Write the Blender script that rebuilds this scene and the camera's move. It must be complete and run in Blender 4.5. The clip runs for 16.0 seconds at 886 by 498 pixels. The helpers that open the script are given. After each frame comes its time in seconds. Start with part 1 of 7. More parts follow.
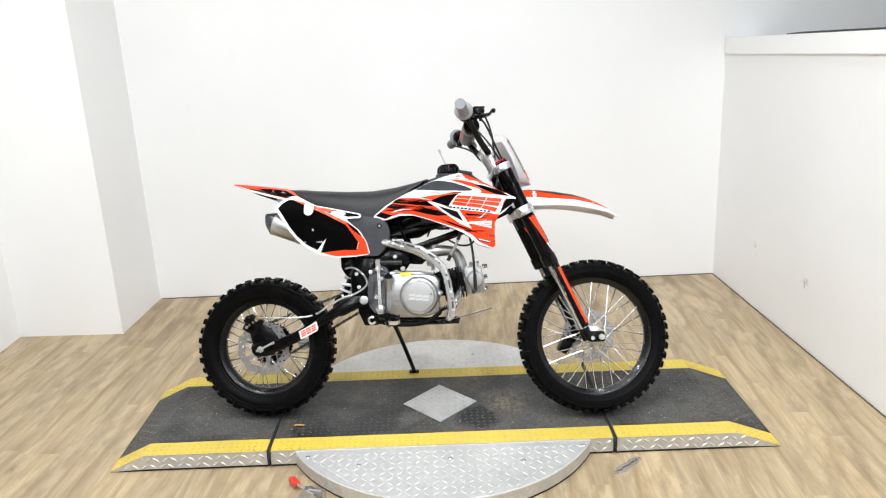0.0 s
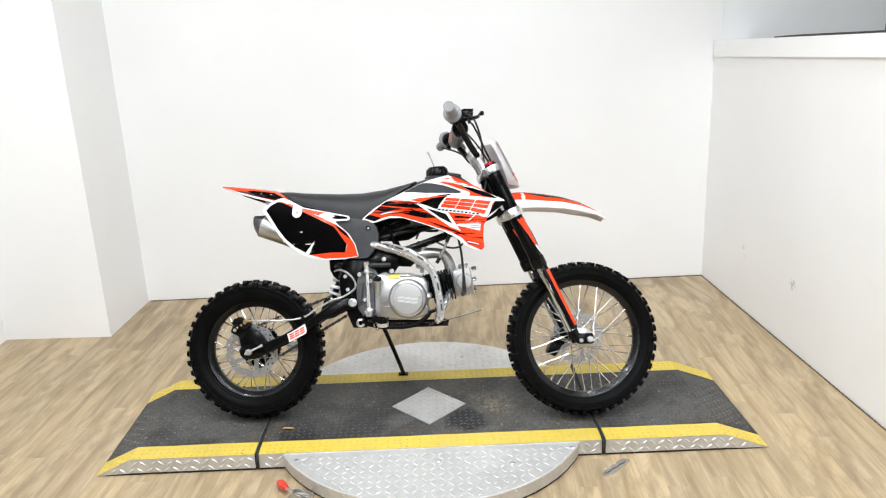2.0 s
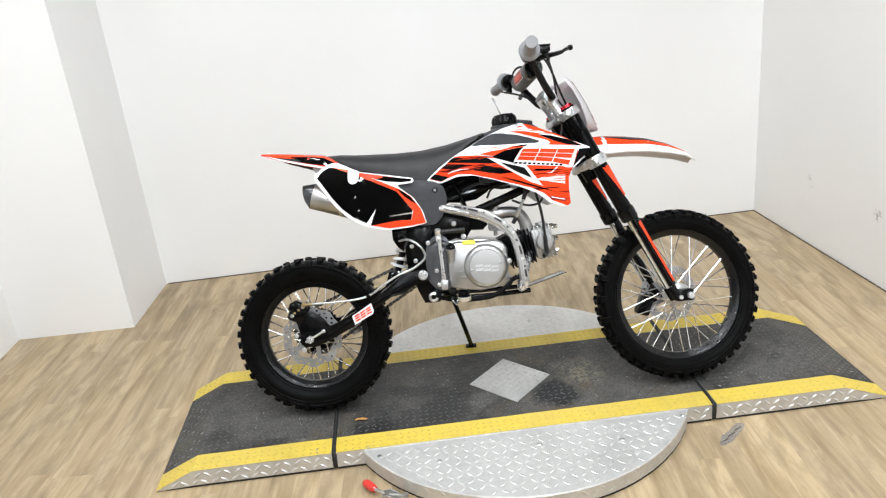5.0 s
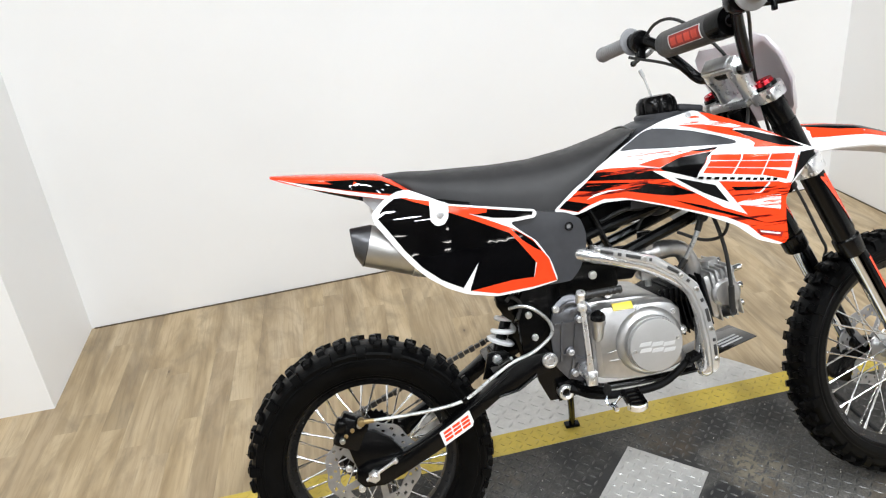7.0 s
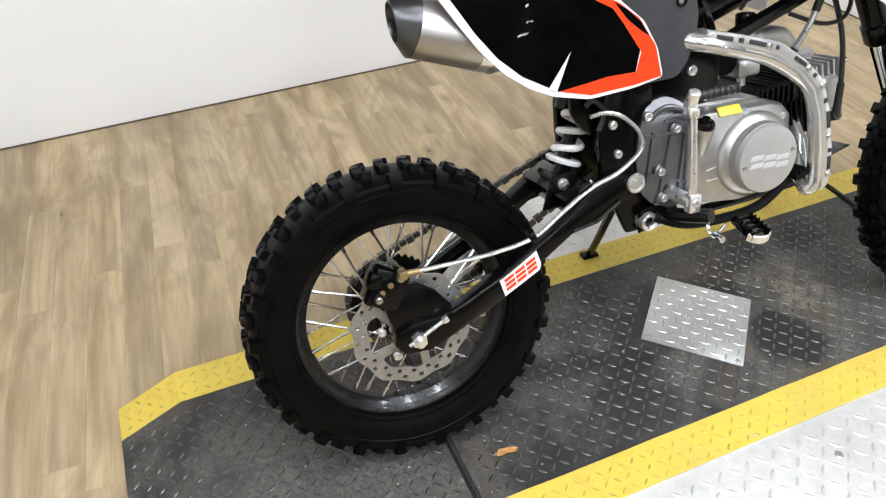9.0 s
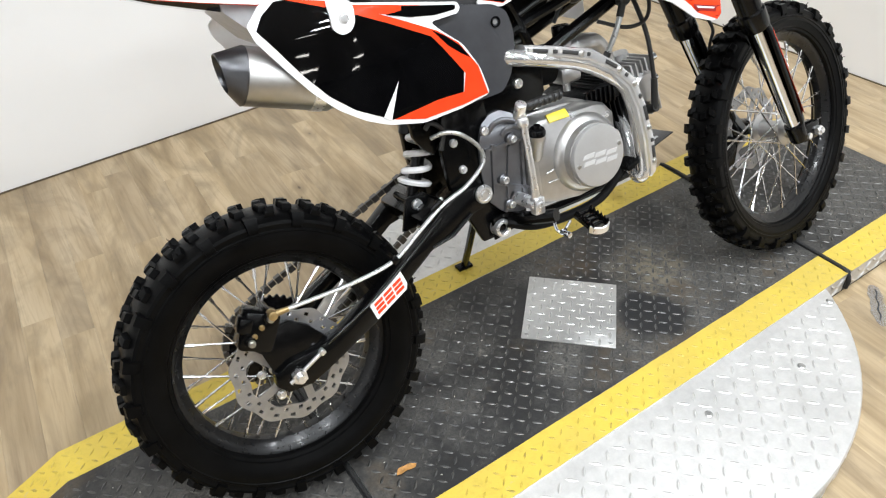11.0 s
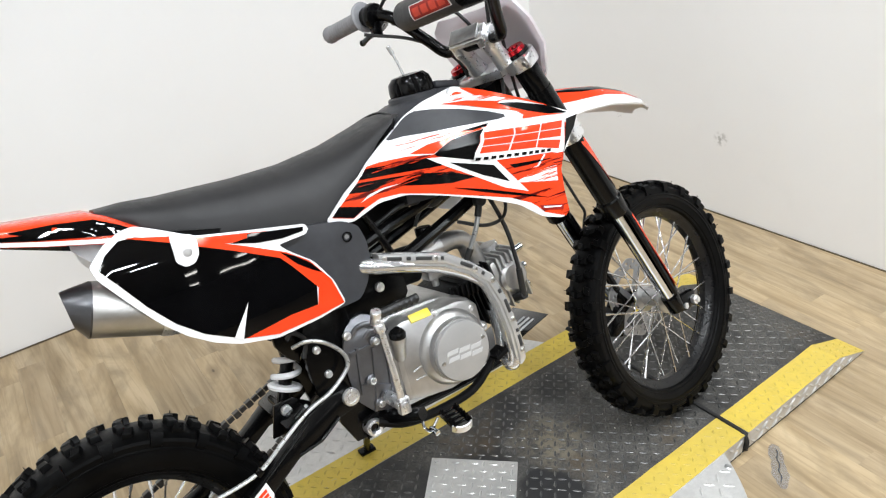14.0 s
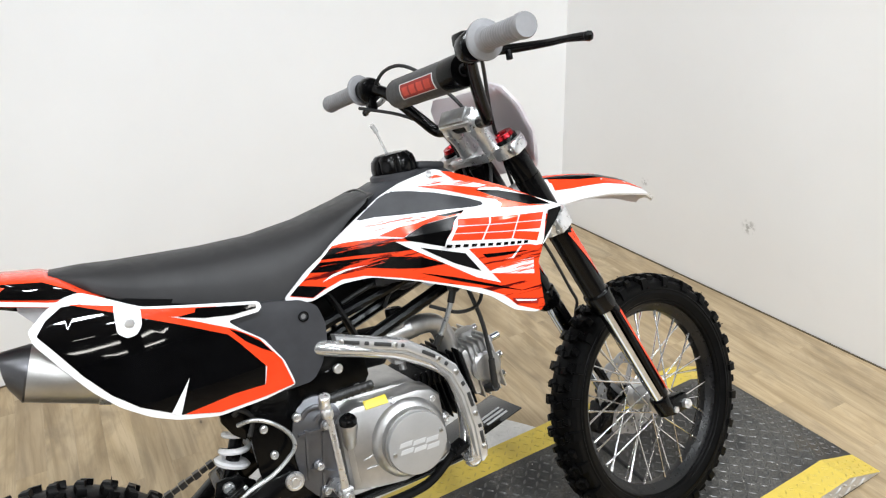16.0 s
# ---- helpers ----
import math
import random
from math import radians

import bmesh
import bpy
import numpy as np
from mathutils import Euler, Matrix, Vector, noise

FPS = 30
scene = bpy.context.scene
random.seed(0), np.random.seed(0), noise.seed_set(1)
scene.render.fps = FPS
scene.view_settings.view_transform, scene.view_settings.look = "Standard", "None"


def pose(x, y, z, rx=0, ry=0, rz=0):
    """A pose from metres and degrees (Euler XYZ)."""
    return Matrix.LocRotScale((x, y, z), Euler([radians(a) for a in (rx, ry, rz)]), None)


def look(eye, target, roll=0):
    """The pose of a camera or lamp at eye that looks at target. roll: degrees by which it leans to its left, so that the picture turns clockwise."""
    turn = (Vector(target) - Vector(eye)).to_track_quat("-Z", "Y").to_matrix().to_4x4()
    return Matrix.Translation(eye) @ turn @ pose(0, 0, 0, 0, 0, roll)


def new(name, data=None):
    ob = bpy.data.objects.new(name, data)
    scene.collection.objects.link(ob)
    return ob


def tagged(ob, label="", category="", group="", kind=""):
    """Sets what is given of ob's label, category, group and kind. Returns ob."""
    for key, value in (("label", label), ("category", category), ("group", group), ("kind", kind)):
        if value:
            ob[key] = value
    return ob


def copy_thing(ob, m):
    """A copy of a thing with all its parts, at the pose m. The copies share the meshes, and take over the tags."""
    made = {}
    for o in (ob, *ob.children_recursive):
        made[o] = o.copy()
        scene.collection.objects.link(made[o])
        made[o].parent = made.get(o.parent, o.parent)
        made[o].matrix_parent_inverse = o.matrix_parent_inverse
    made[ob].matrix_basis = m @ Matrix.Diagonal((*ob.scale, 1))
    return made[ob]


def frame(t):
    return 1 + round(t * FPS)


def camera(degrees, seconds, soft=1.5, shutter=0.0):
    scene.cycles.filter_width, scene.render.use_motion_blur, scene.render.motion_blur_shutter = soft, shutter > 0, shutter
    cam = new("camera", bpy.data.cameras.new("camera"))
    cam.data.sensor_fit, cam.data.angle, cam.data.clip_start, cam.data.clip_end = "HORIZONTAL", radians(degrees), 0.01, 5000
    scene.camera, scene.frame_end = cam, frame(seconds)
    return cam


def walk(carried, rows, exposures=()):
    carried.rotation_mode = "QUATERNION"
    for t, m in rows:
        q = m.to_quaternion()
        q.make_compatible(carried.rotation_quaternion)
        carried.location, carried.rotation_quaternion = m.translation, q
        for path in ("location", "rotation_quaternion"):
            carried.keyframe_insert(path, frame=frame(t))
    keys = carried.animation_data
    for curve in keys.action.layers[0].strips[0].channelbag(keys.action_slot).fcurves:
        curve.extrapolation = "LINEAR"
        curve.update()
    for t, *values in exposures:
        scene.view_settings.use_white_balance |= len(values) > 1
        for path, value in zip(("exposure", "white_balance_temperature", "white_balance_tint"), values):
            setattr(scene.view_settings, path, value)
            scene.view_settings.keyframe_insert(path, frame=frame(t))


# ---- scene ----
cam = camera(62.5, 16.0, 1.2)
PATH = [
    (0, (-0.01, -2.562, 1.495), (0.016, -0.656, 0.89), -1.8),
    (0.5, (-0.003, -2.558, 1.501), (0.024, -0.651, 0.899), -2.2),
    (1, (-0.013, -2.559, 1.497), (0.03, -0.652, 0.894), -1.7),
    (1.5, (-0.005, -2.559, 1.5), (0.044, -0.651, 0.902), -1.6),
    (2, (-0.001, -2.56, 1.498), (0.049, -0.654, 0.896), -1.6),
    (2.5, (-0.003, -2.555, 1.496), (0.047, -0.651, 0.888), -1.8),
    (3, (0.001, -2.544, 1.5), (0.053, -0.639, 0.895), -2.1),
    (3.5, (0.035, -2.532, 1.52), (0.048, -0.619, 0.936), -2.2),
    (4, (0.055, -2.5, 1.496), (0.02, -0.609, 0.843), 0.4),
    (4.2, (-0.005, -2.477, 1.491), (-0.044, -0.608, 0.782), -1.4),
    (6.3, (-0.642, -1.641, 1.436), (-0.319, 0.17, 0.652), -7.2),
    (6.5, (-0.669, -1.556, 1.436), (-0.291, 0.217, 0.592), -5.8),
    (7, (-0.684, -1.225, 1.403), (-0.363, 0.534, 0.508), -5.5),
    (7.5, (-0.81, -0.989, 1.376), (-0.317, 0.728, 0.475), -3.8),
    (8, (-0.893, -0.859, 1.351), (-0.2, 0.762, 0.407), -3.8),
    (8.5, (-0.914, -0.82, 1.27), (-0.272, 0.688, 0.123), 1.1),
    (9, (-0.926, -0.81, 1.2), (-0.337, 0.58, -0.112), -0.2),
    (9.2, (-0.926, -0.813, 1.179), (-0.347, 0.533, -0.182), -0.4),
    (11.3, (-0.859, -0.891, 1.247), (0.004, 0.431, 0.02), -3.0),
    (11.5, (-0.826, -0.91, 1.261), (0.036, 0.443, 0.066), -3.5),
    (12, (-0.744, -0.944, 1.298), (0.14, 0.461, 0.183), -3.6),
    (12.5, (-0.716, -0.958, 1.309), (0.243, 0.448, 0.259), -3.7),
    (13, (-0.716, -0.95, 1.316), (0.271, 0.456, 0.292), -3.7),
    (13.5, (-0.714, -0.957, 1.33), (0.283, 0.465, 0.338), -3.9),
    (14, (-0.705, -0.956, 1.337), (0.32, 0.461, 0.366), -4.0),
    (14.5, (-0.701, -0.965, 1.353), (0.346, 0.454, 0.408), -3.3),
    (15, (-0.694, -0.969, 1.363), (0.406, 0.438, 0.462), -2.8),
    (15.5, (-0.646, -0.973, 1.367), (0.416, 0.463, 0.468), -6.2),
    (16, (-0.546, -0.987, 1.375), (0.401, 0.555, 0.524), -1.1),
]
walk(cam, [(t, look(eye, target, roll)) for t, eye, target, roll in PATH], [(0.0, 0.0), (2.5, 0.0), (4.0, -0.08), (6.5, -0.08), (7.5, 0.0), (12.5, 0.0), (14.0, -0.13), (16.0, -0.14)])

# ---------------------------------------------------------------- world and light
LIGHT = 22.1
world = bpy.data.worlds.new("world")
scene.world = world
world.use_nodes = True
world.node_tree.nodes["Background"].inputs[0].default_value = (0.9, 0.95, 1.0, 1)
world.node_tree.nodes["Background"].inputs[1].default_value = 0.15


# ---------------------------------------------------------------- materials
class Mat:
    """A node material: socket helper around one Principled shader."""

    def __init__(self, name, rough=0.5, metal=0.0, color=(0.5, 0.5, 0.5), coat=0.0, spec=0.5):
        self.m = bpy.data.materials.new(name)
        self.m.use_nodes = True
        self.nt = self.m.node_tree
        self.b = self.nt.nodes["Principled BSDF"]
        self.b.inputs["Base Color"].default_value = (*color, 1)
        self.b.inputs["Roughness"].default_value = rough
        self.b.inputs["Metallic"].default_value = metal
        self.b.inputs["Coat Weight"].default_value = coat
        self.b.inputs["Coat Roughness"].default_value = 0.05
        self.b.inputs["Specular IOR Level"].default_value = spec
        self.tc = self.nt.nodes.new("ShaderNodeTexCoord").outputs["Object"]

    def link(self, a, b):
        self.nt.links.new(a, b)

    def mapping(self, scale=(1, 1, 1), rot=(0, 0, 0), src=None, loc=None):
        n = self.nt.nodes.new("ShaderNodeMapping")
        n.inputs["Scale"].default_value = scale
        n.inputs["Rotation"].default_value = rot
        self.link(src or self.tc, n.inputs["Vector"])
        if loc is not None:
            self.link(loc, n.inputs["Location"])
        return n.outputs[0]

    def noise(self, scale, detail=4.0, rough=0.55, vec=None, dist=0.0):
        n = self.nt.nodes.new("ShaderNodeTexNoise")
        n.inputs["Scale"].default_value = scale
        n.inputs["Detail"].default_value = detail
        n.inputs["Roughness"].default_value = rough
        n.inputs["Distortion"].default_value = dist
        self.link(vec or self.tc, n.inputs["Vector"])
        return n.outputs["Fac"]

    def ramp(self, fac, stops):
        n = self.nt.nodes.new("ShaderNodeValToRGB")
        while len(n.color_ramp.elements) < len(stops):
            n.color_ramp.elements.new(0.5)
        for e, (p, c) in zip(n.color_ramp.elements, stops):
            e.position = p
            e.color = (*c, 1) if isinstance(c, tuple) else (c, c, c, 1)
        self.link(fac, n.inputs[0])
        return n.outputs[0]

    def mix(self, fac, a, b, mode="MIX"):
        n = self.nt.nodes.new("ShaderNodeMix")
        n.data_type, n.blend_type = "RGBA", mode
        for v, s in ((fac, n.inputs[0]), (a, n.inputs[6]), (b, n.inputs[7])):
            if isinstance(v, bpy.types.NodeSocket):
                self.link(v, s)
            elif isinstance(v, tuple):
                s.default_value = (*v, 1)
            else:
                s.default_value = v
        return n.outputs[2]

    def math(self, op, a, b=0.0):
        n = self.nt.nodes.new("ShaderNodeMath")
        n.operation = op
        for v, s in ((a, n.inputs[0]), (b, n.inputs[1])):
            if isinstance(v, bpy.types.NodeSocket):
                self.link(v, s)
            else:
                s.default_value = v
        return n.outputs[0]

    def color(self, s):
        self.link(s, self.b.inputs["Base Color"])
        return self

    def rough(self, s):
        self.link(s, self.b.inputs["Roughness"])
        return self

    def bump(self, s, strength=0.3, dist=0.002):
        n = self.nt.nodes.new("ShaderNodeBump")
        n.inputs["Strength"].default_value = strength
        n.inputs["Distance"].default_value = dist
        self.link(s, n.inputs["Height"])
        self.link(n.outputs[0], self.b.inputs["Normal"])
        return self

    def random(self):
        n = self.nt.nodes.new("ShaderNodeObjectInfo")
        return n.outputs["Random"]


def simple(name, color, rough=0.5, metal=0.0, coat=0.0, vary=0.15, scale=40.0, bump=0.0, fine=400.0, spec=0.5):
    """A surface of one colour with broad and fine variation of tone and gloss."""
    k = Mat(name, rough, metal, color, coat, spec)
    n = k.noise(scale)
    lo = tuple(c * (1 - vary) for c in color)
    hi = tuple(min(1, c * (1 + vary)) for c in color)
    k.color(k.ramp(n, [(0.3, lo), (0.7, hi)]))
    r = k.noise(scale * 3.7, 6)
    k.rough(k.ramp(r, [(0.25, rough * 0.8), (0.75, min(1, rough * 1.2))]))
    if bump:
        k.bump(k.noise(fine, 3), bump, 0.001)
    return k.m


def wall_paint():
    k = Mat("wall_paint", 0.55, 0, (0.8, 0.8, 0.8))
    n = k.noise(1.3, 5)
    s = k.noise(7, 6)
    base = k.ramp(n, [(0.3, (0.845, 0.84, 0.835)), (0.7, (0.88, 0.877, 0.873))])
    col = k.mix(k.ramp(s, [(0.62, 0.0), (0.8, 0.08)]), base, (0.66, 0.645, 0.62))
    # rubbed marks low on the partition
    rub = k.ramp(k.noise(70, 3, 0.6), [(0.47, 0.0), (0.56, 0.75)])
    for spot, size in (((1.668, 0.490, 0.305), 0.028), ((1.655, 0.985, 0.335), 0.020), ((1.655, 0.965, 0.290), 0.014), ((1.68, 0.20, 0.36), 0.012)):
        far = k.nt.nodes.new("ShaderNodeVectorMath")
        far.operation = "DISTANCE"
        k.link(k.tc, far.inputs[0])
        far.inputs[1].default_value = spot
        near = k.ramp(far.outputs["Value"], [(size * 0.5, 1.0), (size * 1.2, 0.0)])
        col = k.mix(k.math("MULTIPLY", near, rub), col, (0.34, 0.33, 0.31))
    k.color(col)
    k.bump(k.noise(180, 3), 0.12, 0.001)
    return k.m


def plank_vinyl(name, joined=False):
    k = Mat(name, 0.38, 0)
    rnd = k.nt.nodes.new("ShaderNodeNewGeometry").outputs["Random Per Island"] if joined else k.random()
    vec = k.nt.nodes.new("ShaderNodeVectorMath")
    vec.operation = "ADD"
    comb = k.nt.nodes.new("ShaderNodeCombineXYZ")
    k.link(k.math("MULTIPLY", rnd, 37.0), comb.inputs[0])
    k.link(k.math("MULTIPLY", rnd, 91.0), comb.inputs[1])
    k.link(k.tc, vec.inputs[0])
    k.link(comb.outputs[0], vec.inputs[1])
    src = vec.outputs[0]
    grain = k.noise(1.0, 8, 0.62, k.mapping((90, 4.0, 1), src=src), 1.0)
    own = k.noise(1.0, 5, 0.55, k.mapping((9, 1.9, 1), src=src), 1.2)
    across = k.noise(1.0, 4, 0.5, k.mapping((8.5, 1.3, 1)), 1.4)
    streak = k.math("ADD", k.math("MULTIPLY", own, 0.32), k.math("MULTIPLY", across, 0.68))
    smoke = k.noise(1.0, 6, 0.6, k.mapping((6.5, 2.2, 1)), 1.8)
    base = k.ramp(streak, [(0.32, (0.225, 0.160, 0.088)), (0.42, (0.335, 0.248, 0.142)), (0.51, (0.445, 0.340, 0.208)), (0.64, (0.52, 0.412, 0.268))])
    grey = k.mix(k.ramp(smoke, [(0.46, 0.0), (0.66, 0.7)]), base, (0.225, 0.172, 0.107))
    col = k.mix(k.ramp(grain, [(0.36, 0.30), (0.52, 0.0)]), grey, (0.20, 0.138, 0.074))
    tone = k.ramp(rnd, [(0.0, (0.90, 0.89, 0.89)), (0.3, (0.96, 0.955, 0.95)), (0.6, (1.02, 1.015, 1.0)), (0.85, (1.07, 1.055, 1.02)), (1.0, (0.93, 0.915, 0.89))])
    col = k.mix(1.0, col, tone, "MULTIPLY")
    # knots: a soft brown halo and a small dark eye, a few on each strip
    knot = k.nt.nodes.new("ShaderNodeTexVoronoi")
    knot.inputs["Scale"].default_value = 1.0
    k.link(k.mapping((8, 3.6, 1), src=src), knot.inputs["Vector"])
    col = k.mix(k.ramp(knot.outputs["Distance"], [(0.04, 0.55), (0.17, 0.0)]), col, (0.155, 0.108, 0.062))
    k.color(k.mix(k.ramp(knot.outputs["Distance"], [(0.018, 0.7), (0.035, 0.0)]), col, (0.06, 0.042, 0.028)))
    k.rough(k.ramp(grain, [(0.3, 0.5), (0.7, 0.34)]))
    k.bump(grain, 0.12, 0.001)
    return k.m


def worn_metal(name, color, rough, paint=None, wear=0.5, paint_rough=0.55, dirt=0.35, coat=0.0):
    """Rolled aluminium, bare or under worn paint, with dirt and scuffs."""
    k = Mat(name, rough, 1.0, color)
    broad = k.noise(5, 6, 0.6)
    fine = k.noise(55, 8, 0.7)
    scr = k.noise(1.0, 5, 0.7, k.mapping((8, 140, 8)))
    bare = k.mix(k.ramp(fine, [(0.35, 0.5), (0.65, 0.0)]), color, tuple(c * 0.72 for c in color))
    if paint is None:
        k.color(k.mix(k.ramp(broad, [(0.45, 0.0), (0.75, dirt)]), bare, tuple(c * 0.45 for c in color)))
        k.rough(k.ramp(scr, [(0.3, rough - 0.1), (0.7, rough + 0.12)]))
        k.b.inputs["Metallic"].default_value = 0.6
    else:
        worn = k.ramp(k.math("ADD", k.math("MULTIPLY", fine, 0.55), k.math("MULTIPLY", broad, 0.5)), [(wear, 0.0), (wear + 0.12, 1.0)])
        dusty = k.mix(k.ramp(broad, [(0.38, 0.0), (0.62, dirt)]), paint, tuple(min(1, 0.5 * c + 0.07) for c in paint))
        dusty = k.mix(k.ramp(fine, [(0.5, 0.0), (0.75, 0.5)]), dusty, tuple(c * 0.55 for c in paint))
        k.color(k.mix(worn, bare, dusty))
        k.link(k.ramp(worn, [(0.0, 0.9), (1.0, 0.0)]), k.b.inputs["Metallic"])
        k.rough(k.ramp(scr, [(0.3, paint_rough - 0.1), (0.7, paint_rough + 0.1)]))
    k.bump(fine, 0.15, 0.0006)
    return k.m


def deck_paint(name, color, rough):
    """Black deck paint under dust, brown dirt and one dark clean spot."""
    k = Mat(name, rough, 0, color)
    fine = k.noise(170, 8, 0.75)
    mid = k.noise(11, 6, 0.65)
    broad = k.noise(3.1, 5, 0.6)
    dust = k.math("ADD", k.math("MULTIPLY", broad, 0.6), k.math("MULTIPLY", mid, 0.5))
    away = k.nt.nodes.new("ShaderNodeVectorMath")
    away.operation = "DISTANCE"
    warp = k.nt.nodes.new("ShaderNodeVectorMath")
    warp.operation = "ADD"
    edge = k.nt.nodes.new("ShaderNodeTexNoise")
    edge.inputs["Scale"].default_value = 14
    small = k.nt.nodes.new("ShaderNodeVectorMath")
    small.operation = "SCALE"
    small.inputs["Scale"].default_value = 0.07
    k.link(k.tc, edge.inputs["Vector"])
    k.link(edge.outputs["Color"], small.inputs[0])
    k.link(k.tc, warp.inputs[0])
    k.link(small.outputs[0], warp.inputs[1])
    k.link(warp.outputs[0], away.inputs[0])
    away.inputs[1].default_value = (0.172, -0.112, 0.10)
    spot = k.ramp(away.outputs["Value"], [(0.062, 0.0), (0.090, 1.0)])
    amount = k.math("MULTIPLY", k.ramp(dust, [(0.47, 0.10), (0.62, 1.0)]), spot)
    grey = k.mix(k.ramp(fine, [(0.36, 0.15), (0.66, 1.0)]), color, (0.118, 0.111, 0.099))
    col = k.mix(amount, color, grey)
    brown = k.math("MULTIPLY", k.ramp(k.noise(6.3, 6, 0.7, k.mapping((1, 1, 1), (0, 0, 0.6))), [(0.55, 0.0), (0.70, 0.7)]), spot)
    col = k.mix(brown, col, (0.075, 0.052, 0.028))
    pale = k.ramp(k.noise(23, 7, 0.75), [(0.62, 0.0), (0.70, 0.85)])
    col = k.mix(k.math("MULTIPLY", pale, spot), col, (0.19, 0.176, 0.154))
    # beige scuffed patch ahead of the cover plate
    near = k.nt.nodes.new("ShaderNodeVectorMath")
    near.operation = "DISTANCE"
    k.link(warp.outputs[0], near.inputs[0])
    near.inputs[1].default_value = (0.285, 0.0, 0.10)
    patch = k.math("MULTIPLY", k.ramp(near.outputs["Value"], [(0.03, 1.0), (0.11, 0.0)]), k.ramp(k.noise(38, 6, 0.7), [(0.42, 0.0), (0.55, 0.8)]))
    col = k.mix(patch, col, (0.20, 0.17, 0.12))
    k.color(col)
    k.rough(k.ramp(dust, [(0.4, rough - 0.08), (0.7, rough + 0.22)]))
    k.bump(fine, 0.25, 0.0006)
    return k.m


WALL = wall_paint()
PLANK = plank_vinyl("plank_vinyl")
PLANK_FAR = plank_vinyl("plank_vinyl_joined", True)
GAP = simple("plank_gap", (0.10, 0.075, 0.045), 0.8)
CEIL = simple("ceiling_paint", (0.16, 0.16, 0.16), 0.8, vary=0.05, scale=3)
TREAD = worn_metal("tread_aluminium", (0.70, 0.69, 0.67), 0.46)
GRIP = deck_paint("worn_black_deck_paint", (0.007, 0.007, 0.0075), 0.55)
GRIPTOP = worn_metal("scuffed_black_tread", (0.125, 0.123, 0.118), 0.42, (0.034, 0.034, 0.034), 0.49, 0.38, 0.3)
YELLOW = worn_metal("worn_yellow_paint", (0.55, 0.5, 0.4), 0.45, (0.66, 0.485, 0.062), 0.31, 0.48, 0.35)
YELLOWTOP = worn_metal("scuffed_yellow_tread", (0.34, 0.27, 0.12), 0.5, (0.56, 0.41, 0.052), 0.38, 0.42, 0.3)
PLATE_METAL = worn_metal("scuffed_aluminium_plate", (0.53, 0.525, 0.51), 0.36, dirt=0.5)
SEAM = simple("black_gap_strip", (0.012, 0.012, 0.012), 0.7)


# ---------------------------------------------------------------- mesh helpers
def finish(bm, name, mat, sharp=35.0):
    bmesh.ops.recalc_face_normals(bm, faces=bm.faces[:])
    me = bpy.data.meshes.new(name)
    bm.to_mesh(me)
    bm.free()
    me.polygons.foreach_set("use_smooth", [True] * len(me.polygons))
    me.set_sharp_from_angle(angle=radians(sharp))
    if mat:
        me.materials.append(mat)
    return me


def part(name, bm, mat, parent=None, label="", sharp=35.0):
    ob = new(name, finish(bm, name, mat, sharp))
    if parent:
        ob.parent = parent
    if label:
        ob["label"] = label
    return ob


def add_box(bm, c, size, m=None, bevel=0.0):
    """A box with centre c and the given size, turned by m, with rounded edges."""
    t = bmesh.new()
    bmesh.ops.create_cube(t, size=1.0, matrix=Matrix.Diagonal((*size, 1)))
    if bevel:
        bmesh.ops.bevel(t, geom=t.edges[:] + t.verts[:], offset=bevel, segments=2, affect="EDGES", profile=0.5)
    t.transform(Matrix.Translation(c) @ (m.to_4x4() if m else Matrix()))
    join(bm, t)


def join(bm, other):
    me = bpy.data.meshes.new("tmp")
    other.to_mesh(me)
    other.free()
    bm.from_mesh(me)
    bpy.data.meshes.remove(me)


def frame_of(d):
    d = Vector(d).normalized()
    return d.to_track_quat("Z", "Y").to_matrix()


def add_rod(bm, a, b, r, r2=None, seg=14, bevel=0.0):
    """A round rod from a to b, with capped and lightly rounded ends."""
    a, b = Vector(a), Vector(b)
    r2 = r if r2 is None else r2
    t = bmesh.new()
    bmesh.ops.create_cone(t, cap_ends=True, segments=seg, radius1=r, radius2=r2, depth=(b - a).length)
    if bevel:
        rim = [e for e in t.edges if len([f for f in e.link_faces if len(f.verts) > 4]) == 1]
        bmesh.ops.bevel(t, geom=rim, offset=bevel, segments=2, affect="EDGES", profile=0.5)
    t.transform(Matrix.Translation((a + b) / 2) @ frame_of(b - a).to_4x4())
    join(bm, t)


def smooth_path(pts, n=6):
    """Catmull-Rom points through pts."""
    p = [Vector(q) for q in pts]
    p = [2 * p[0] - p[1]] + p + [2 * p[-1] - p[-2]]
    out = []
    for i in range(1, len(p) - 2):
        for k in range(n):
            t = k / n
            a, b, c, d = p[i - 1], p[i], p[i + 1], p[i + 2]
            out.append(0.5 * (2 * b + (c - a) * t + (2 * a - 5 * b + 4 * c - d) * t * t + (3 * b - a - 3 * c + d) * t ** 3))
    return out + [p[-2]]


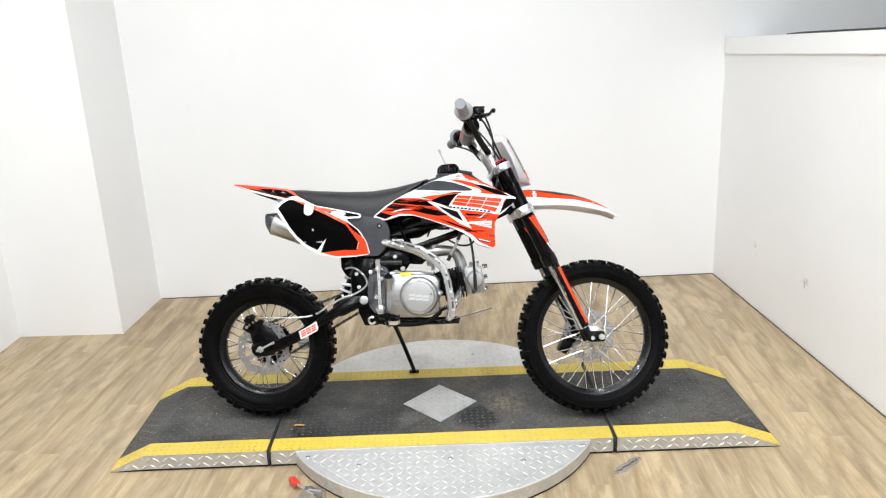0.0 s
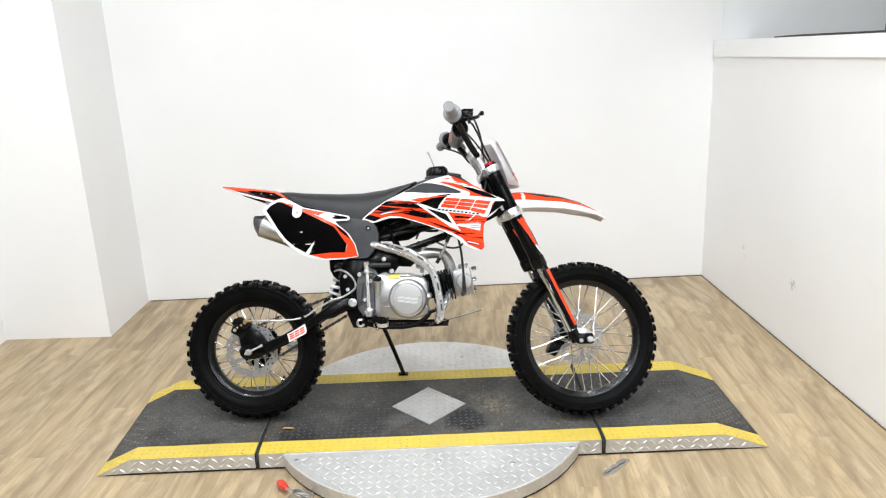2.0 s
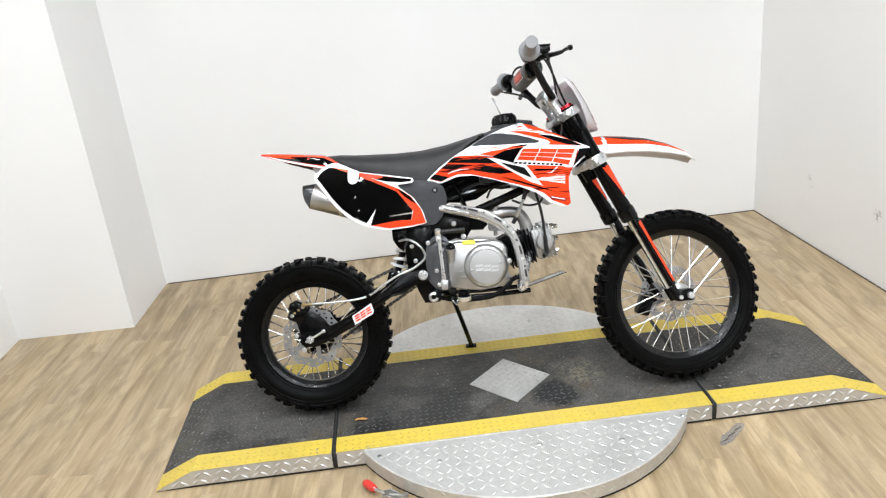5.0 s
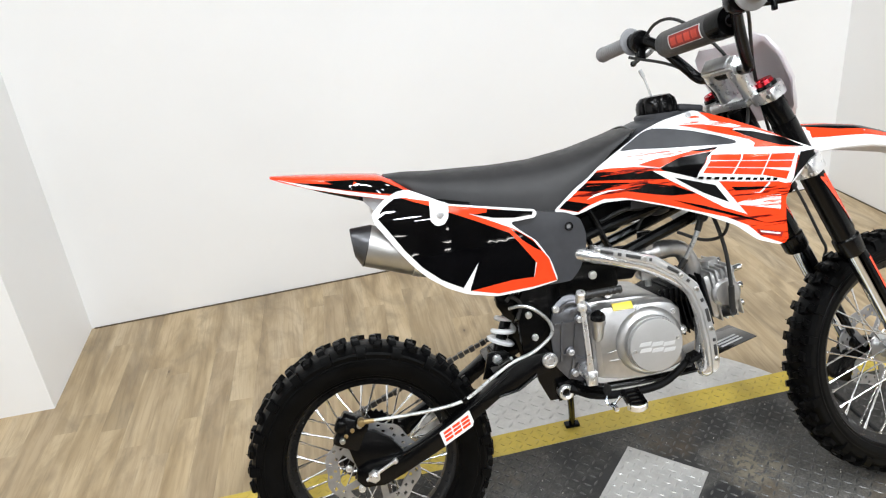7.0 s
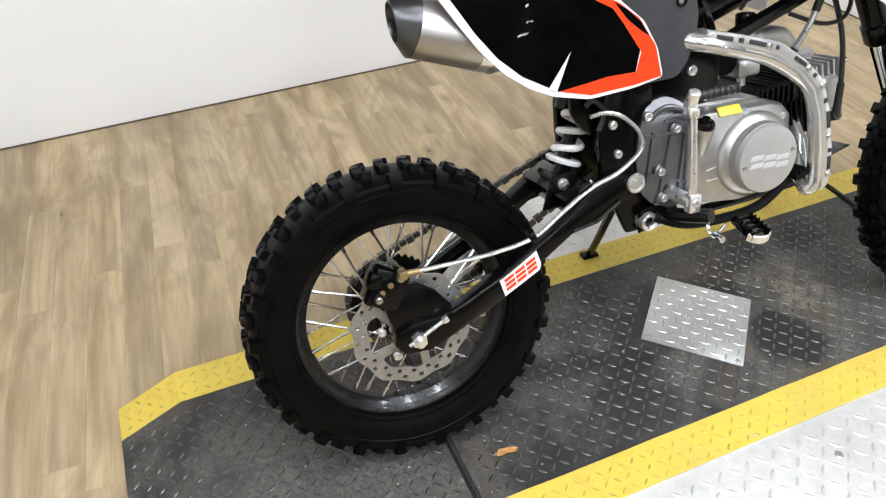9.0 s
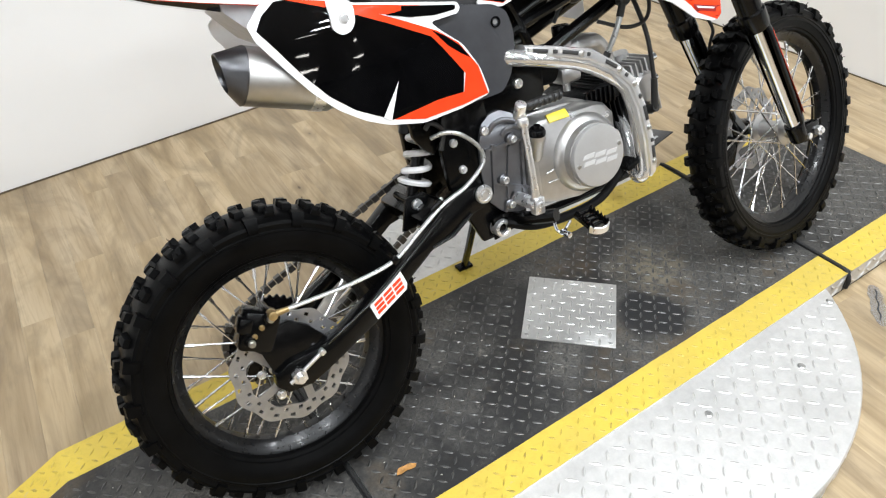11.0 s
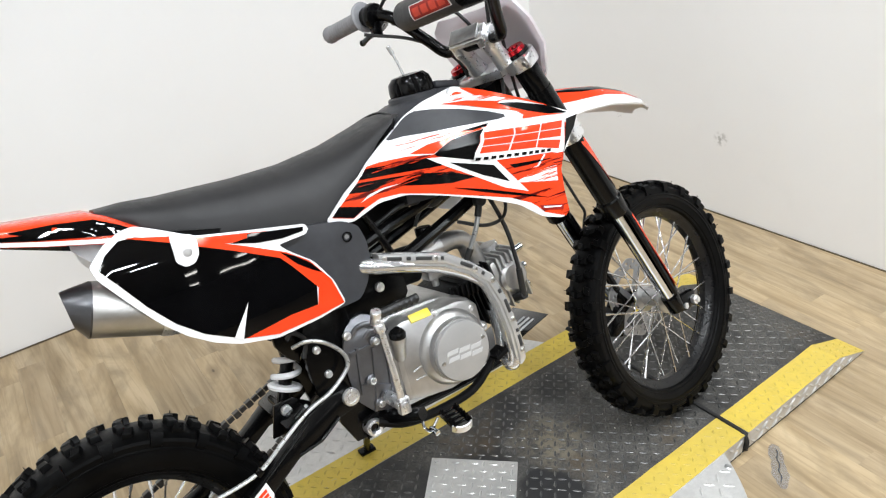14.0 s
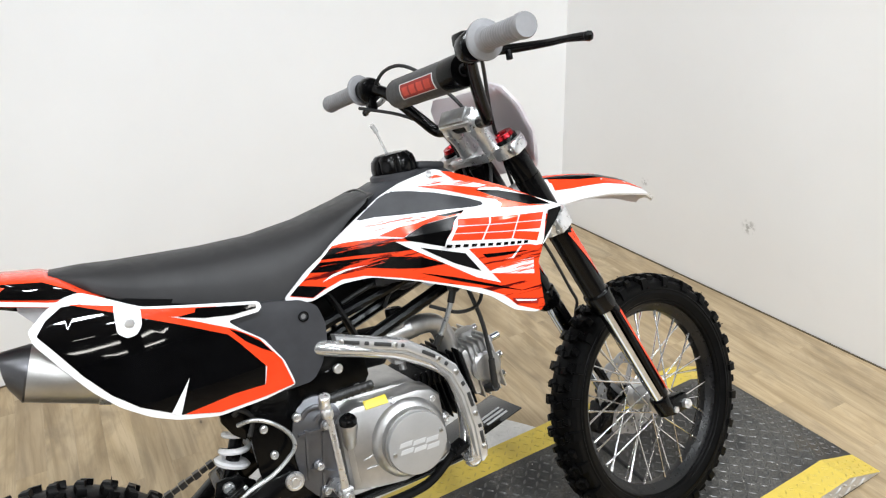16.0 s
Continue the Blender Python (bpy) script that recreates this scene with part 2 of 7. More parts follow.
def add_tube(bm, pts, r, seg=10, curved=True, n=6, flat=1.0):
    """A tube swept along pts; r may be a list of radii, one for each point given."""
    rs = r if isinstance(r, (list, tuple)) else [r] * len(pts)
    path = smooth_path(pts, n) if curved else [Vector(q) for q in pts]
    k = (len(rs) - 1) / (len(path) - 1)
    rad = [float(np.interp(i * k, range(len(rs)), rs)) for i in range(len(path))]
    up = None
    rings = []
    for i, q in enumerate(path):
        d = (path[min(i + 1, len(path) - 1)] - path[max(i - 1, 0)]).normalized()
        if up is None:
            up = Vector((0, 1, 0)) if abs(d.y) < 0.9 else Vector((1, 0, 0))
        up = (up - d * up.dot(d)).normalized()
        side = d.cross(up)
        rings.append([bm.verts.new(q + rad[i] * (math.cos(a) * up * flat + math.sin(a) * side)) for a in [2 * math.pi * j / seg for j in range(seg)]])
    for a, b in zip(rings, rings[1:]):
        for j in range(seg):
            bm.faces.new((a[j], a[(j + 1) % seg], b[(j + 1) % seg], b[j]))
    bm.faces.new(rings[0][::-1])
    bm.faces.new(rings[-1])


def add_lathe(bm, profile, c=(0, 0, 0), m=None, seg=48, closed=False):
    """Turns a profile of (radius, along) round the local z axis; m turns that axis."""
    m = m.to_4x4() if m else Matrix()
    tr = Matrix.Translation(c) @ m
    rings = []
    for r, h in profile:
        if r < 1e-6:
            rings.append([bm.verts.new(tr @ Vector((0, 0, h)))] * seg)
        else:
            rings.append([bm.verts.new(tr @ Vector((r * math.cos(a), r * math.sin(a), h))) for a in [2 * math.pi * j / seg for j in range(seg)]])
    pairs = list(zip(rings, rings[1:])) + ([(rings[-1], rings[0])] if closed else [])
    for a, b in pairs:
        for j in range(seg):
            vs = []
            for v in (a[j], a[(j + 1) % seg], b[(j + 1) % seg], b[j]):
                if v not in vs:
                    vs.append(v)
            if len(vs) > 2:
                bm.faces.new(vs)


ACROSS = Matrix.Rotation(radians(90), 3, "X")  # turns z to -y
Y_UP = Matrix.Rotation(radians(-90), 3, "X")  # turns z to y


def add_prism(bm, outline, y0, y1, bevel=0.0, m=None):
    """A plate with an outline in x and z, from y0 to y1."""
    t = bmesh.new()
    vs = [t.verts.new((x, y0, z)) for x, z in outline]
    f = t.faces.new(vs)
    got = bmesh.ops.extrude_face_region(t, geom=[f])
    bmesh.ops.translate(t, verts=[v for v in got["geom"] if isinstance(v, bmesh.types.BMVert)], vec=(0, y1 - y0, 0))
    if bevel:
        rim = [e for e in t.edges if abs(e.verts[0].co.y - e.verts[1].co.y) < 1e-6]
        bmesh.ops.bevel(t, geom=rim, offset=bevel, segments=2, affect="EDGES", profile=0.5)
    if m:
        t.transform(m)
    join(bm, t)


# ---------------------------------------------------------------- room
def stuff(ob):
    ob["kind"] = "stuff"
    return ob


def wall_run(name, a, b, height, thick, lean=0.0, mat=None, label="plain white painted wall with faint scuffs"):
    """A wall whose room face stands on the line a-b, with its body to the right of a-b."""
    a, b = Vector((*a, 0)), Vector((*b, 0))
    d = (b - a).normalized()
    n = Vector((d.y, -d.x, 0))
    bm = bmesh.new()
    lo = [a, b, b + n * thick, a + n * thick]
    tall = height if isinstance(height, tuple) else (height, height)
    vs = [bm.verts.new(v) for v in lo] + [bm.verts.new(v + Vector((0, 0, h)) - n * lean * h) for v, h in zip(lo, (tall[0], tall[1], tall[1], tall[0]))]
    for f in ((0, 1, 5, 4), (1, 2, 6, 5), (2, 3, 7, 6), (3, 0, 4, 7), (3, 2, 1, 0), (4, 5, 6, 7)):
        bm.faces.new([vs[i] for i in f])
    return tagged(part(name, bm, mat or WALL), label, "wall", kind="structure")


ROOM_H = 3.1
wall_run("wall_back", (1.639, 1.483), (-1.590, 1.393), ROOM_H, 0.12)
wall_run("wall_return", (-1.589, 1.42), (-1.611, 0.904), ROOM_H, 0.10)
wall_run("wall_pier", (-1.6105, 0.9045), (-2.15, 0.916), ROOM_H, 0.10)
wall_run("wall_left", (-2.138, 0.95), (-2.19, -1.7), ROOM_H, 0.12)
# near-black colour stands in for missing light; the hall walls are added, unseen
DIM = simple("unlit_grey", (0.06, 0.06, 0.063), 0.7, vary=0.1, scale=2)
HALL = "added unseen wall of the open hall, near-black for want of light"
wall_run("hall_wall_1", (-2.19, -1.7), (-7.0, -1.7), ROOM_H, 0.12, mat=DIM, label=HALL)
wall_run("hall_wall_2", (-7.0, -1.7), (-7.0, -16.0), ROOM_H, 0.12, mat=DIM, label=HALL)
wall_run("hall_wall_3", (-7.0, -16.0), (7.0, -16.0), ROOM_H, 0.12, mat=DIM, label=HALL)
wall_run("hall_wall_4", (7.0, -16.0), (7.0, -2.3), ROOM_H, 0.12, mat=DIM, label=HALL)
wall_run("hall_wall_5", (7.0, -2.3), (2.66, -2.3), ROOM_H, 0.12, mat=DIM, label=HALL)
wall_run("partition_right", (1.74, -2.3), (1.639, 1.50), (1.455, 1.285), 0.12, 0.026)
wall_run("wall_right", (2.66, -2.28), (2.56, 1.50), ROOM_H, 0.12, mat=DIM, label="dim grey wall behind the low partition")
wall_run("wall_far_right", (2.56, 1.53), (1.641, 1.487), ROOM_H, 0.12)

bm = bmesh.new()
add_box(bm, (0.0, -7.2, -0.054), (14.4, 18.0, 0.1))
floor = tagged(part("floor", bm, PLANK_FAR), "pale weathered oak vinyl plank floor", "floor", kind="structure")
bm = bmesh.new()
add_box(bm, (0.0, -7.2, ROOM_H + 0.05), (14.4, 18.0, 0.1))
tagged(part("ceiling", bm, CEIL), "plain grey ceiling", "ceiling", kind="structure")

# dark joints where the walls meet the floor
for a, b in (((1.732, -2.28), (1.6355, 1.479)), ((1.635, 1.4795), (-1.58, 1.3895))):
    a, b = Vector((*a, 0.0018)), Vector((*b, 0.0018))
    d = b - a
    bm = bmesh.new()
    add_box(bm, (a + b) / 2, (d.length, 0.005, 0.0035), Matrix.Rotation(math.atan2(d.y, d.x), 3, "Z"))
    tagged(part("trim", bm, GAP), "dark joint along the foot of the wall", "trim", kind="structure")

# narrow strips, laid from front to back of the room in staggered rows
PW = 0.0762
LENGTHS = (0.40, 0.61, 0.91, 1.22)


def plank_mesh(length):
    t = bmesh.new()
    add_box(t, (0, 0, -0.002), (PW - 0.0003, length - 0.0002, 0.004))
    return finish(t, "plank", PLANK)


PLANKS = {n: plank_mesh(n) for n in LENGTHS}
turn_planks = Matrix.Rotation(radians(-3.6), 4, "Z")
rng = random.Random(4)
rest = bmesh.new()
for i in range(-34, 36):
    y = 1.50 + 0.09 * i * PW
    first_cut = rng.uniform(0.15, 0.85)
    while y > -4.65:
        n = min(first_cut or rng.choice(LENGTHS), y + 4.7)
        x = 0.006 + i * PW
        if y < -0.62 or x > 1.95 or x < -2.1 or n not in PLANKS:
            add_box(rest, turn_planks @ Vector((x, y - n / 2, -0.002)), (PW - 0.0003, n - 0.0002, 0.004), turn_planks.to_3x3())
        else:
            ob = new("plank", PLANKS[n])
            ob.parent = floor
            ob.matrix_local = turn_planks @ Matrix.Translation((x, y - n / 2, 0))
        y -= n
        first_cut = 0.0
stuff(part("planks", rest, PLANK_FAR, floor))

# partition cap: a board along the top of the low wall, with a dark cord lying on it
bm = bmesh.new()
cap_dir = Vector((0.155, -6.08, 0)).normalized()
corner = Vector((1.595, 1.470, 1.262))
p = [corner, corner + cap_dir * 3.8 + Vector((0, 0, 0.17))]
ring = []
for q in p:
    ring.append([bm.verts.new(q + o) for o in (Vector((0, 0, 0)), Vector((0, 0, 0.084)), Vector((0.20, 0, 0.084)), Vector((0.20, 0, 0)))])
for j in range(4):
    bm.faces.new((ring[0][j], ring[0][(j + 1) % 4], ring[1][(j + 1) % 4], ring[1][j]))
bm.faces.new(ring[0])
bm.faces.new(ring[1][::-1])
tagged(part("trim", bm, WALL), "white painted cap board along the low wall", "trim", kind="structure")


# ---------------------------------------------------------------- lamps on the ceiling
LAMP_GLOW = Mat("lamp_glow")
LAMP_GLOW.b.inputs["Emission Color"].default_value = (1.0, 0.97, 0.92, 1)
LAMP_GLOW.b.inputs["Emission Strength"].default_value = 17.0
LAMP_GLOW = LAMP_GLOW.m
STEEL_WHITE = simple("white_enamel", (0.75, 0.75, 0.74), 0.4)


def ceiling_lamp():
    bm = bmesh.new()
    add_lathe(bm, [(0.0, 0.0), (0.10, 0.0), (0.12, -0.01), (0.15, -0.06), (0.165, -0.075), (0.165, -0.085), (0.150, -0.085)], seg=40)
    lamp = part("ceiling_lamp", bm, STEEL_WHITE)
    bm = bmesh.new()
    add_lathe(bm, [(0.150, -0.082), (0.0, -0.084)], seg=40)
    part("diffuser", bm, LAMP_GLOW, lamp, "glowing white diffuser")
    return tagged(lamp, "round white lamp mounted on the ceiling", "ceiling lamp", "ceiling lamps")


first = ceiling_lamp()
spots = [(x, y) for y in (-4.4, -2.9, -1.4, -0.2) for x in (-1.1, 0.1, 1.3)]
spots += [(x, y) for y in (-6.2, -8.6) for x in (-4.6, -2.3, 0.0, 2.3, 4.6)]
for n, (x, y) in enumerate(spots):
    m = pose(x, y, ROOM_H)
    if n:
        copy_thing(first, m)
    else:
        first.matrix_basis = m
    if y < -5:
        continue
    sun = bpy.data.lights.new("lamp_light", "AREA")
    sun.shape, sun.size, sun.energy, sun.color = "DISK", 0.30, LIGHT * (1.4 if y == -1.4 else 0.55 if y == -0.2 else 1.0), (0.880, 0.942, 1.0)
    new("lamp_light", sun).matrix_basis = pose(x, y, ROOM_H - 0.09)


def strip_fixture():
    """A long enamelled reflector with three bare tubes."""
    bm = bmesh.new()
    add_box(bm, (0, 0, -0.03), (1.30, 0.42, 0.05), None, 0.008)
    fixture = part("strip_fixture", bm, STEEL_WHITE)
    for y in (-0.13, 0.0, 0.13):
        bm = bmesh.new()
        add_rod(bm, (-0.60, y, -0.075), (0.60, y, -0.075), 0.016, seg=12)
        part("tube", bm, LAMP_GLOW, fixture, "glowing white tube")
        for e in (-1, 1):
            bm = bmesh.new()
            add_box(bm, (e * 0.61, y, -0.068), (0.02, 0.03, 0.05), None, 0.003)
            part("lamp_holder", bm, STEEL_WHITE, fixture)
    return tagged(fixture, "white three-tube strip light on the hall ceiling", "strip light", "strip lights")


first = strip_fixture()
for n, (x, y) in enumerate([(x, y) for y in (-11.2, -14.0) for x in (-3.4, -0.2, 3.0)]):
    if n:
        copy_thing(first, pose(x, y, ROOM_H))
    else:
        first.matrix_basis = pose(x, y, ROOM_H)

# ---------------------------------------------------------------- display turntable
DECK_Z, DISC_Z, CY = 0.062, 0.058, -0.030
HALF = 0.291
BAND = 0.078


def lozenge(bm, x, y, z, a, m=None, l=0.040, w=0.0095, h=0.0018):
    """One raised bar of chequer plate, tapering to both ends."""
    c, s = math.cos(a), math.sin(a)
    at = lambda u, v, k: Vector((x + u * c - v * s, y + u * s + v * c, z + k))
    lo = [at(-l / 2, 0, 0), at(-l / 6, -w / 2, 0), at(l / 6, -w / 2, 0), at(l / 2, 0, 0), at(l / 6, w / 2, 0), at(-l / 6, w / 2, 0)]
    hi = [at(-l / 4, 0, h), at(0, -w / 6, h), at(l / 4, 0, h), at(0, w / 6, h)]
    if m:
        lo, hi = [m @ v for v in lo], [m @ v for v in hi]
    b, t = [bm.verts.new(v) for v in lo], [bm.verts.new(v) for v in hi]
    for f in ((b[0], b[1], t[1], t[0]), (b[1], b[2], t[1]), (b[2], b[3], t[2], t[1]), (b[3], b[4], t[3], t[2]), (b[4], b[5], t[3]), (b[5], b[0], t[0], t[3]), tuple(t)):
        bm.faces.new(f)


def treads(x0, x1, y0, y1, keep, z, lift=None, PITCH=0.0415, length=0.040):
    """Chequer bars on a grid, turned alternately, where keep(x, y) holds."""
    bm = bmesh.new()
    i0, i1 = math.floor(x0 / PITCH), math.ceil(x1 / PITCH)
    j0, j1 = math.floor(y0 / PITCH), math.ceil(y1 / PITCH)
    for i in range(i0, i1 + 1):
        for j in range(j0, j1 + 1):
            x, y = i * PITCH, j * PITCH
            if x0 < x < x1 and y0 < y < y1 and keep(x, y):
                lozenge(bm, x, y, z if lift is None else lift(x), radians(45) if (i + j) % 2 else radians(-45), None, length, length * 0.27, 0.0016)
    return bm


def in_plate(x, y, grow=0.0):
    return abs(x + 0.006) + abs(y - CY) < 0.1435 + grow


# round table with a rolled skirt
bm = bmesh.new()
R_DISC = 0.600
add_lathe(bm, [(0, 0.0085), (R_DISC - 0.004, 0.0085), (R_DISC - 0.002, DISC_Z - 0.004), (R_DISC - 0.005, DISC_Z), (0, DISC_Z)], (0, CY, 0), seg=128)
disc = tagged(part("turntable", bm, TREAD), "round aluminium chequer-plate turntable under the motorcycle deck", "turntable")
bm = treads(-0.6, 0.6, -0.62, 0.58, lambda x, y: math.hypot(x, y - CY) < R_DISC - 0.018 and abs(y - CY) > HALF + 0.006, DISC_Z, None, 0.0295, 0.027)
stuff(part("tread_pattern", bm, TREAD, disc, sharp=25))
bm = bmesh.new()
for k in range(0, 130):
    a = 2 * math.pi * k / 130
    if abs(math.sin(a)) * R_DISC > HALF + 0.02:
        m = Matrix.Translation((0, CY, 0)) @ Matrix.Rotation(a, 4, "Z") @ Matrix.Translation((R_DISC - 0.003, 0, 0.03 + 0.013 * (k % 2 * 2 - 1))) @ Matrix.Rotation(radians(90), 4, "Y")
        lozenge(bm, 0, 0, 0, radians(45 if k % 2 else -45), m, 0.028)
stuff(part("skirt_tread", bm, TREAD, disc, sharp=25))
# black ring drawn for the shadow line under the turntable
bm = bmesh.new()
add_lathe(bm, [(0, 0.0005), (R_DISC - 0.005, 0.0005), (R_DISC - 0.0055, 0.0082), (R_DISC - 0.012, 0.0088)], (0, CY, 0), seg=96)
part("base_ring", bm, SEAM, disc)
screw_mat = simple("screw_steel", (0.5, 0.5, 0.5), 0.35, 1.0)
for x, y in ((0.27, -0.43), (-0.29, -0.42), (0.49, -0.35), (0.02, -0.40), (-0.47, -0.36), (0.15, 0.40), (-0.2, 0.45)):
    bm = bmesh.new()
    add_lathe(bm, [(0, 0.0025), (0.005, 0.0025), (0.0085, 0.0)], (x, y, DISC_Z), seg=14)
    part("countersunk_screw", bm, screw_mat, disc)


def deck_section(name, label, x0, kink, x1):
    """A deck section from x0 to x1; where kink is given, it slopes from there to the floor at the x1 end."""
    up = lambda x: DECK_Z if kink is None or abs(x) <= abs(kink) else 0.004 + (DECK_Z - 0.004) * abs(x1 - x) / abs(x1 - kink)
    low = lambda x: min(0.0085, up(x) - 0.001)
    xs = [x0, x1] if kink is None else [x0, kink, x1]
    bm = bmesh.new()
    rows = []
    for x in xs:
        rows.append([bm.verts.new((x, y, z)) for y, z in ((CY - HALF, low(x)), (CY - HALF, up(x)), (CY + HALF, up(x)), (CY + HALF, low(x)))])
    for a, b in zip(rows, rows[1:]):
        for j in range(4):
            bm.faces.new((a[j], a[(j + 1) % 4], b[(j + 1) % 4], b[j]))
    for r in (rows[0], rows[-1]):
        if r[1].co.z > 0.0045:
            bm.faces.new(r)
    bmesh.ops.remove_doubles(bm, verts=bm.verts[:], dist=1e-5)
    thing = tagged(part(name, bm, TREAD), label, "ramp" if kink else "deck", "deck sections")
    # black strip drawn for the shadow line between deck and floor
    bm = bmesh.new()
    end = x1 if kink is None else x1 + (x0 - x1) * 0.05
    add_box(bm, ((x0 + end) / 2, CY, 0.0044), (abs(x0 - end) - 0.003, 2 * HALF - 0.003, 0.0082))
    part("floor_shadow_strip", bm, SEAM, thing)
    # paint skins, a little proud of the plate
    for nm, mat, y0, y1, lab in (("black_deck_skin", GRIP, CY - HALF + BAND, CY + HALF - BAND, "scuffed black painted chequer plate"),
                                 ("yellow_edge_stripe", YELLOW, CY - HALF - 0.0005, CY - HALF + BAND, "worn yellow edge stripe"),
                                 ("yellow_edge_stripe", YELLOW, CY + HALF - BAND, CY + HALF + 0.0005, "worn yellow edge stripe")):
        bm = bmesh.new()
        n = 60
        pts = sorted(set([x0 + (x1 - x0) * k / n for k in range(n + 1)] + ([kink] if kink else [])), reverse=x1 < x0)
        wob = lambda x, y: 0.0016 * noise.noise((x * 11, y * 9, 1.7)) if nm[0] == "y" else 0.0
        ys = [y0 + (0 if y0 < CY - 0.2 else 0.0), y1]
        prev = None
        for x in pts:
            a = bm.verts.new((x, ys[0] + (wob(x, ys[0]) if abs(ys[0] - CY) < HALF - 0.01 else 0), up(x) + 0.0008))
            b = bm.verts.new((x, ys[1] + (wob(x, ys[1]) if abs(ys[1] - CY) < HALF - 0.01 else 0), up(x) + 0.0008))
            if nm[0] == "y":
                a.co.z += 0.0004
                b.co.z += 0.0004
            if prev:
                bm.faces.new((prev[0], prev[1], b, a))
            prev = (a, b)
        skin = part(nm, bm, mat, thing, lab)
        top = treads(min(x0, x1) + 0.012, max(x0, x1) - 0.012, y0 + 0.006, y1 - 0.006, lambda x, y: kink is not None or not in_plate(x, y, 0.02), 0, lambda x: up(x) + 0.0006, 0.0222, 0.0225)
        stuff(part("tread_pattern", top, GRIPTOP if nm[0] == "b" else YELLOWTOP, skin, sharp=25))
    bm = bmesh.new()
    k = 0
    x = min(x0, x1) + 0.03
    while x < max(x0, x1) - 0.02:
        for z in (0.018, 0.044):
            if z < up(x) - 0.012:
                for y, s in ((CY - HALF, 1), (CY + HALF, -1)):
                    if not (kink is None and abs(x) < 0.53):
                        m = Matrix.Translation((x + (0.013 if z > 0.03 else 0), y, z)) @ Matrix.Rotation(radians(90 * s), 4, "X")
                        lozenge(bm, 0, 0, 0, radians(38 if k % 2 else -38), m, 0.030, 0.0085, 0.0030)
        k += 1
        x += 0.031
    if bm.verts:
        stuff(part("side_tread", bm, TREAD, thing, sharp=25))
    return thing


deck = deck_section("motorcycle_deck", "black chequer-plate deck with yellow edges across the turntable", -0.608, None, 0.602)
deck_section("end_ramp", "black chequer-plate ramp with yellow edges, sloping to the floor", -0.622, -1.052, -1.176)
deck_section("end_ramp", "black chequer-plate ramp with yellow edges, sloping to the floor", 0.616, 1.043, 1.203)

# black rubber strips in the joints, their ends hanging over the edge
for x in (-0.615, 0.609):
    bm = bmesh.new()
    add_box(bm, (x, CY, 0.033), (0.0125, 2 * HALF + 0.002, 0.056), None, 0.002)
    strip_ob = part("joint_strip", bm, SEAM, deck, "black rubber strip in the joint")
    bm = bmesh.new()
    s = 1 if x > 0 else -1
    add_tube(bm, [(x + 0.004 * s, CY + HALF + 0.004, 0.050), (x + 0.003 * s, CY + HALF - 0.02, DECK_Z + 0.003), (x, CY, DECK_Z + 0.002), (x - 0.002 * s, CY - HALF + 0.05, DECK_Z + 0.003), (x - 0.004 * s, CY - HALF + 0.008, DECK_Z + 0.001), (x - 0.004 * s, CY - HALF - 0.006, 0.046), (x - 0.003 * s, CY - HALF - 0.006, 0.018)], 0.0048, 8)
    part("cord", bm, SEAM, strip_ob)

# bare square plate let into the deck, standing on its corner
bm = bmesh.new()
m = pose(-0.006, CY, DECK_Z + 0.001, 0, 0, 45)
add_box(bm, (0, 0, 0.001), (0.203, 0.203, 0.003), bevel=0.0008)
for i in range(-4, 5):
    for j in range(-4, 5):
        if abs(i) + abs(j) < 8:
            lozenge(bm, i * 0.0222, j * 0.0222, 0.0025, radians(0 if (i + j) % 2 else 90), None, 0.0225, 0.0062, 0.0016)
bm.transform(m)
hatch = part("cover_plate", bm, PLATE_METAL, deck, "bare aluminium chequer-plate square", sharp=25)
for sx in (-1, 1):
    for sy in (-1, 1):
        bm = bmesh.new()
        add_lathe(bm, [(0, 0.002), (0.003, 0.002), (0.0048, 0.0)], (0.09 * sx, 0.09 * sy, 0.0026), seg=12)
        bm.transform(m)
        part("plate_screw", bm, screw_mat, hatch)

# ---------------------------------------------------------------- motorcycle: pose, materials
# local frame: x ahead, y to the bike's left, z up from the deck under the rear axle
bike = new("dirt_bike")
bike.empty_display_size = 0.1
bike.matrix_basis = Matrix.Translation((-0.6604, -0.0704, 0.0635)) @ Matrix.Rotation(radians(-3.39), 4, "Z") @ Matrix.Rotation(radians(-17.83), 4, "X")
tagged(bike, "orange, white and black off-road motorcycle leaning on its side stand", "motorcycle")

AXIS_AT, AXIS = Vector((1.2052, 0, 0.2708)), Vector((-math.sin(radians(27)), 0, math.cos(radians(27))))
STEER = Matrix.Translation(AXIS_AT) @ Matrix.Rotation(radians(8.76), 4, AXIS) @ Matrix.Translation(-AXIS_AT)


def steered(bm):
    bm.transform(STEER)
    return bm


RUBBER = simple("tyre_rubber", (0.0021, 0.0021, 0.0022), 0.38, vary=0.4, scale=25, bump=0.15, fine=300, spec=0.075)
RIM = simple("black_rim", (0.005, 0.005, 0.0055), 0.3, 0.0, 0.1, spec=0.3)
SPOKE = simple("spoke_steel", (0.72, 0.72, 0.73), 0.22, 1.0)
CHROME = simple("chrome", (0.73, 0.78, 0.86), 0.08, 1.0, vary=0.05)
CAST = simple("cast_aluminium", (0.49, 0.485, 0.48), 0.37, 0.92, vary=0.12, scale=30, bump=0.25, fine=700)
MILLED = simple("milled_aluminium", (0.82, 0.82, 0.83), 0.3, 0.9, vary=0.06)
BRUSHED = simple("brushed_steel", (0.50, 0.49, 0.47), 0.32, 1.0, vary=0.1)
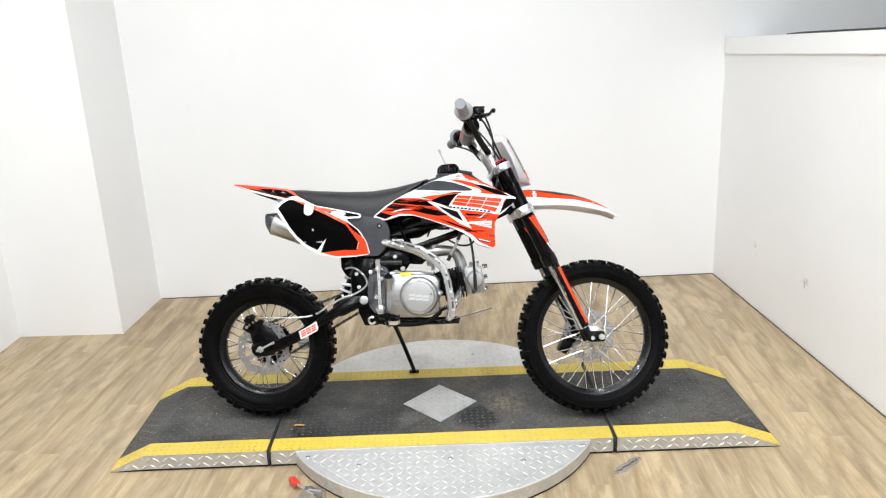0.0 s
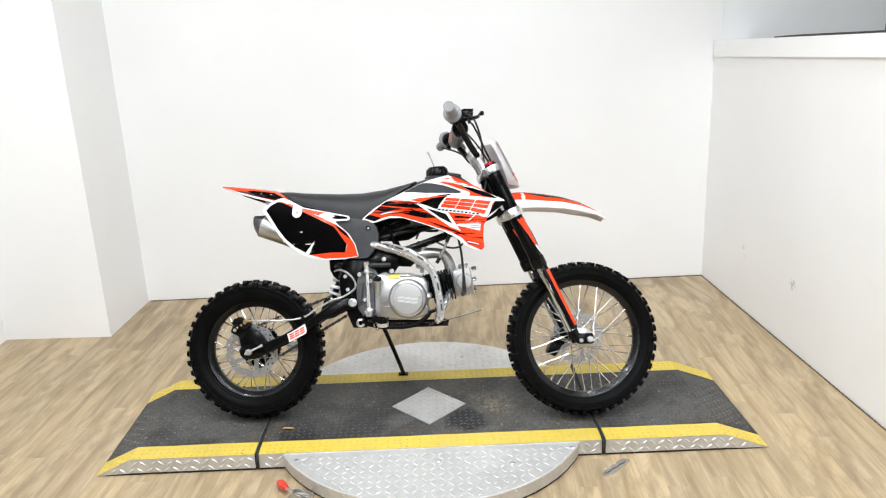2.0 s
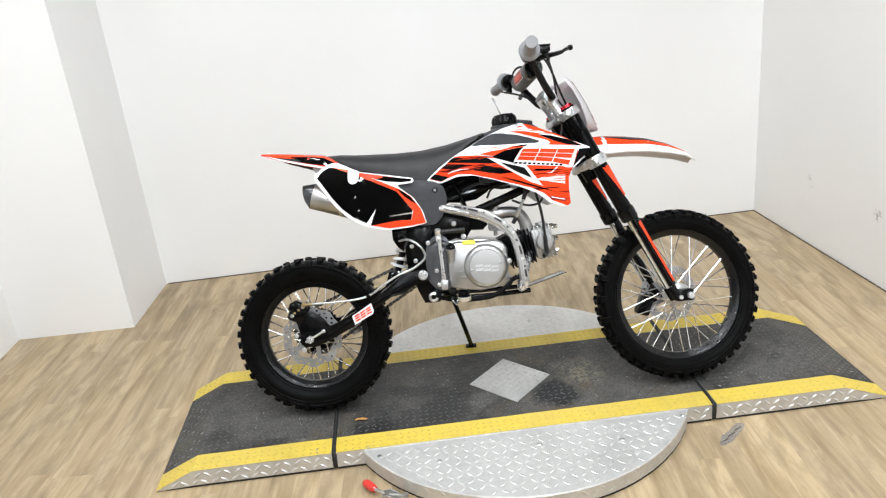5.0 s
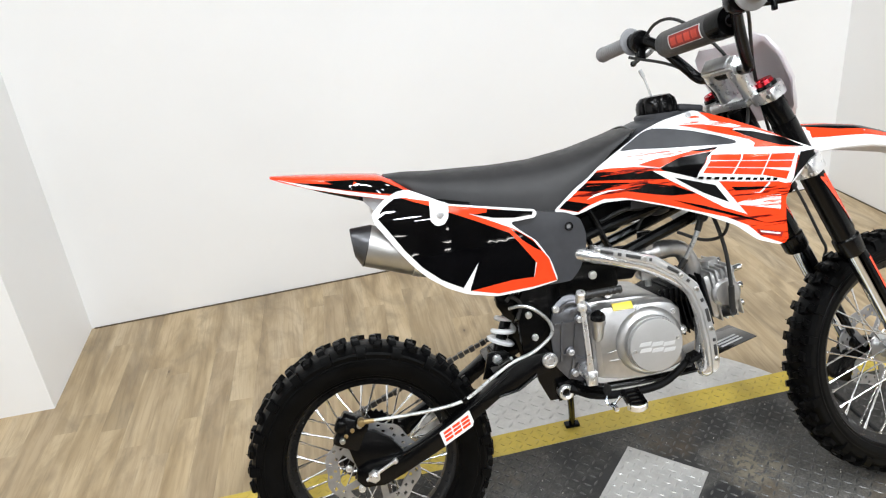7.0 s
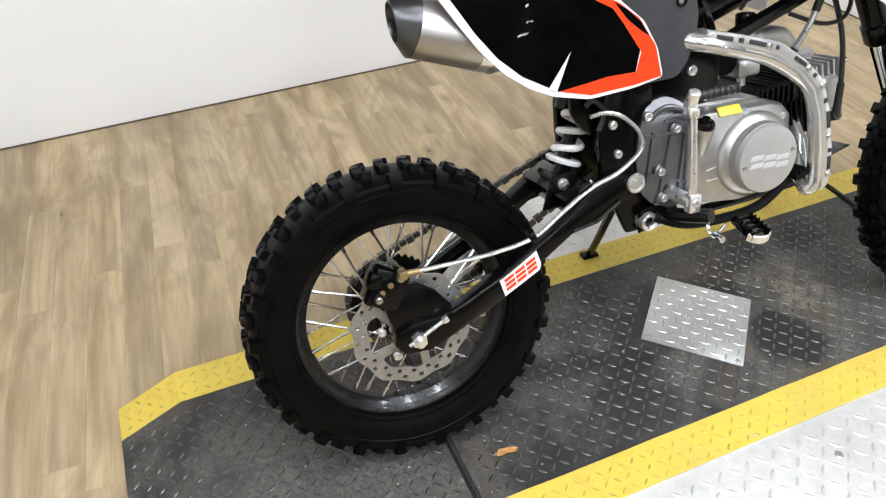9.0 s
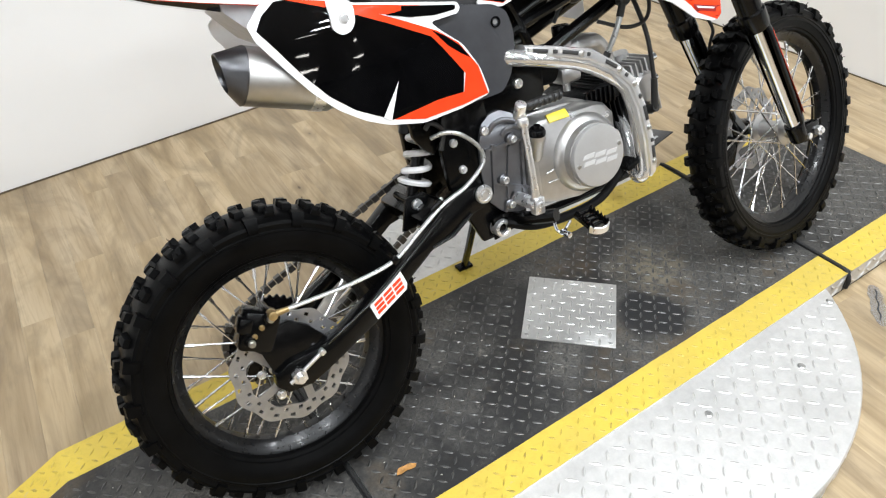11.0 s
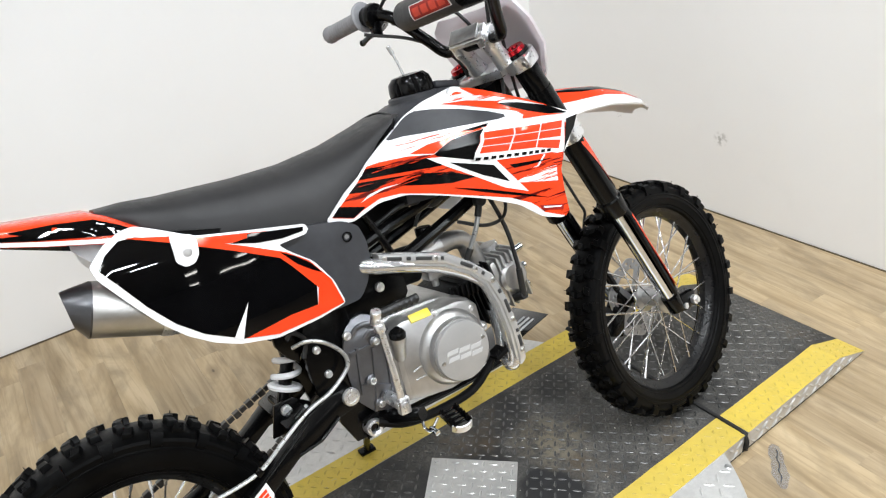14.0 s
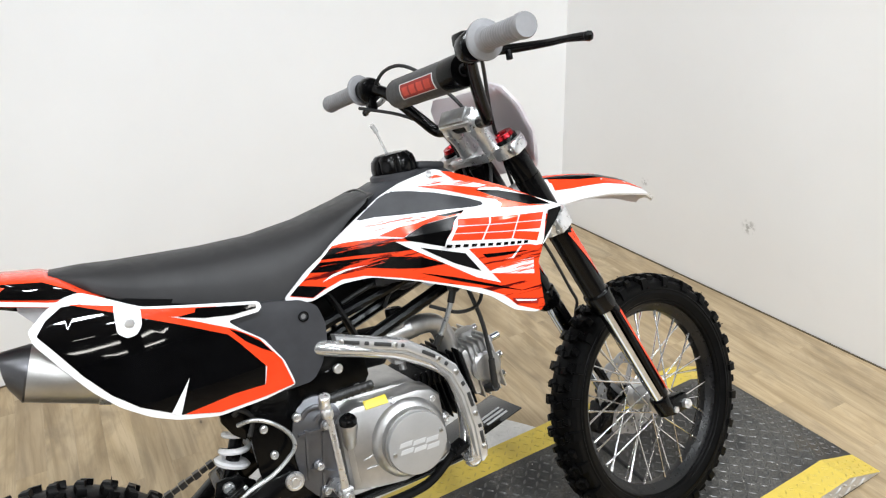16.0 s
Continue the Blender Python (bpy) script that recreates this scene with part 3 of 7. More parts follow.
STEEL = simple("disc_steel", (0.38, 0.38, 0.385), 0.42, 0.85)
BLACK = simple("black_powder_coat", (0.0022, 0.0022, 0.0024), 0.2, 0.0, 0.0, vary=0.25, spec=0.2)
MATT = simple("matt_black_plastic", (0.0026, 0.0026, 0.0028), 0.5, vary=0.25, bump=0.2, fine=900, spec=0.10)
GLOSS_BLACK = simple("gloss_black_film", (0.002, 0.002, 0.0023), 0.022, 0.0, 0.15, vary=0.3)
WHITE = simple("white_plastic", (0.80, 0.80, 0.81), 0.25, 0.0, 0.3, vary=0.03)
SATIN_BLACK = simple("black_printed_film", (0.0016, 0.0016, 0.0018), 0.2, vary=0.3, spec=0.10)
RED = simple("orange_red_film", (0.80, 0.055, 0.014), 0.17, 0.0, 0.0, vary=0.08, spec=0.35)
DARK_RED = simple("dark_red_film", (0.30, 0.014, 0.008), 0.35, 0.0, 0.0, vary=0.2, spec=0.25)
GREY = simple("grey_grip_rubber", (0.235, 0.235, 0.245), 0.6, vary=0.1, bump=0.2)
CHARCOAL = simple("charcoal_plastic", (0.037, 0.038, 0.0425), 0.40, vary=0.12, bump=0.15, fine=1200, spec=0.35)
SEAT = simple("seat_vinyl", (0.0235, 0.0228, 0.0235), 0.46, vary=0.18, scale=14, bump=0.35, fine=900, spec=0.3)
SATIN = simple("satin_steel_line", (0.45, 0.46, 0.46), 0.3, 0.7)
CABLE = simple("cable_rubber", (0.012, 0.012, 0.012), 0.45)


def streaks(name, a, b, cut, turn=0.0):
    """Printed film with ragged lengthwise brush streaks of b over a."""
    k = Mat(name, 0.16, 0, a, 0.0, 0.16)
    n = k.noise(1.0, 6, 0.7, k.mapping((5, 5, 75), (0, turn, 0)), 0.3)
    k.color(k.ramp(n, [(cut, a), (cut + 0.03, b)]))
    return k.m


RED_STREAK = streaks("orange_film_with_dark_streaks", (0.80, 0.055, 0.014), (0.10, 0.006, 0.005), 0.535, radians(7))
BLACK_STREAK = streaks("black_film_with_orange_streaks", (0.0016, 0.0016, 0.0018), (0.62, 0.040, 0.012), 0.57, radians(7))
WHITE_STREAK = streaks("white_film_with_orange_streaks", (0.78, 0.77, 0.77), (0.80, 0.07, 0.02), 0.545, radians(9))


# ---------------------------------------------------------------- wheels
def tyre(c, R, bead, hw):
    """The tyre's carcass, with a ridge on the wall."""
    bm = bmesh.new()
    car = R - 0.0105
    prof = [(bead, 0.62), (bead + 0.003, 0.76), (bead + 0.008, 0.80), (bead + 0.0095, 0.86), (bead + 0.0115, 0.87), (bead + 0.020, 0.965), (bead + 0.030, 1.01), (car - 0.036, 1.03), (car - 0.030, 1.02), (car - 0.0285, 1.045), (car - 0.0260, 1.04), (car - 0.0250, 1.015), (car - 0.0180, 1.01), (car - 0.0165, 1.025), (car - 0.0115, 1.00), (car - 0.0105, 0.955), (car - 0.0055, 0.80), (car - 0.0015, 0.45), (car, 0)]
    prof = [(r, y * hw) for r, y in prof]
    full = prof + [(r, -y) for r, y in prof[-2::-1]]
    add_lathe(bm, full, c, ACROSS, seg=96)

    return bm


def tread(c, R, hw, pitches, place, wheel_part, sparse):
    """The tyre's blocks: two rows on the crown, one beyond each, and lugs on the shoulder; sparse leaves out every other one beyond the crown."""
    car = R - 0.0105

    def block(bm, y, tilt, half_l, half_w, h, base, nip=0.92, skew=0.0):
        """A block at offset y, its top face tilted outwards and nipped in; skew leans its plan."""
        m = Matrix.Translation((0, y, base)) @ Matrix.Rotation(tilt, 4, "X")
        corners = ((-1, -1), (1, -1), (1, 1), (-1, 1))
        lo = [m @ Vector((u * half_l * 1.12 + skew * v, v * half_w * 1.12, -0.006)) for u, v in corners]
        mid = [m @ Vector((u * half_l * 0.98 + skew * v, v * half_w * 0.98, h * 0.82)) for u, v in corners]
        hi = [m @ Vector((u * half_l * nip * 0.9 + skew * v, v * half_w * nip * 0.9, h)) for u, v in corners]
        rows = [[bm.verts.new(v) for v in r] for r in (lo, mid, hi)]
        for p, q in zip(rows, rows[1:]):
            for j in range(4):
                bm.faces.new((p[j], p[(j + 1) % 4], q[(j + 1) % 4], q[j]))
        bm.faces.new(rows[2])

    def lug(bm, s, width, reach):
        """A shoulder lug: a wedge from the crown down the wall, narrowing towards the rim."""
        prof = ((car + 0.0030, hw * 0.84, 1.0), (car + 0.0005, hw * 1.06, 1.0), (car - 0.009, hw * 1.13, 0.92), (car - reach, hw * 1.125, 0.84), (car - reach - 0.001, hw * 0.98, 0.82))
        rows = [[bm.verts.new(Vector((u * width * k, s * y, r))) for u in (-1, -0.15, 0.15, 1)] for r, y, k in prof]
        inner = [[bm.verts.new(Vector((u * width * k, s * (y - 0.012), r - 0.010))) for u in (-1, 1)] for r, y, k in prof]
        for p, q, pi, qi in zip(rows, rows[1:], inner, inner[1:]):
            for j in range(3):
                bm.faces.new((p[j], p[j + 1], q[j + 1], q[j]))
            bm.faces.new((p[0], q[0], qi[0], pi[0]))
            bm.faces.new((p[3], pi[1], qi[1], q[3]))
        bm.faces.new((*rows[0], inner[0][1], inner[0][0]))
        bm.faces.new((*rows[-1], inner[-1][1], inner[-1][0]))

    wear = random.Random(pitches)
    j = lambda: wear.uniform(-0.0006, 0.0006)
    made = {}
    for s in (-1, 1):
        for kind in ("crown", "mid", "lug"):
            for v in range(3):
                bm = bmesh.new()
                if kind == "crown":
                    block(bm, s * hw * 0.24, -s * 0.10, 0.0074 + j(), hw * 0.18, 0.0106 + j(), car - 0.001, skew=s * 0.0018)
                elif kind == "mid":
                    block(bm, s * hw * 0.62, -s * 0.36, 0.0078 + j(), hw * 0.18, 0.0098 + j(), car - 0.0035, skew=-s * 0.0022)
                    if v == 0:
                        # moulding nib on the block
                        block(bm, s * hw * 0.72, -s * 0.55, 0.0006, 0.0006, 0.016, car - 0.005, 0.6)
                else:
                    lug(bm, s, 0.0096 + j(), 0.0200)
                made[s, kind, v] = finish(bm, "tread_block", RUBBER)
    da = math.pi / pitches
    for k in range(pitches):
        for s in (-1, 1):
            for kind, lead in (("crown", 0.0), ("mid", 0.45), ("lug", 0.55)):
                if (kind == "lug" and k % 2) or (kind == "mid" and sparse and not k % 2):
                    continue
                ob = new("tread_block", made[s, kind, k % 3 if kind == "mid" else wear.randrange(3)])
                ob.parent = wheel_part
                ob.matrix_local = place @ Matrix.Translation(c) @ Matrix.Rotation(da * (2 * k + lead), 4, "Y")


def rim_mesh(c, bead, hw):
    bm = bmesh.new()
    prof = [(bead + 0.006, hw), (bead + 0.007, hw - 0.003), (bead - 0.004, hw - 0.006), (bead - 0.010, hw * 0.62), (bead - 0.019, hw * 0.34), (bead - 0.0205, 0)]
    inner = prof + [(r, -y) for r, y in prof[-2::-1]]
    outer = [(r + 0.004, y) for r, y in inner[::-1]]
    add_lathe(bm, inner + outer, c, ACROSS, seg=96, closed=True)
    return bm


def spoke_mesh(c, r_hub, y_hub, r_rim, y_rim, sweep):
    bm = bmesh.new()
    a = Vector((r_hub * math.sin(sweep), y_hub, r_hub * math.cos(sweep)))
    b = Vector((0, y_rim, r_rim))
    add_rod(bm, a, b, 0.0019, seg=7)
    d = (b - a).normalized()
    add_rod(bm, b - d * 0.017, b + d * 0.004, 0.0031, 0.0034, seg=7)
    return finish(bm, "spoke", SPOKE)


def wave_disc(c, y, r0, r1, waves=10, thick=0.0035):
    """Brake disc with a wavy rim, two staggered rows of slots and a spider to the hub."""
    bm = bmesh.new()
    n = 200
    rr = [r0 + (r1 - r0) * k for k in (0.0, 0.16, 0.40, 0.55, 0.80, 1.0)]
    g = {}
    for i in range(n):
        a = 2 * math.pi * i / n
        for j, r in enumerate(rr):
            q = r + (0.0028 * math.cos(waves * a) if j == 5 else 0) + (0.0022 * math.cos(waves * a) if j == 0 else 0)
            a2 = a + 0.010 * (j - 2)
            g[i, j] = bm.verts.new((c[0] + q * math.sin(a2), y, c[2] + q * math.cos(a2)))
    for i in range(n):
        for j in range(5):
            if not ((j == 1 and i % 10 in (1, 2, 3)) or (j == 3 and i % 10 in (6, 7, 8))):
                bm.faces.new((g[i, j], g[(i + 1) % n, j], g[(i + 1) % n, j + 1], g[i, j + 1]))
    got = bmesh.ops.extrude_face_region(bm, geom=bm.faces[:])
    bmesh.ops.translate(bm, verts=[v for v in got["geom"] if isinstance(v, bmesh.types.BMVert)], vec=(0, thick, 0))
    for k in range(5):
        a = 2 * math.pi * k / 5 + 0.3
        d = Vector((math.sin(a), 0, math.cos(a)))
        mid = Vector((c[0], y + thick / 2, c[2])) + d * (r0 + 0.022) / 2
        add_box(bm, mid, (0.014, thick * 0.8, r0 - 0.012), Matrix.Rotation(a + 0.25, 3, "Y"))
    return bm


def hub(bm, c, w, r_flange):
    add_lathe(bm, [(0, w), (0.017, w), (0.019, w - 0.004), (0.021, w * 0.75), (r_flange, w * 0.66), (r_flange, w * 0.56), (0.022, w * 0.45), (0.019, 0), (0.022, -w * 0.45), (r_flange, -w * 0.56), (r_flange, -w * 0.66), (0.021, -w * 0.75), (0.019, 0.004 - w), (0.017, -w), (0, -w)], c, ACROSS, seg=36)


def wheel(name, c, R, bead, hw, rim_hw, pitches, label, disc_y, disc_r, hub_mat, turned):
    fix = steered if turned else (lambda b: b)
    bm = bmesh.new()
    hub(bm, c, 0.052, 0.036)
    w = part(name, fix(bm), hub_mat, bike, label)
    part("tyre", fix(tyre(c, R, bead, hw)), RUBBER, w, "black knobbly off-road tyre")
    tread(c, R, hw, pitches, STEER if turned else Matrix(), w, not turned)
    part("rim", fix(rim_mesh(c, bead, rim_hw)), RIM, w, "gloss black rim")
    part("brake_disc", fix(wave_disc(c, disc_y, disc_r * 0.735, disc_r)), STEEL, w, "drilled wave-edged steel brake disc")
    base = Matrix.Translation(c)
    for s in (-1, 1):
        for sweep in (-1, 1):
            me = spoke_mesh(c, 0.034, s * 0.031, bead - 0.019, s * 0.006, sweep * radians(62))
            for k in range(9):
                ob = new("spoke", me)
                ob.parent = w
                a = 2 * math.pi * k / 9 + radians(10 * (s > 0) + (19 if sweep > 0 else 0))
                ob.matrix_local = (STEER if turned else Matrix()) @ base @ Matrix.Rotation(a, 4, "Y")
    return w


C_REAR, C_FRONT = (0, 0, 0.2633), (1.2364, 0, 0.287)
rear = wheel("rear_wheel", C_REAR, 0.2633, 0.180, 0.048, 0.030, 42, "black spoked rear wheel", -0.064, 0.098, BLACK, False)
front = wheel("front_wheel", C_FRONT, 0.2877, 0.218, 0.038, 0.026, 48, "black spoked front wheel", 0.058, 0.098, CAST, True)
bm = bmesh.new()
add_rod(bm, (1.2364 + 0.19, -0.004, 0.17), (1.2364 + 0.165, -0.01, 0.185), 0.003)
steered(bm)
part("valve_stem", bm, CABLE, front)

# ---------------------------------------------------------------- motorcycle: bodywork
def add_loft(bm, rings, caps=True):
    rows = [[bm.verts.new(v) for v in r] for r in rings]
    n = len(rows[0])
    for a, b in zip(rows, rows[1:]):
        for j in range(n):
            bm.faces.new((a[j], a[(j + 1) % n], b[(j + 1) % n], b[j]))
    if caps:
        bm.faces.new(rows[0][::-1])
        bm.faces.new(rows[-1])


def sheet(outline, f, lift=0.0, thick=0.0, cell=0.02, side=-1):
    """A skin over an outline in x and z, laid on the surface y = f(x, z) of the right side (side -1) or mirrored to the left."""
    bm = bmesh.new()
    face = bm.faces.new([bm.verts.new((x, 0, z)) for x, z in outline])
    face.normal_update()
    bmesh.ops.triangulate(bm, faces=[face], ngon_method="EAR_CLIP")
    for axis in (0, 2):
        vals = [o[axis // 2] for o in outline]
        k = math.ceil(min(vals) / cell)
        while k * cell < max(vals):
            co, no = [0, 0, 0], [0, 0, 0]
            co[axis], no[axis] = k * cell, 1
            bmesh.ops.bisect_plane(bm, geom=bm.verts[:] + bm.edges[:] + bm.faces[:], plane_co=co, plane_no=no, dist=1e-6)
            k += 1
    for v in bm.verts:
        v.co.y = f(v.co.x, v.co.z) - lift
    if thick:
        got = bmesh.ops.extrude_face_region(bm, geom=bm.faces[:])
        for v in got["geom"]:
            if isinstance(v, bmesh.types.BMVert):
                v.co.y += thick
    if side > 0:
        bmesh.ops.scale(bm, verts=bm.verts[:], vec=(1, -1, 1))
    return bm


def rounded(pts, n=3):
    """A closed outline with its corners softened."""
    out = []
    m = len(pts)
    for i in range(m):
        a, b, c = Vector(pts[i - 1]), Vector(pts[i]), Vector(pts[(i + 1) % m])
        r = min(0.008, (a - b).length * 0.35, (c - b).length * 0.35)
        p, q = b + (a - b).normalized() * r, b + (c - b).normalized() * r
        for k in range(n + 1):
            t = k / n
            v = p * (1 - t) ** 2 + b * 2 * t * (1 - t) + q * t * t
            out.append((v.x, v.y))
    return out


SHROUD_B = ((0.40, 0.56, 0.66, 0.72, 0.80, 0.88, 0.96), (0.112, 0.120, 0.135, 0.160, 0.185, 0.185, 0.160))


def shroud_y(x, z):
    return -(float(np.interp(x, *SHROUD_B)) - 0.85 * max(0.0, z - 0.80))


def panel_y(x, z):
    return -float(np.interp(x, (0.07, 0.2, 0.42), (0.134, 0.142, 0.135))) + 0.45 * max(0.0, z - 0.78) + 0.40 * (z - 0.70) ** 2 + 0.13 * (x - 0.25) ** 2


SHROUD_OUT = [(0.426, 0.743), (0.471, 0.781), (0.530, 0.818), (0.580, 0.8435), (0.634, 0.8715), (0.682, 0.889), (0.745, 0.903), (0.809, 0.868), (0.871, 0.836), (0.95, 0.799), (0.906, 0.752), (0.87, 0.729), (0.866, 0.662), (0.866, 0.627), (0.851, 0.623), (0.806, 0.639), (0.769, 0.672), (0.712, 0.7), (0.648, 0.724), (0.578, 0.746), (0.525, 0.747), (0.473, 0.73), (0.448, 0.734)]
PANEL_OUT = [(0.074, 0.771), (0.071, 0.79), (0.077, 0.796), (0.097, 0.813), (0.124, 0.825), (0.144, 0.827), (0.171, 0.814), (0.217, 0.79), (0.383, 0.756), (0.387, 0.747), (0.381, 0.74), (0.331, 0.738), (0.348, 0.721), (0.38, 0.695), (0.405, 0.653), (0.417, 0.608), (0.363, 0.6), (0.291, 0.597), (0.233, 0.611), (0.197, 0.628), (0.162, 0.653), (0.131, 0.686), (0.103, 0.726)]


def shroud_art(add):
    """The printed film on the shroud, layer by layer."""
    add(1, RED_STREAK, [(0.437, 0.747), (0.474, 0.735), (0.494, 0.744), (0.528, 0.754), (0.568, 0.751), (0.624, 0.735), (0.682, 0.715), (0.754, 0.69), (0.79, 0.67), (0.814, 0.645), (0.86, 0.624), (0.87, 0.632), (0.868, 0.676), (0.87, 0.712), (0.891, 0.752), (0.911, 0.789), (0.889, 0.8), (0.745, 0.815), (0.70, 0.800), (0.640, 0.800), (0.600, 0.808), (0.545, 0.812), (0.523, 0.811)])
    add(1, CHARCOAL, [(0.666, 0.876), (0.687, 0.873), (0.726, 0.863), (0.77, 0.846), (0.791, 0.835), (0.791, 0.83), (0.777, 0.829), (0.72, 0.833), (0.663, 0.836), (0.613, 0.841), (0.586, 0.8405), (0.5815, 0.8428), (0.606, 0.8558), (0.633, 0.8700), (0.650, 0.8755)])
    add(2, RED, [(0.753, 0.897), (0.768, 0.893), (0.795, 0.879), (0.848, 0.852), (0.904, 0.819), (0.928, 0.804), (0.888, 0.828), (0.835, 0.853), (0.789, 0.871), (0.768, 0.878)])
    add(2, WHITE_STREAK, [(0.74, 0.894), (0.768, 0.878), (0.789, 0.871), (0.835, 0.853), (0.801, 0.858), (0.748, 0.873), (0.703, 0.878), (0.727, 0.887)])
    add(3, RED, [(0.703, 0.878), (0.748, 0.873), (0.801, 0.858), (0.793, 0.855), (0.812, 0.842), (0.839, 0.829), (0.873, 0.815), (0.914, 0.806), (0.864, 0.814), (0.817, 0.819), (0.825, 0.825), (0.818, 0.834), (0.774, 0.851), (0.742, 0.865)])
    add(4, SATIN_BLACK, [(0.791, 0.856), (0.831, 0.848), (0.888, 0.828), (0.924, 0.806), (0.873, 0.815), (0.839, 0.829), (0.813, 0.843)])
    add(2, WHITE_STREAK, [(0.564, 0.831), (0.611, 0.838), (0.662, 0.833), (0.717, 0.83), (0.752, 0.828), (0.742, 0.822), (0.695, 0.818), (0.671, 0.811), (0.638, 0.801), (0.601, 0.81), (0.547, 0.814)])
    add(3, RED, [(0.603, 0.811), (0.642, 0.818), (0.673, 0.819), (0.714, 0.826), (0.756, 0.827), (0.748, 0.821), (0.694, 0.817), (0.67, 0.81), (0.643, 0.801)])
    add(4, SATIN_BLACK, [(0.643, 0.8), (0.683, 0.815), (0.719, 0.818), (0.743, 0.82), (0.729, 0.81), (0.712, 0.787), (0.705, 0.773), (0.648, 0.795)])
    add(4, SATIN_BLACK, [(0.707, 0.826), (0.756, 0.827), (0.75, 0.823), (0.723, 0.822)])
    add(2, BLACK_STREAK, [(0.518, 0.808), (0.559, 0.804), (0.63, 0.797), (0.646, 0.789), (0.67, 0.776), (0.635, 0.779), (0.555, 0.788), (0.498, 0.794)])
    add(2, BLACK_STREAK, [(0.495, 0.79), (0.554, 0.783), (0.606, 0.776), (0.667, 0.762), (0.704, 0.743), (0.663, 0.743), (0.628, 0.75), (0.572, 0.764), (0.527, 0.768), (0.476, 0.777)])
    add(2, SATIN_BLACK, [(0.438, 0.748), (0.454, 0.761), (0.5, 0.748), (0.474, 0.736)])
    add(3, WHITE, [(0.627, 0.797), (0.672, 0.789), (0.74, 0.767), (0.789, 0.692), (0.749, 0.71), (0.682, 0.758)])
    add(4, MATT, [(0.666, 0.779), (0.737, 0.755), (0.759, 0.719), (0.716, 0.742), (0.684, 0.765)])
    add(2, WHITE_STREAK, [(0.767, 0.714), (0.806, 0.724), (0.86, 0.721), (0.857, 0.693)])
    add(3, WHITE, [(0.699, 0.769), (0.741, 0.823), (0.907, 0.801), (0.886, 0.741), (0.868, 0.742), (0.855, 0.747), (0.742, 0.762)])
    # badge: three blocks of three bars, and a row of small dark marks under them
    for left, right in ((0.0, 0.318), (0.336, 0.655), (0.673, 1.0)):
        for k in range(3):
            bar = []
            for u, v in ((left, k / 3 + 0.01), (right, k / 3 + 0.01), (right, k / 3 + 0.305), (left, k / 3 + 0.305)):
                drop = v * (1.15 if left > 0.6 and k == 2 and u == right else 1.0)
                bar.append((0.739 + 0.158 * u - 0.0225 * drop, 0.8145 - 0.0175 * u - (0.0345 + 0.008 * u) * drop))
            add(4, RED, bar)
    for k in range(11):
        u = k / 10
        a, h = (0.7075 + 0.136 * u, 0.7750 - 0.0195 * u), 0.0048
        add(4, BLACK, [(a[0] + 0.002, a[1]), (a[0] + 0.0105, a[1] - 0.0012), (a[0] + 0.0085, a[1] - 0.0012 - h), (a[0], a[1] - h)])
    add(4, SATIN_BLACK, [(0.91, 0.797), (0.948, 0.797), (0.931, 0.777), (0.899, 0.755), (0.873, 0.733), (0.888, 0.748), (0.908, 0.790)])
    add(3, SATIN_BLACK, [(0.765, 0.748), (0.81, 0.743), (0.857, 0.736), (0.809, 0.738), (0.772, 0.74)])
    add(3, SATIN_BLACK, [(0.661, 0.735), (0.715, 0.717), (0.776, 0.692), (0.828, 0.669), (0.771, 0.689), (0.71, 0.713)])
    add(3, DARK_RED, [(0.804, 0.661), (0.86, 0.647), (0.855, 0.638), (0.809, 0.65)])
    add(4, WHITE, [(0.811, 0.657), (0.854, 0.646), (0.851, 0.644), (0.813, 0.653)])
    add(3, WHITE, [(0.493, 0.757), (0.511, 0.766), (0.537, 0.77), (0.573, 0.768), (0.539, 0.767), (0.512, 0.762)])
    add(3, WHITE, [(0.802, 0.732), (0.816, 0.732), (0.837, 0.749), (0.839, 0.746), (0.819, 0.73)])


def panel_art(add):
    """The printed film on the panel, layer by layer."""
    add(1, GLOSS_BLACK, [(0.08, 0.782), (0.094, 0.799), (0.117, 0.813), (0.14, 0.812), (0.186, 0.795), (0.264, 0.756), (0.337, 0.715), (0.374, 0.654), (0.367, 0.622), (0.318, 0.618), (0.24, 0.617), (0.224, 0.626), (0.186, 0.647), (0.153, 0.676), (0.124, 0.713), (0.098, 0.755)])
    add(2, RED, [(0.125, 0.815), (0.187, 0.799), (0.227, 0.779), (0.286, 0.751), (0.339, 0.724), (0.372, 0.699), (0.401, 0.656), (0.413, 0.61), (0.365, 0.605), (0.293, 0.603), (0.242, 0.617), (0.32, 0.625), (0.368, 0.624), (0.376, 0.651), (0.342, 0.7), (0.328, 0.718), (0.263, 0.752), (0.184, 0.79)])
    add(3, WHITE, [(0.237, 0.617), (0.225, 0.625), (0.26, 0.67)])
    add(3, GLOSS_BLACK, [(0.330, 0.727), (0.352, 0.713), (0.374, 0.694), (0.389, 0.672), (0.374, 0.682), (0.352, 0.700)])
    add(1, RED, [(0.192, 0.797), (0.219, 0.787), (0.320, 0.7645), (0.300, 0.756), (0.255, 0.766), (0.218, 0.779)])
    add(2, GLOSS_BLACK, [(0.290, 0.7700), (0.379, 0.7525), (0.377, 0.7465), (0.340, 0.7460), (0.300, 0.7520), (0.262, 0.7635), (0.288, 0.764)])


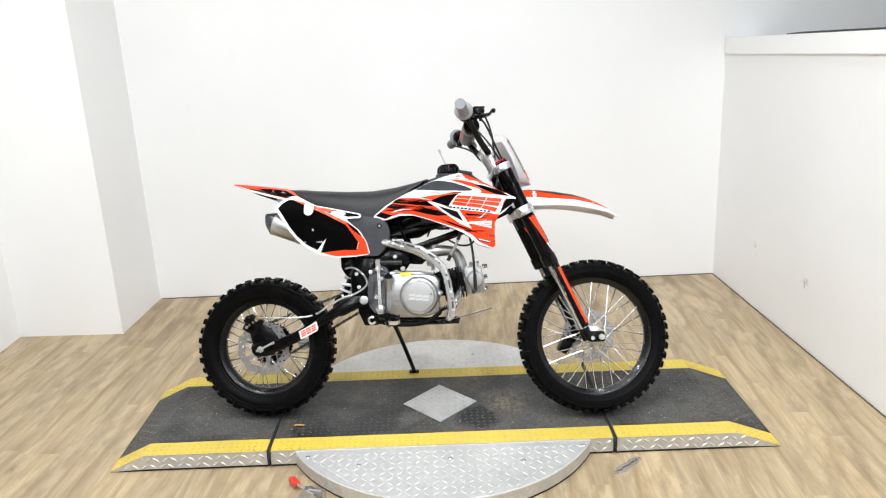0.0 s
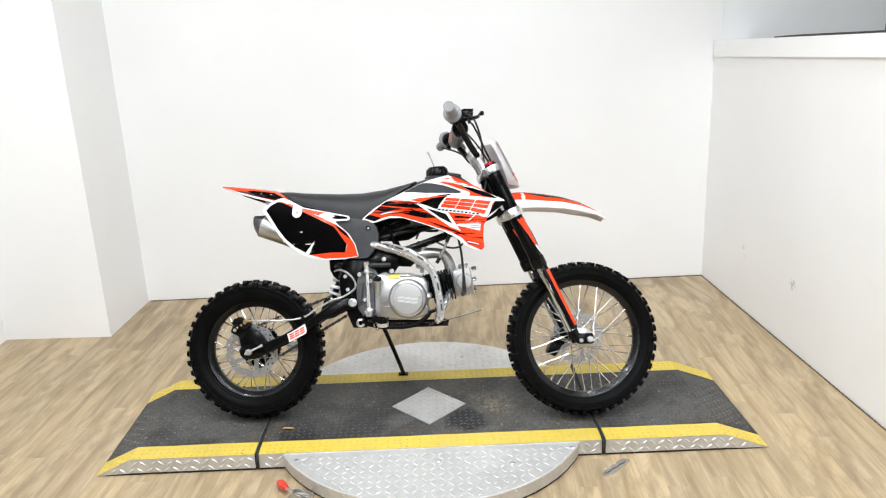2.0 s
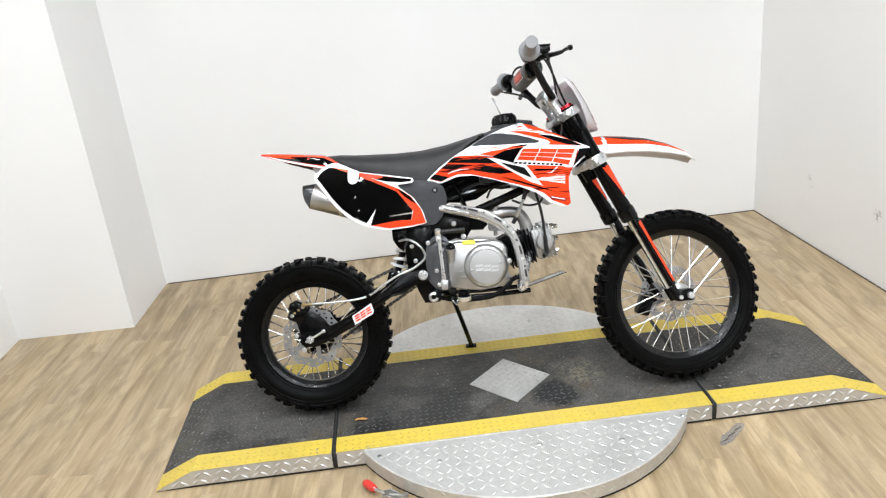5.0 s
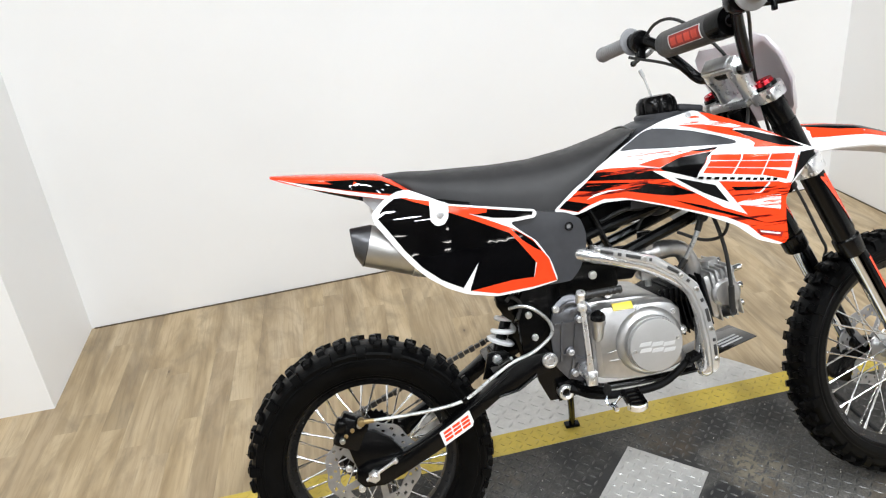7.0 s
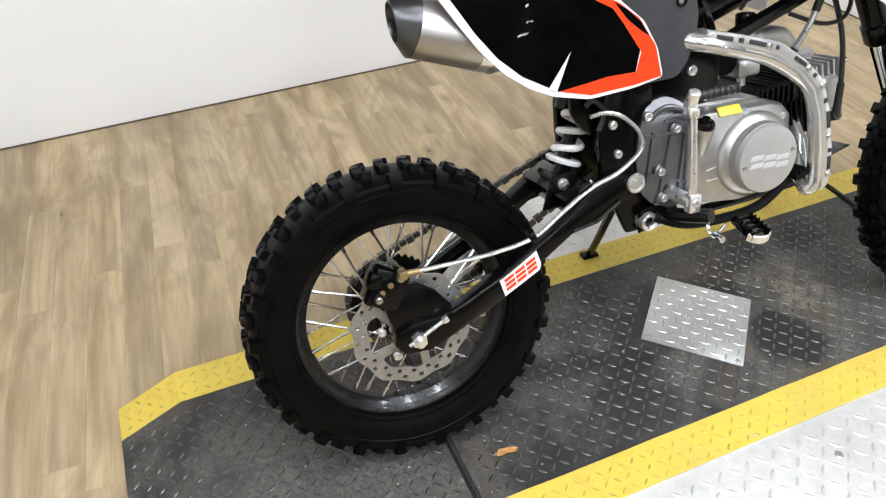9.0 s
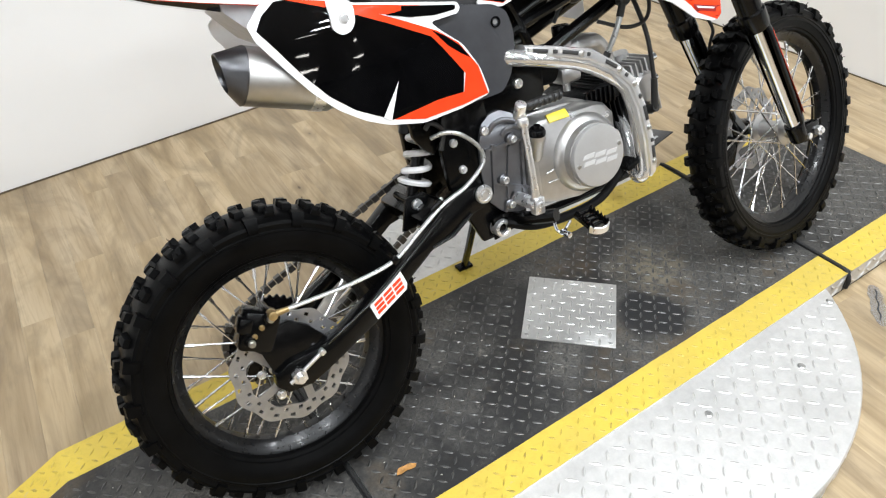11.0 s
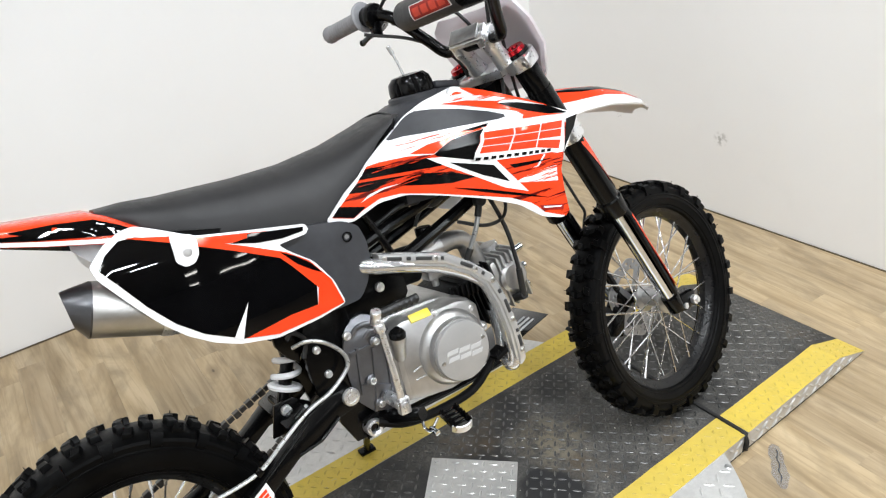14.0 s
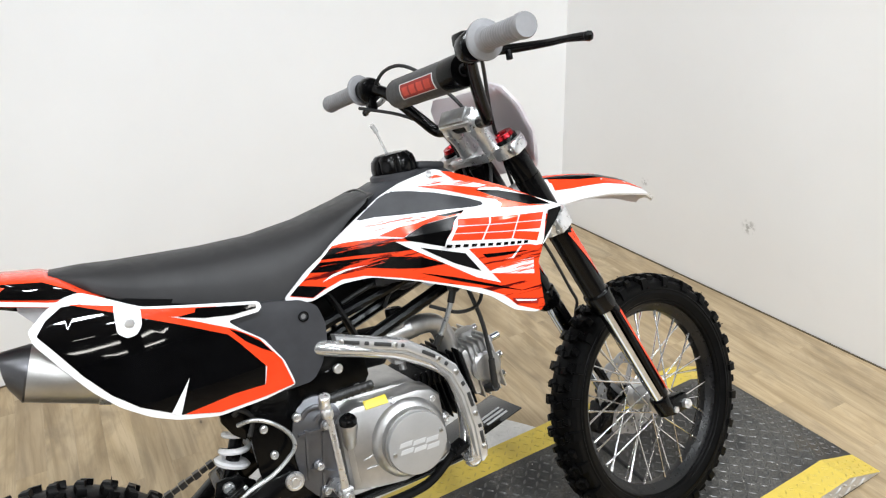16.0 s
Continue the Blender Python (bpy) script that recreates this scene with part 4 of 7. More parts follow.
FILM = 0.0006
for side in (-1, 1):
    shroud = part("tank_shroud", sheet(rounded(SHROUD_OUT), shroud_y, 0, 0.004, side=side), WHITE, bike, "white plastic tank shroud with orange and black graphics", sharp=50)
    shroud_art(lambda layer, mat, pts: part("decal", sheet(pts, shroud_y, FILM * layer, side=side), mat, shroud))
    panel = part("side_panel", sheet(rounded(PANEL_OUT), panel_y, 0, 0.004, side=side), WHITE, bike, "white-edged gloss black side number panel", sharp=50)
    panel_art(lambda layer, mat, pts: part("decal", sheet(pts, panel_y, FILM * layer, side=side), mat, panel))
    tab = [(0.182, 0.803), (0.217, 0.793), (0.213, 0.765), (0.204, 0.754), (0.19, 0.752), (0.179, 0.762), (0.18, 0.78)]
    part("mounting_tab", sheet(rounded(tab), panel_y, 0.006, 0.004, side=side), WHITE, panel)
    bm = bmesh.new()
    add_lathe(bm, [(0, 0.002), (0.003, 0.0025), (0.0065, 0.002), (0.0075, 0)], (0.198, side * 0.1454, 0.773), Y_UP if side > 0 else ACROSS, seg=16)
    part("panel_screw", bm, MILLED, panel)
    # charcoal cover between seat, panel and engine
    cover = [(0.32, 0.752), (0.40, 0.748), (0.452, 0.738), (0.478, 0.722), (0.487, 0.690), (0.484, 0.66), (0.468, 0.625), (0.445, 0.602), (0.40, 0.600), (0.36, 0.61), (0.33, 0.66)]
    cov_y = lambda x, z: -0.121 + 0.25 * max(0, x - 0.455) + 0.1 * max(0, z - 0.72)
    cv = part("side_cover", sheet(rounded(cover), cov_y, 0, 0.03, side=side), CHARCOAL, bike, "charcoal plastic side cover", sharp=50)
    bm = bmesh.new()
    add_lathe(bm, [(0.0085, -0.001), (0.0085, 0.0012), (0.0068, 0.0012), (0.006, -0.003), (0, -0.003)], (0.451, side * 0.122, 0.711), Y_UP if side > 0 else ACROSS, seg=18)
    part("cover_grommet", bm, BLACK, cv)
    bm = bmesh.new()
    add_lathe(bm, [(0, -0.0005), (0.0038, -0.0005), (0.0048, -0.003)], (0.451, side * 0.1215, 0.711), Y_UP if side > 0 else ACROSS, seg=14)
    part("cover_screw", bm, STEEL, cv)

# seat: a long tapered saddle, rounded over its shoulders
bm = bmesh.new()
TOP = ((0.108, 0.150, 0.20, 0.33, 0.414, 0.50, 0.587, 0.615, 0.626), (0.857, 0.857, 0.852, 0.846, 0.847, 0.858, 0.877, 0.884, 0.882))
BOT = ((0.108, 0.133, 0.20, 0.298, 0.39, 0.434, 0.483, 0.568, 0.615, 0.626), (0.852, 0.833, 0.796, 0.768, 0.749, 0.741, 0.780, 0.846, 0.874, 0.880))
HW = ((0.108, 0.15, 0.22, 0.32, 0.45, 0.54, 0.626), (0.040, 0.066, 0.084, 0.098, 0.106, 0.098, 0.075))
rings = []
for x in np.linspace(0.108, 0.626, 46):
    t, b, h = (float(np.interp(x, *k)) for k in (TOP, BOT, HW))
    ring = []
    for u in np.linspace(0, math.pi, 17):
        c, s = math.cos(u), math.sin(u)
        y = h * math.copysign(abs(c) ** 0.92, c)
        ring.append(Vector((x, y, b + (t - b) * max(0.0, s) ** 0.72)))
    ring.append(Vector((x, -h * 0.9, b - 0.004)))
    ring.append(Vector((x, h * 0.9, b - 0.004)))
    rings.append(ring)
add_loft(bm, rings)
seat = part("seat", bm, SEAT, bike, "long dark grey vinyl seat", sharp=60)
bm = bmesh.new()
add_tube(bm, [(0.601, -0.086, 0.858), (0.615, -0.069, 0.877), (0.622, 0, 0.887), (0.615, 0.069, 0.877), (0.601, 0.086, 0.858)], 0.0022, 8)
part("seat_seam", bm, BLACK, seat)

# tank top and filler
bm = bmesh.new()
rings = []
for x, t, b, h in ((0.600, 0.863, 0.72, 0.075), (0.622, 0.883, 0.72, 0.086), (0.66, 0.896, 0.72, 0.095), (0.70, 0.902, 0.72, 0.095), (0.75, 0.907, 0.72, 0.080), (0.79, 0.903, 0.74, 0.065), (0.83, 0.875, 0.76, 0.055), (0.86, 0.85, 0.78, 0.045)):
    ring = []
    for u in np.linspace(0, math.pi, 15):
        c, s = math.cos(u), math.sin(u)
        ring.append(Vector((x, h * math.copysign(abs(c) ** 0.6, c), b + (t - b) * s ** 0.5)))
    rings.append(ring)
add_loft(bm, rings)
tank = part("fuel_tank", bm, CHARCOAL, bike, "charcoal fuel tank top", sharp=60)
bm = bmesh.new()
seg, c = 72, (0.703, -0.004, 0.902)
tilt = Matrix.Translation(c) @ Matrix.Rotation(radians(-4), 4, "Y")
prof = [(0.040, 0.0), (0.043, 0.006), (0.043, 0.018), (0.040, 0.030), (0.031, 0.039), (0.014, 0.041)]
rings = [[tilt @ Vector(((r * (1 - (0.13 if 0.004 < h < 0.03 else 0.05) * max(0, math.cos(7 * a)) ** 4)) * math.cos(a), (r * (1 - (0.13 if 0.004 < h < 0.03 else 0.05) * max(0, math.cos(7 * a)) ** 4)) * math.sin(a), h)) for a in [2 * math.pi * j / seg for j in range(seg)]] for r, h in prof]
add_loft(bm, rings)
cap = part("fuel_cap", bm, BLACK, bike, "black ribbed fuel cap")
bm = bmesh.new()
add_lathe(bm, [(0.049, -0.012), (0.049, 0.000), (0.045, 0.003), (0.04, 0.003)], c, seg=40)
add_box(bm, (0.765, 0, 0.908), (0.055, 0.07, 0.014), Matrix.Rotation(radians(10), 3, "Y"), 0.005)
part("filler_collar", bm, CHARCOAL, tank)
bm = bmesh.new()
add_tube(bm, [(0.694, -0.006, 0.935), (0.684, -0.012, 0.960), (0.675, -0.016, 0.982), (0.668, -0.018, 0.996)], 0.0026, 8)
add_rod(bm, (0.675, -0.016, 0.983), (0.667, -0.018, 0.998), 0.0042)
HOSE = Mat("clear_hose", 0.15, 0, (0.85, 0.86, 0.86))
HOSE.b.inputs["Transmission Weight"].default_value = 0.6
part("breather_hose", bm, HOSE.m, cap, "clear breather hose")
for side in (-1, 1):
    bm = bmesh.new()
    add_lathe(bm, [(0, 0.003), (0.004, 0.003), (0.008, 0.0025), (0.009, 0)], (0.735, side * 0.083, 0.893), frame_of((0, side * 0.75, 0.65)), seg=18)
    part("shroud_screw", bm, MILLED, tank)

# tail
bm = bmesh.new()
rings = []
TAIL = ((-0.116, 0.884, 0.879, 0.022), (-0.09, 0.882, 0.868, 0.038), (-0.04, 0.877, 0.850, 0.056), (0.03, 0.869, 0.830, 0.072), (0.095, 0.860, 0.813, 0.083), (0.120, 0.848, 0.806, 0.086), (0.145, 0.830, 0.801, 0.088), (0.175, 0.808, 0.798, 0.092))
for x, t, b, h in TAIL:
    ring = [Vector((x, h * math.copysign(abs(math.cos(u)) ** 0.5, math.cos(u)), b + (t - b) * math.sin(u) ** 0.5)) for u in np.linspace(0, math.pi, 15)]
    ring += [Vector((x, y * h, b + 0.004)) for y in (-0.93, -0.45, 0.45, 0.93)]
    rings.append(ring)
add_loft(bm, rings)
tail = part("tail_fender", bm, RED, bike, "orange tail fender with black and white graphics", sharp=60)


def tail_y(x, z):
    t = [float(np.interp(x, [k[0] for k in TAIL], [k[j] for k in TAIL])) for j in (1, 2, 3)]
    s = min(1.0, max(0.0, (z - t[1]) / (t[0] - t[1]))) ** 2
    return -t[2] * max(0.0, 1 - s * s) ** 0.25 - 0.0006


for side in (-1, 1):
    part("decal", sheet([(-0.08, 0.868), (0.00, 0.855), (0.09, 0.838), (0.15, 0.828), (0.17, 0.815), (0.10, 0.824), (0.02, 0.842)], tail_y, FILM, side=side), GLOSS_BLACK, tail)
    part("decal", sheet([(-0.105, 0.877), (-0.04, 0.857), (0.03, 0.838), (0.10, 0.820), (0.17, 0.807), (0.175, 0.803), (0.10, 0.813), (0.03, 0.831), (-0.04, 0.851)], tail_y, FILM * 2, side=side), WHITE, tail)
    part("decal", sheet([(-0.01, 0.862), (0.05, 0.857), (0.10, 0.849), (0.13, 0.832), (0.155, 0.814), (0.10, 0.824), (0.03, 0.843)], tail_y, FILM * 2, side=side), GLOSS_BLACK, tail)
bm = bmesh.new()
rings = []
for x, t, b, h in ((-0.07, 0.866, 0.862, 0.02), (-0.02, 0.852, 0.840, 0.045), (0.06, 0.835, 0.812, 0.06), (0.14, 0.815, 0.795, 0.065), (0.18, 0.80, 0.785, 0.07)):
    rings.append([Vector((x, h, t)), Vector((x, -h, t)), Vector((x, -h * 0.85, b)), Vector((x, h * 0.85, b))])
add_loft(bm, rings)
part("tail_keel", bm, GLOSS_BLACK, tail)
bm = bmesh.new()
rings = []
for x, t, b, h in ((0.06, 0.822, 0.812, 0.06), (0.10, 0.815, 0.765, 0.075), (0.17, 0.80, 0.72, 0.08)):
    rings.append([Vector((x, h, t)), Vector((x, -h, t)), Vector((x, -h, b)), Vector((x, h, b))])
add_loft(bm, rings)
part("inner_fender", bm, simple("pale_grey_plastic", (0.42, 0.42, 0.43), 0.4), bike, "pale grey plastic inner fender")
bm = bmesh.new()
rings = []
for x, t, b, h in ((0.171, 0.80, 0.71, 0.085), (0.20, 0.80, 0.70, 0.09), (0.36, 0.76, 0.66, 0.09), (0.47, 0.74, 0.62, 0.085)):
    rings.append([Vector((x, h, t)), Vector((x, -h, t)), Vector((x, -h, b)), Vector((x, h, b))])
add_loft(bm, rings)
airbox = part("airbox", bm, MATT, bike, "black plastic airbox")
# added black block fills the dark space between shroud and heat shield
bm = bmesh.new()
add_prism(bm, [(0.468, 0.735), (0.475, 0.668), (0.53, 0.662), (0.585, 0.668), (0.625, 0.690), (0.66, 0.735), (0.60, 0.752), (0.52, 0.750)], -0.012, 0.05, 0.006)
part("intake_snorkel", bm, MATT, airbox)

# ---------------------------------------------------------------- motorcycle: chassis
def bolt(name, c, r, parent, mat=MILLED, side=-1, h=0.006):
    bm = bmesh.new()
    add_lathe(bm, [(0, h), (r * 0.35, h), (r * 0.4, h * 0.6), (r * 0.62, h * 0.6), (r * 0.66, h), (r * 0.9, h * 0.9), (r, h * 0.4), (r, 0)], c, ACROSS if side < 0 else Y_UP, seg=18)
    return part(name, bm, mat, parent)


bm = bmesh.new()
add_tube(bm, [(0.862, 0, 0.80), (0.78, 0, 0.79), (0.62, 0, 0.755), (0.47, 0, 0.70), (0.41, 0, 0.60), (0.395, 0, 0.47)], 0.019, 12)
add_rod(bm, (0.925, 0, 0.82), (0.985, 0, 0.70), 0.027)
frame_part = part("frame", bm, BLACK, bike, "gloss black steel tube frame")
for s in (-1, 1):
    bm = bmesh.new()
    add_tube(bm, [(0.945, s * 0.022, 0.775), (0.86, s * 0.045, 0.735), (0.753, s * 0.058, 0.690), (0.574, s * 0.062, 0.628), (0.48, s * 0.066, 0.596)], 0.0125, 10)
    part("frame_tube", bm, BLACK, frame_part)
    bm = bmesh.new()
    add_tube(bm, [(0.466, s * 0.07, 0.668), (0.55, s * 0.065, 0.690), (0.64, s * 0.055, 0.708), (0.74, s * 0.04, 0.735)], 0.010, 10)
    part("frame_tube", bm, BLACK, frame_part)
    bm = bmesh.new()
    add_tube(bm, [(0.505, s * 0.07, 0.735), (0.522, s * 0.068, 0.705), (0.557, s * 0.066, 0.618)], 0.007, 8, flat=1.6)
    part("frame_gusset", bm, BLACK, frame_part)
    bm = bmesh.new()
    add_tube(bm, [(0.43, s * 0.08, 0.62), (0.34, s * 0.085, 0.645), (0.22, s * 0.085, 0.72), (0.12, s * 0.07, 0.79)], 0.010, 10)
    part("frame_tube", bm, BLACK, frame_part)
    bm = bmesh.new()
    add_prism(bm, [(0.338, 0.565), (0.365, 0.61), (0.425, 0.62), (0.432, 0.56), (0.412, 0.50), (0.420, 0.45), (0.445, 0.40), (0.435, 0.345), (0.385, 0.345), (0.365, 0.39), (0.355, 0.44), (0.340, 0.455), (0.336, 0.50), (0.336, 0.545)], s * 0.066, s * 0.082, 0.003)
    plate = part("pivot_plate", bm, BLACK, frame_part, "gloss black frame plate at the swingarm pivot")
    for x, z, r, y in ((0.387, 0.4395, 0.0165, 0.102), (0.358, 0.5356, 0.0072, 0.082), (0.3666, 0.487, 0.0072, 0.082), (0.4125, 0.542, 0.0080, 0.094), (0.418, 0.4415, 0.0085, 0.082)):
        bolt("frame_bolt", (x, s * y, z), r, plate, side=s)
    bm = bmesh.new()
    add_lathe(bm, [(0.0085, -0.022), (0.0085, 0.001), (0.011, 0.003), (0.0150, 0.002), (0.0165, -0.002), (0.0165, -0.022)], (0.415, s * 0.100, 0.3645), ACROSS if s < 0 else Y_UP, seg=24)
    part("peg_bush", bm, MILLED, plate, "hollow bright metal bush")
    # lower rail under the engine
    bm = bmesh.new()
    add_tube(bm, [(0.41, s * 0.072, 0.358), (0.50, s * 0.072, 0.352), (0.62, s * 0.070, 0.351), (0.735, s * 0.062, 0.354)], 0.008, 10)
    part("engine_rail", bm, BLACK, frame_part)
bm = bmesh.new()
add_prism(bm, [(0.385, 0.605), (0.42, 0.640), (0.50, 0.640), (0.555, 0.612), (0.556, 0.570), (0.535, 0.540), (0.505, 0.548), (0.460, 0.535), (0.40, 0.540)], -0.078, -0.062, 0.003)
part("frame_bracket", bm, BLACK, frame_part)
bolt("frame_bolt", (0.502, -0.078, 0.597), 0.009, frame_part)
bolt("frame_bolt", (0.530, -0.078, 0.552), 0.009, frame_part)

# swingarm
bm = bmesh.new()
for s in (-1, 1):
    add_prism(bm, [(-0.036, 0.255), (-0.034, 0.276), (-0.010, 0.288), (0.040, 0.292), (0.085, 0.304), (0.150, 0.338), (0.206, 0.371), (0.242, 0.393), (0.309, 0.440), (0.345, 0.455), (0.385, 0.458), (0.405, 0.440), (0.400, 0.418), (0.362, 0.410), (0.316, 0.384), (0.277, 0.377), (0.217, 0.338), (0.150, 0.293), (0.060, 0.252), (0.02, 0.236), (-0.022, 0.238)], s * 0.072, s * 0.100, 0.004)
add_box(bm, (0.30, 0, 0.420), (0.05, 0.17, 0.04), Matrix.Rotation(radians(-24), 3, "Y"), 0.006)
arm = part("swingarm", bm, BLACK, bike, "gloss black box-section swingarm")
d = Vector((0.89, 0, 0.456)).normalized()
turn = Matrix.Rotation(-math.atan2(d.z, d.x), 4, "Y")
for s in (-1, 1):
    base = Matrix.Translation((0.180, s * 0.1004, 0.3305)) @ turn
    bm = bmesh.new()
    add_prism(bm, [(-0.041, -0.016), (-0.034, 0.017), (0.041, 0.017), (0.036, -0.008), (0.028, -0.016)], 0, s * 0.0006, m=base)
    st = part("sticker", bm, WHITE, arm, "white and red sticker")
    for k in range(3):
        for j in range(3):
            bm = bmesh.new()
            x, z = -0.031 + k * 0.0215, 0.010 - j * 0.0075
            add_prism(bm, [(x + z * 0.3, z), (x + 0.0185 + z * 0.3, z), (x + 0.017 + z * 0.3, z - 0.0052), (x - 0.0015 + z * 0.3, z - 0.0052)], s * 0.0006, s * 0.0012, m=base)
            part("sticker_bar", bm, RED, st)
bm = bmesh.new()
add_tube(bm, [(0.275, -0.099, 0.381), (0.312, -0.101, 0.388), (0.322, -0.101, 0.392), (0.358, -0.101, 0.414)], 0.0035, 8, n=4)
part("arm_rib", bm, BLACK, arm)
bm = bmesh.new()
add_tube(bm, [(0.06, -0.1005, 0.294), (0.15, -0.1005, 0.334), (0.23, -0.1005, 0.381), (0.30, -0.1005, 0.427)], 0.0028, 8)
part("arm_weld", bm, BLACK, arm)
for s in (-1, 1):
    nut = bmesh.new()
    bmesh.ops.create_cone(nut, cap_ends=True, segments=6, radius1=0.0125, radius2=0.0125, depth=0.012)
    nut.transform(Matrix.Translation((0, s * 0.107, 0.2633)) @ ACROSS.to_4x4())
    add_rod(nut, (0, s * 0.10, 0.2633), (0, s * 0.121, 0.2633), 0.0065)
    add_rod(nut, (-0.016, s * 0.104, 0.256), (0.045, s * 0.104, 0.286), 0.0035)
    add_box(nut, (0.046, s * 0.104, 0.2865), (0.010, 0.010, 0.010), turn.to_3x3(), 0.002)
    part("axle_nut", nut, MILLED, arm)
# chain, rear sprocket and guards on the left side
bm = bmesh.new()
prof = []
n = 39
for k in range(n * 4):
    a = 2 * math.pi * k / (n * 4)
    r = 0.078 + (0.0045 if k % 4 in (0, 1) else 0)
    prof.append((r * math.cos(a), 0.2633 + r * math.sin(a)))
add_prism(bm, prof, 0.052, 0.057)
part("sprocket", bm, BLACK, rear, "black toothed rear sprocket")
bm = bmesh.new()
path = []
for k in range(14):
    a = radians(110 + k * 160 / 13)
    path.append(Vector((0.08 * math.cos(a), 0.0545, 0.2633 + 0.08 * math.sin(a))))
low = [path[-1].lerp(Vector((0.40, 0.0545, 0.415)), u) for u in np.linspace(0, 1, 34)]
up_run = [Vector((0.40, 0.0545, 0.500)).lerp(path[0], u) for u in np.linspace(0, 1, 34)]
loop = up_run + path[1:-1] + low
for i, (a, b) in enumerate(zip(loop, loop[1:])):
    dd = (b - a).normalized()
    add_box(bm, (a + b) / 2, (0.0125, 0.012 if i % 2 else 0.007, 0.0115 if i % 2 else 0.009), Matrix.Rotation(-math.atan2(dd.z, dd.x), 3, "Y"), 0)
part("chain", bm, simple("chain_steel", (0.09, 0.085, 0.08), 0.32, 0.8), bike, "black steel drive chain")
bm = bmesh.new()
add_prism(bm, [(0.090, 0.272), (0.118, 0.296), (0.150, 0.312), (0.168, 0.317), (0.183, 0.290), (0.172, 0.262), (0.142, 0.244), (0.118, 0.236)], 0.060, 0.066, 0.001)
part("chain_plate", bm, simple("pale_chain_plate", (0.60, 0.58, 0.55), 0.45, 0.2, vary=0.25, scale=60), arm, "pale scuffed chain guide plate")
# rear caliper and its bracket
bm = bmesh.new()
add_box(bm, (-0.034, -0.070, 0.352), (0.058, 0.044, 0.066), Matrix.Rotation(radians(28), 3, "Y"), 0.008)
add_box(bm, (-0.052, -0.080, 0.372), (0.022, 0.030, 0.026), Matrix.Rotation(radians(28), 3, "Y"), 0.005)
add_rod(bm, (-0.052, -0.098, 0.345), (-0.052, -0.040, 0.345), 0.010, bevel=0.002)
add_rod(bm, (-0.014, -0.098, 0.372), (-0.014, -0.040, 0.372), 0.010, bevel=0.002)
cal = part("brake_caliper", bm, BLACK, bike, "black rear brake caliper")
bm = bmesh.new()
add_prism(bm, [(-0.045, 0.330), (-0.020, 0.352), (0.012, 0.352), (0.040, 0.332), (0.064, 0.300), (0.058, 0.268), (0.012, 0.242), (-0.022, 0.246), (-0.036, 0.290)], -0.090, -0.076, 0.003)
part("caliper_bracket", bm, BLACK, cal, "black caliper bracket")
BRASS = simple("brass_pin", (0.36, 0.26, 0.12), 0.4, 0.8)
for x, z in ((-0.030, 0.362), (-0.044, 0.352)):
    bolt("pad_pin", (x, -0.094, z), 0.0045, cal, BRASS, h=0.004)
bolt("caliper_bolt", (-0.052, -0.098, 0.345), 0.006, cal, BRUSHED)
bolt("caliper_bolt", (-0.014, -0.098, 0.372), 0.006, cal, BRUSHED)
bolt("disc_bolt", (-0.030, -0.068, 0.224), 0.008, rear)
bolt("disc_bolt", (0.048, -0.068, 0.250), 0.007, rear)
bolt("disc_bolt", (-0.050, -0.068, 0.272), 0.007, rear)
for a in (30, 102, 174):
    bolt("hub_bolt", (0.030 * math.cos(radians(a)), -0.056, 0.2633 + 0.030 * math.sin(radians(a))), 0.006, rear, BRUSHED)
LINE = [(0.000, -0.100, 0.3780), (0.062, -0.104, 0.3785), (0.135, -0.104, 0.3788), (0.203, -0.104, 0.3885), (0.255, -0.104, 0.419), (0.307, -0.103, 0.4480), (0.356, -0.103, 0.4640), (0.393, -0.103, 0.4890), (0.399, -0.102, 0.508), (0.388, -0.101, 0.530), (0.364, -0.099, 0.552), (0.340, -0.093, 0.560), (0.318, -0.085, 0.556)]
bm = bmesh.new()
add_tube(bm, LINE, 0.0036, 8)
part("brake_line", bm, SATIN, bike, "braided steel rear brake line")
bm = bmesh.new()
add_rod(bm, (-0.006, -0.100, 0.378), (0.016, -0.102, 0.3783), 0.0055, 0.0042)
add_rod(bm, (-0.010, -0.108, 0.378), (-0.010, -0.090, 0.378), 0.0075, bevel=0.001)
part("banjo_fitting", bm, BRASS, cal, "brass brake line fitting")
bm = bmesh.new()
add_box(bm, (0.203, -0.104, 0.3880), (0.012, 0.010, 0.012), turn.to_3x3(), 0.002)
part("line_clip", bm, BLACK, arm)
bm = bmesh.new()
add_rod(bm, (0.285, -0.103, 0.446), (0.306, -0.103, 0.456), 0.0052)
part("line_clip", bm, BLACK, arm)
bm = bmesh.new()
add_box(bm, (0.300, -0.098, 0.452), (0.026, 0.003, 0.006), turn.to_3x3(), 0.001)
part("clip_tab", bm, MILLED, arm)
# shock absorber
bm = bmesh.new()
top, bot = Vector((0.380, -0.012, 0.655)), Vector((0.294, -0.012, 0.440))
ax = (top - bot).normalized()
add_rod(bm, bot - ax * 0.005, bot + ax * 0.09, 0.012)
add_rod(bm, bot + ax * 0.11, top, 0.018)
add_lathe(bm, [(0, 0), (0.033, 0), (0.034, 0.008), (0.02, 0.012), (0, 0.012)], bot + ax * 0.188, frame_of(ax), seg=28)
add_rod(bm, bot + Vector((0.03, 0.02, 0.11)), bot + Vector((0.06, 0.02, 0.20)), 0.019)
shock = part("shock_absorber", bm, BLACK, bike, "black rear shock absorber with a white coil spring")
bm = bmesh.new()
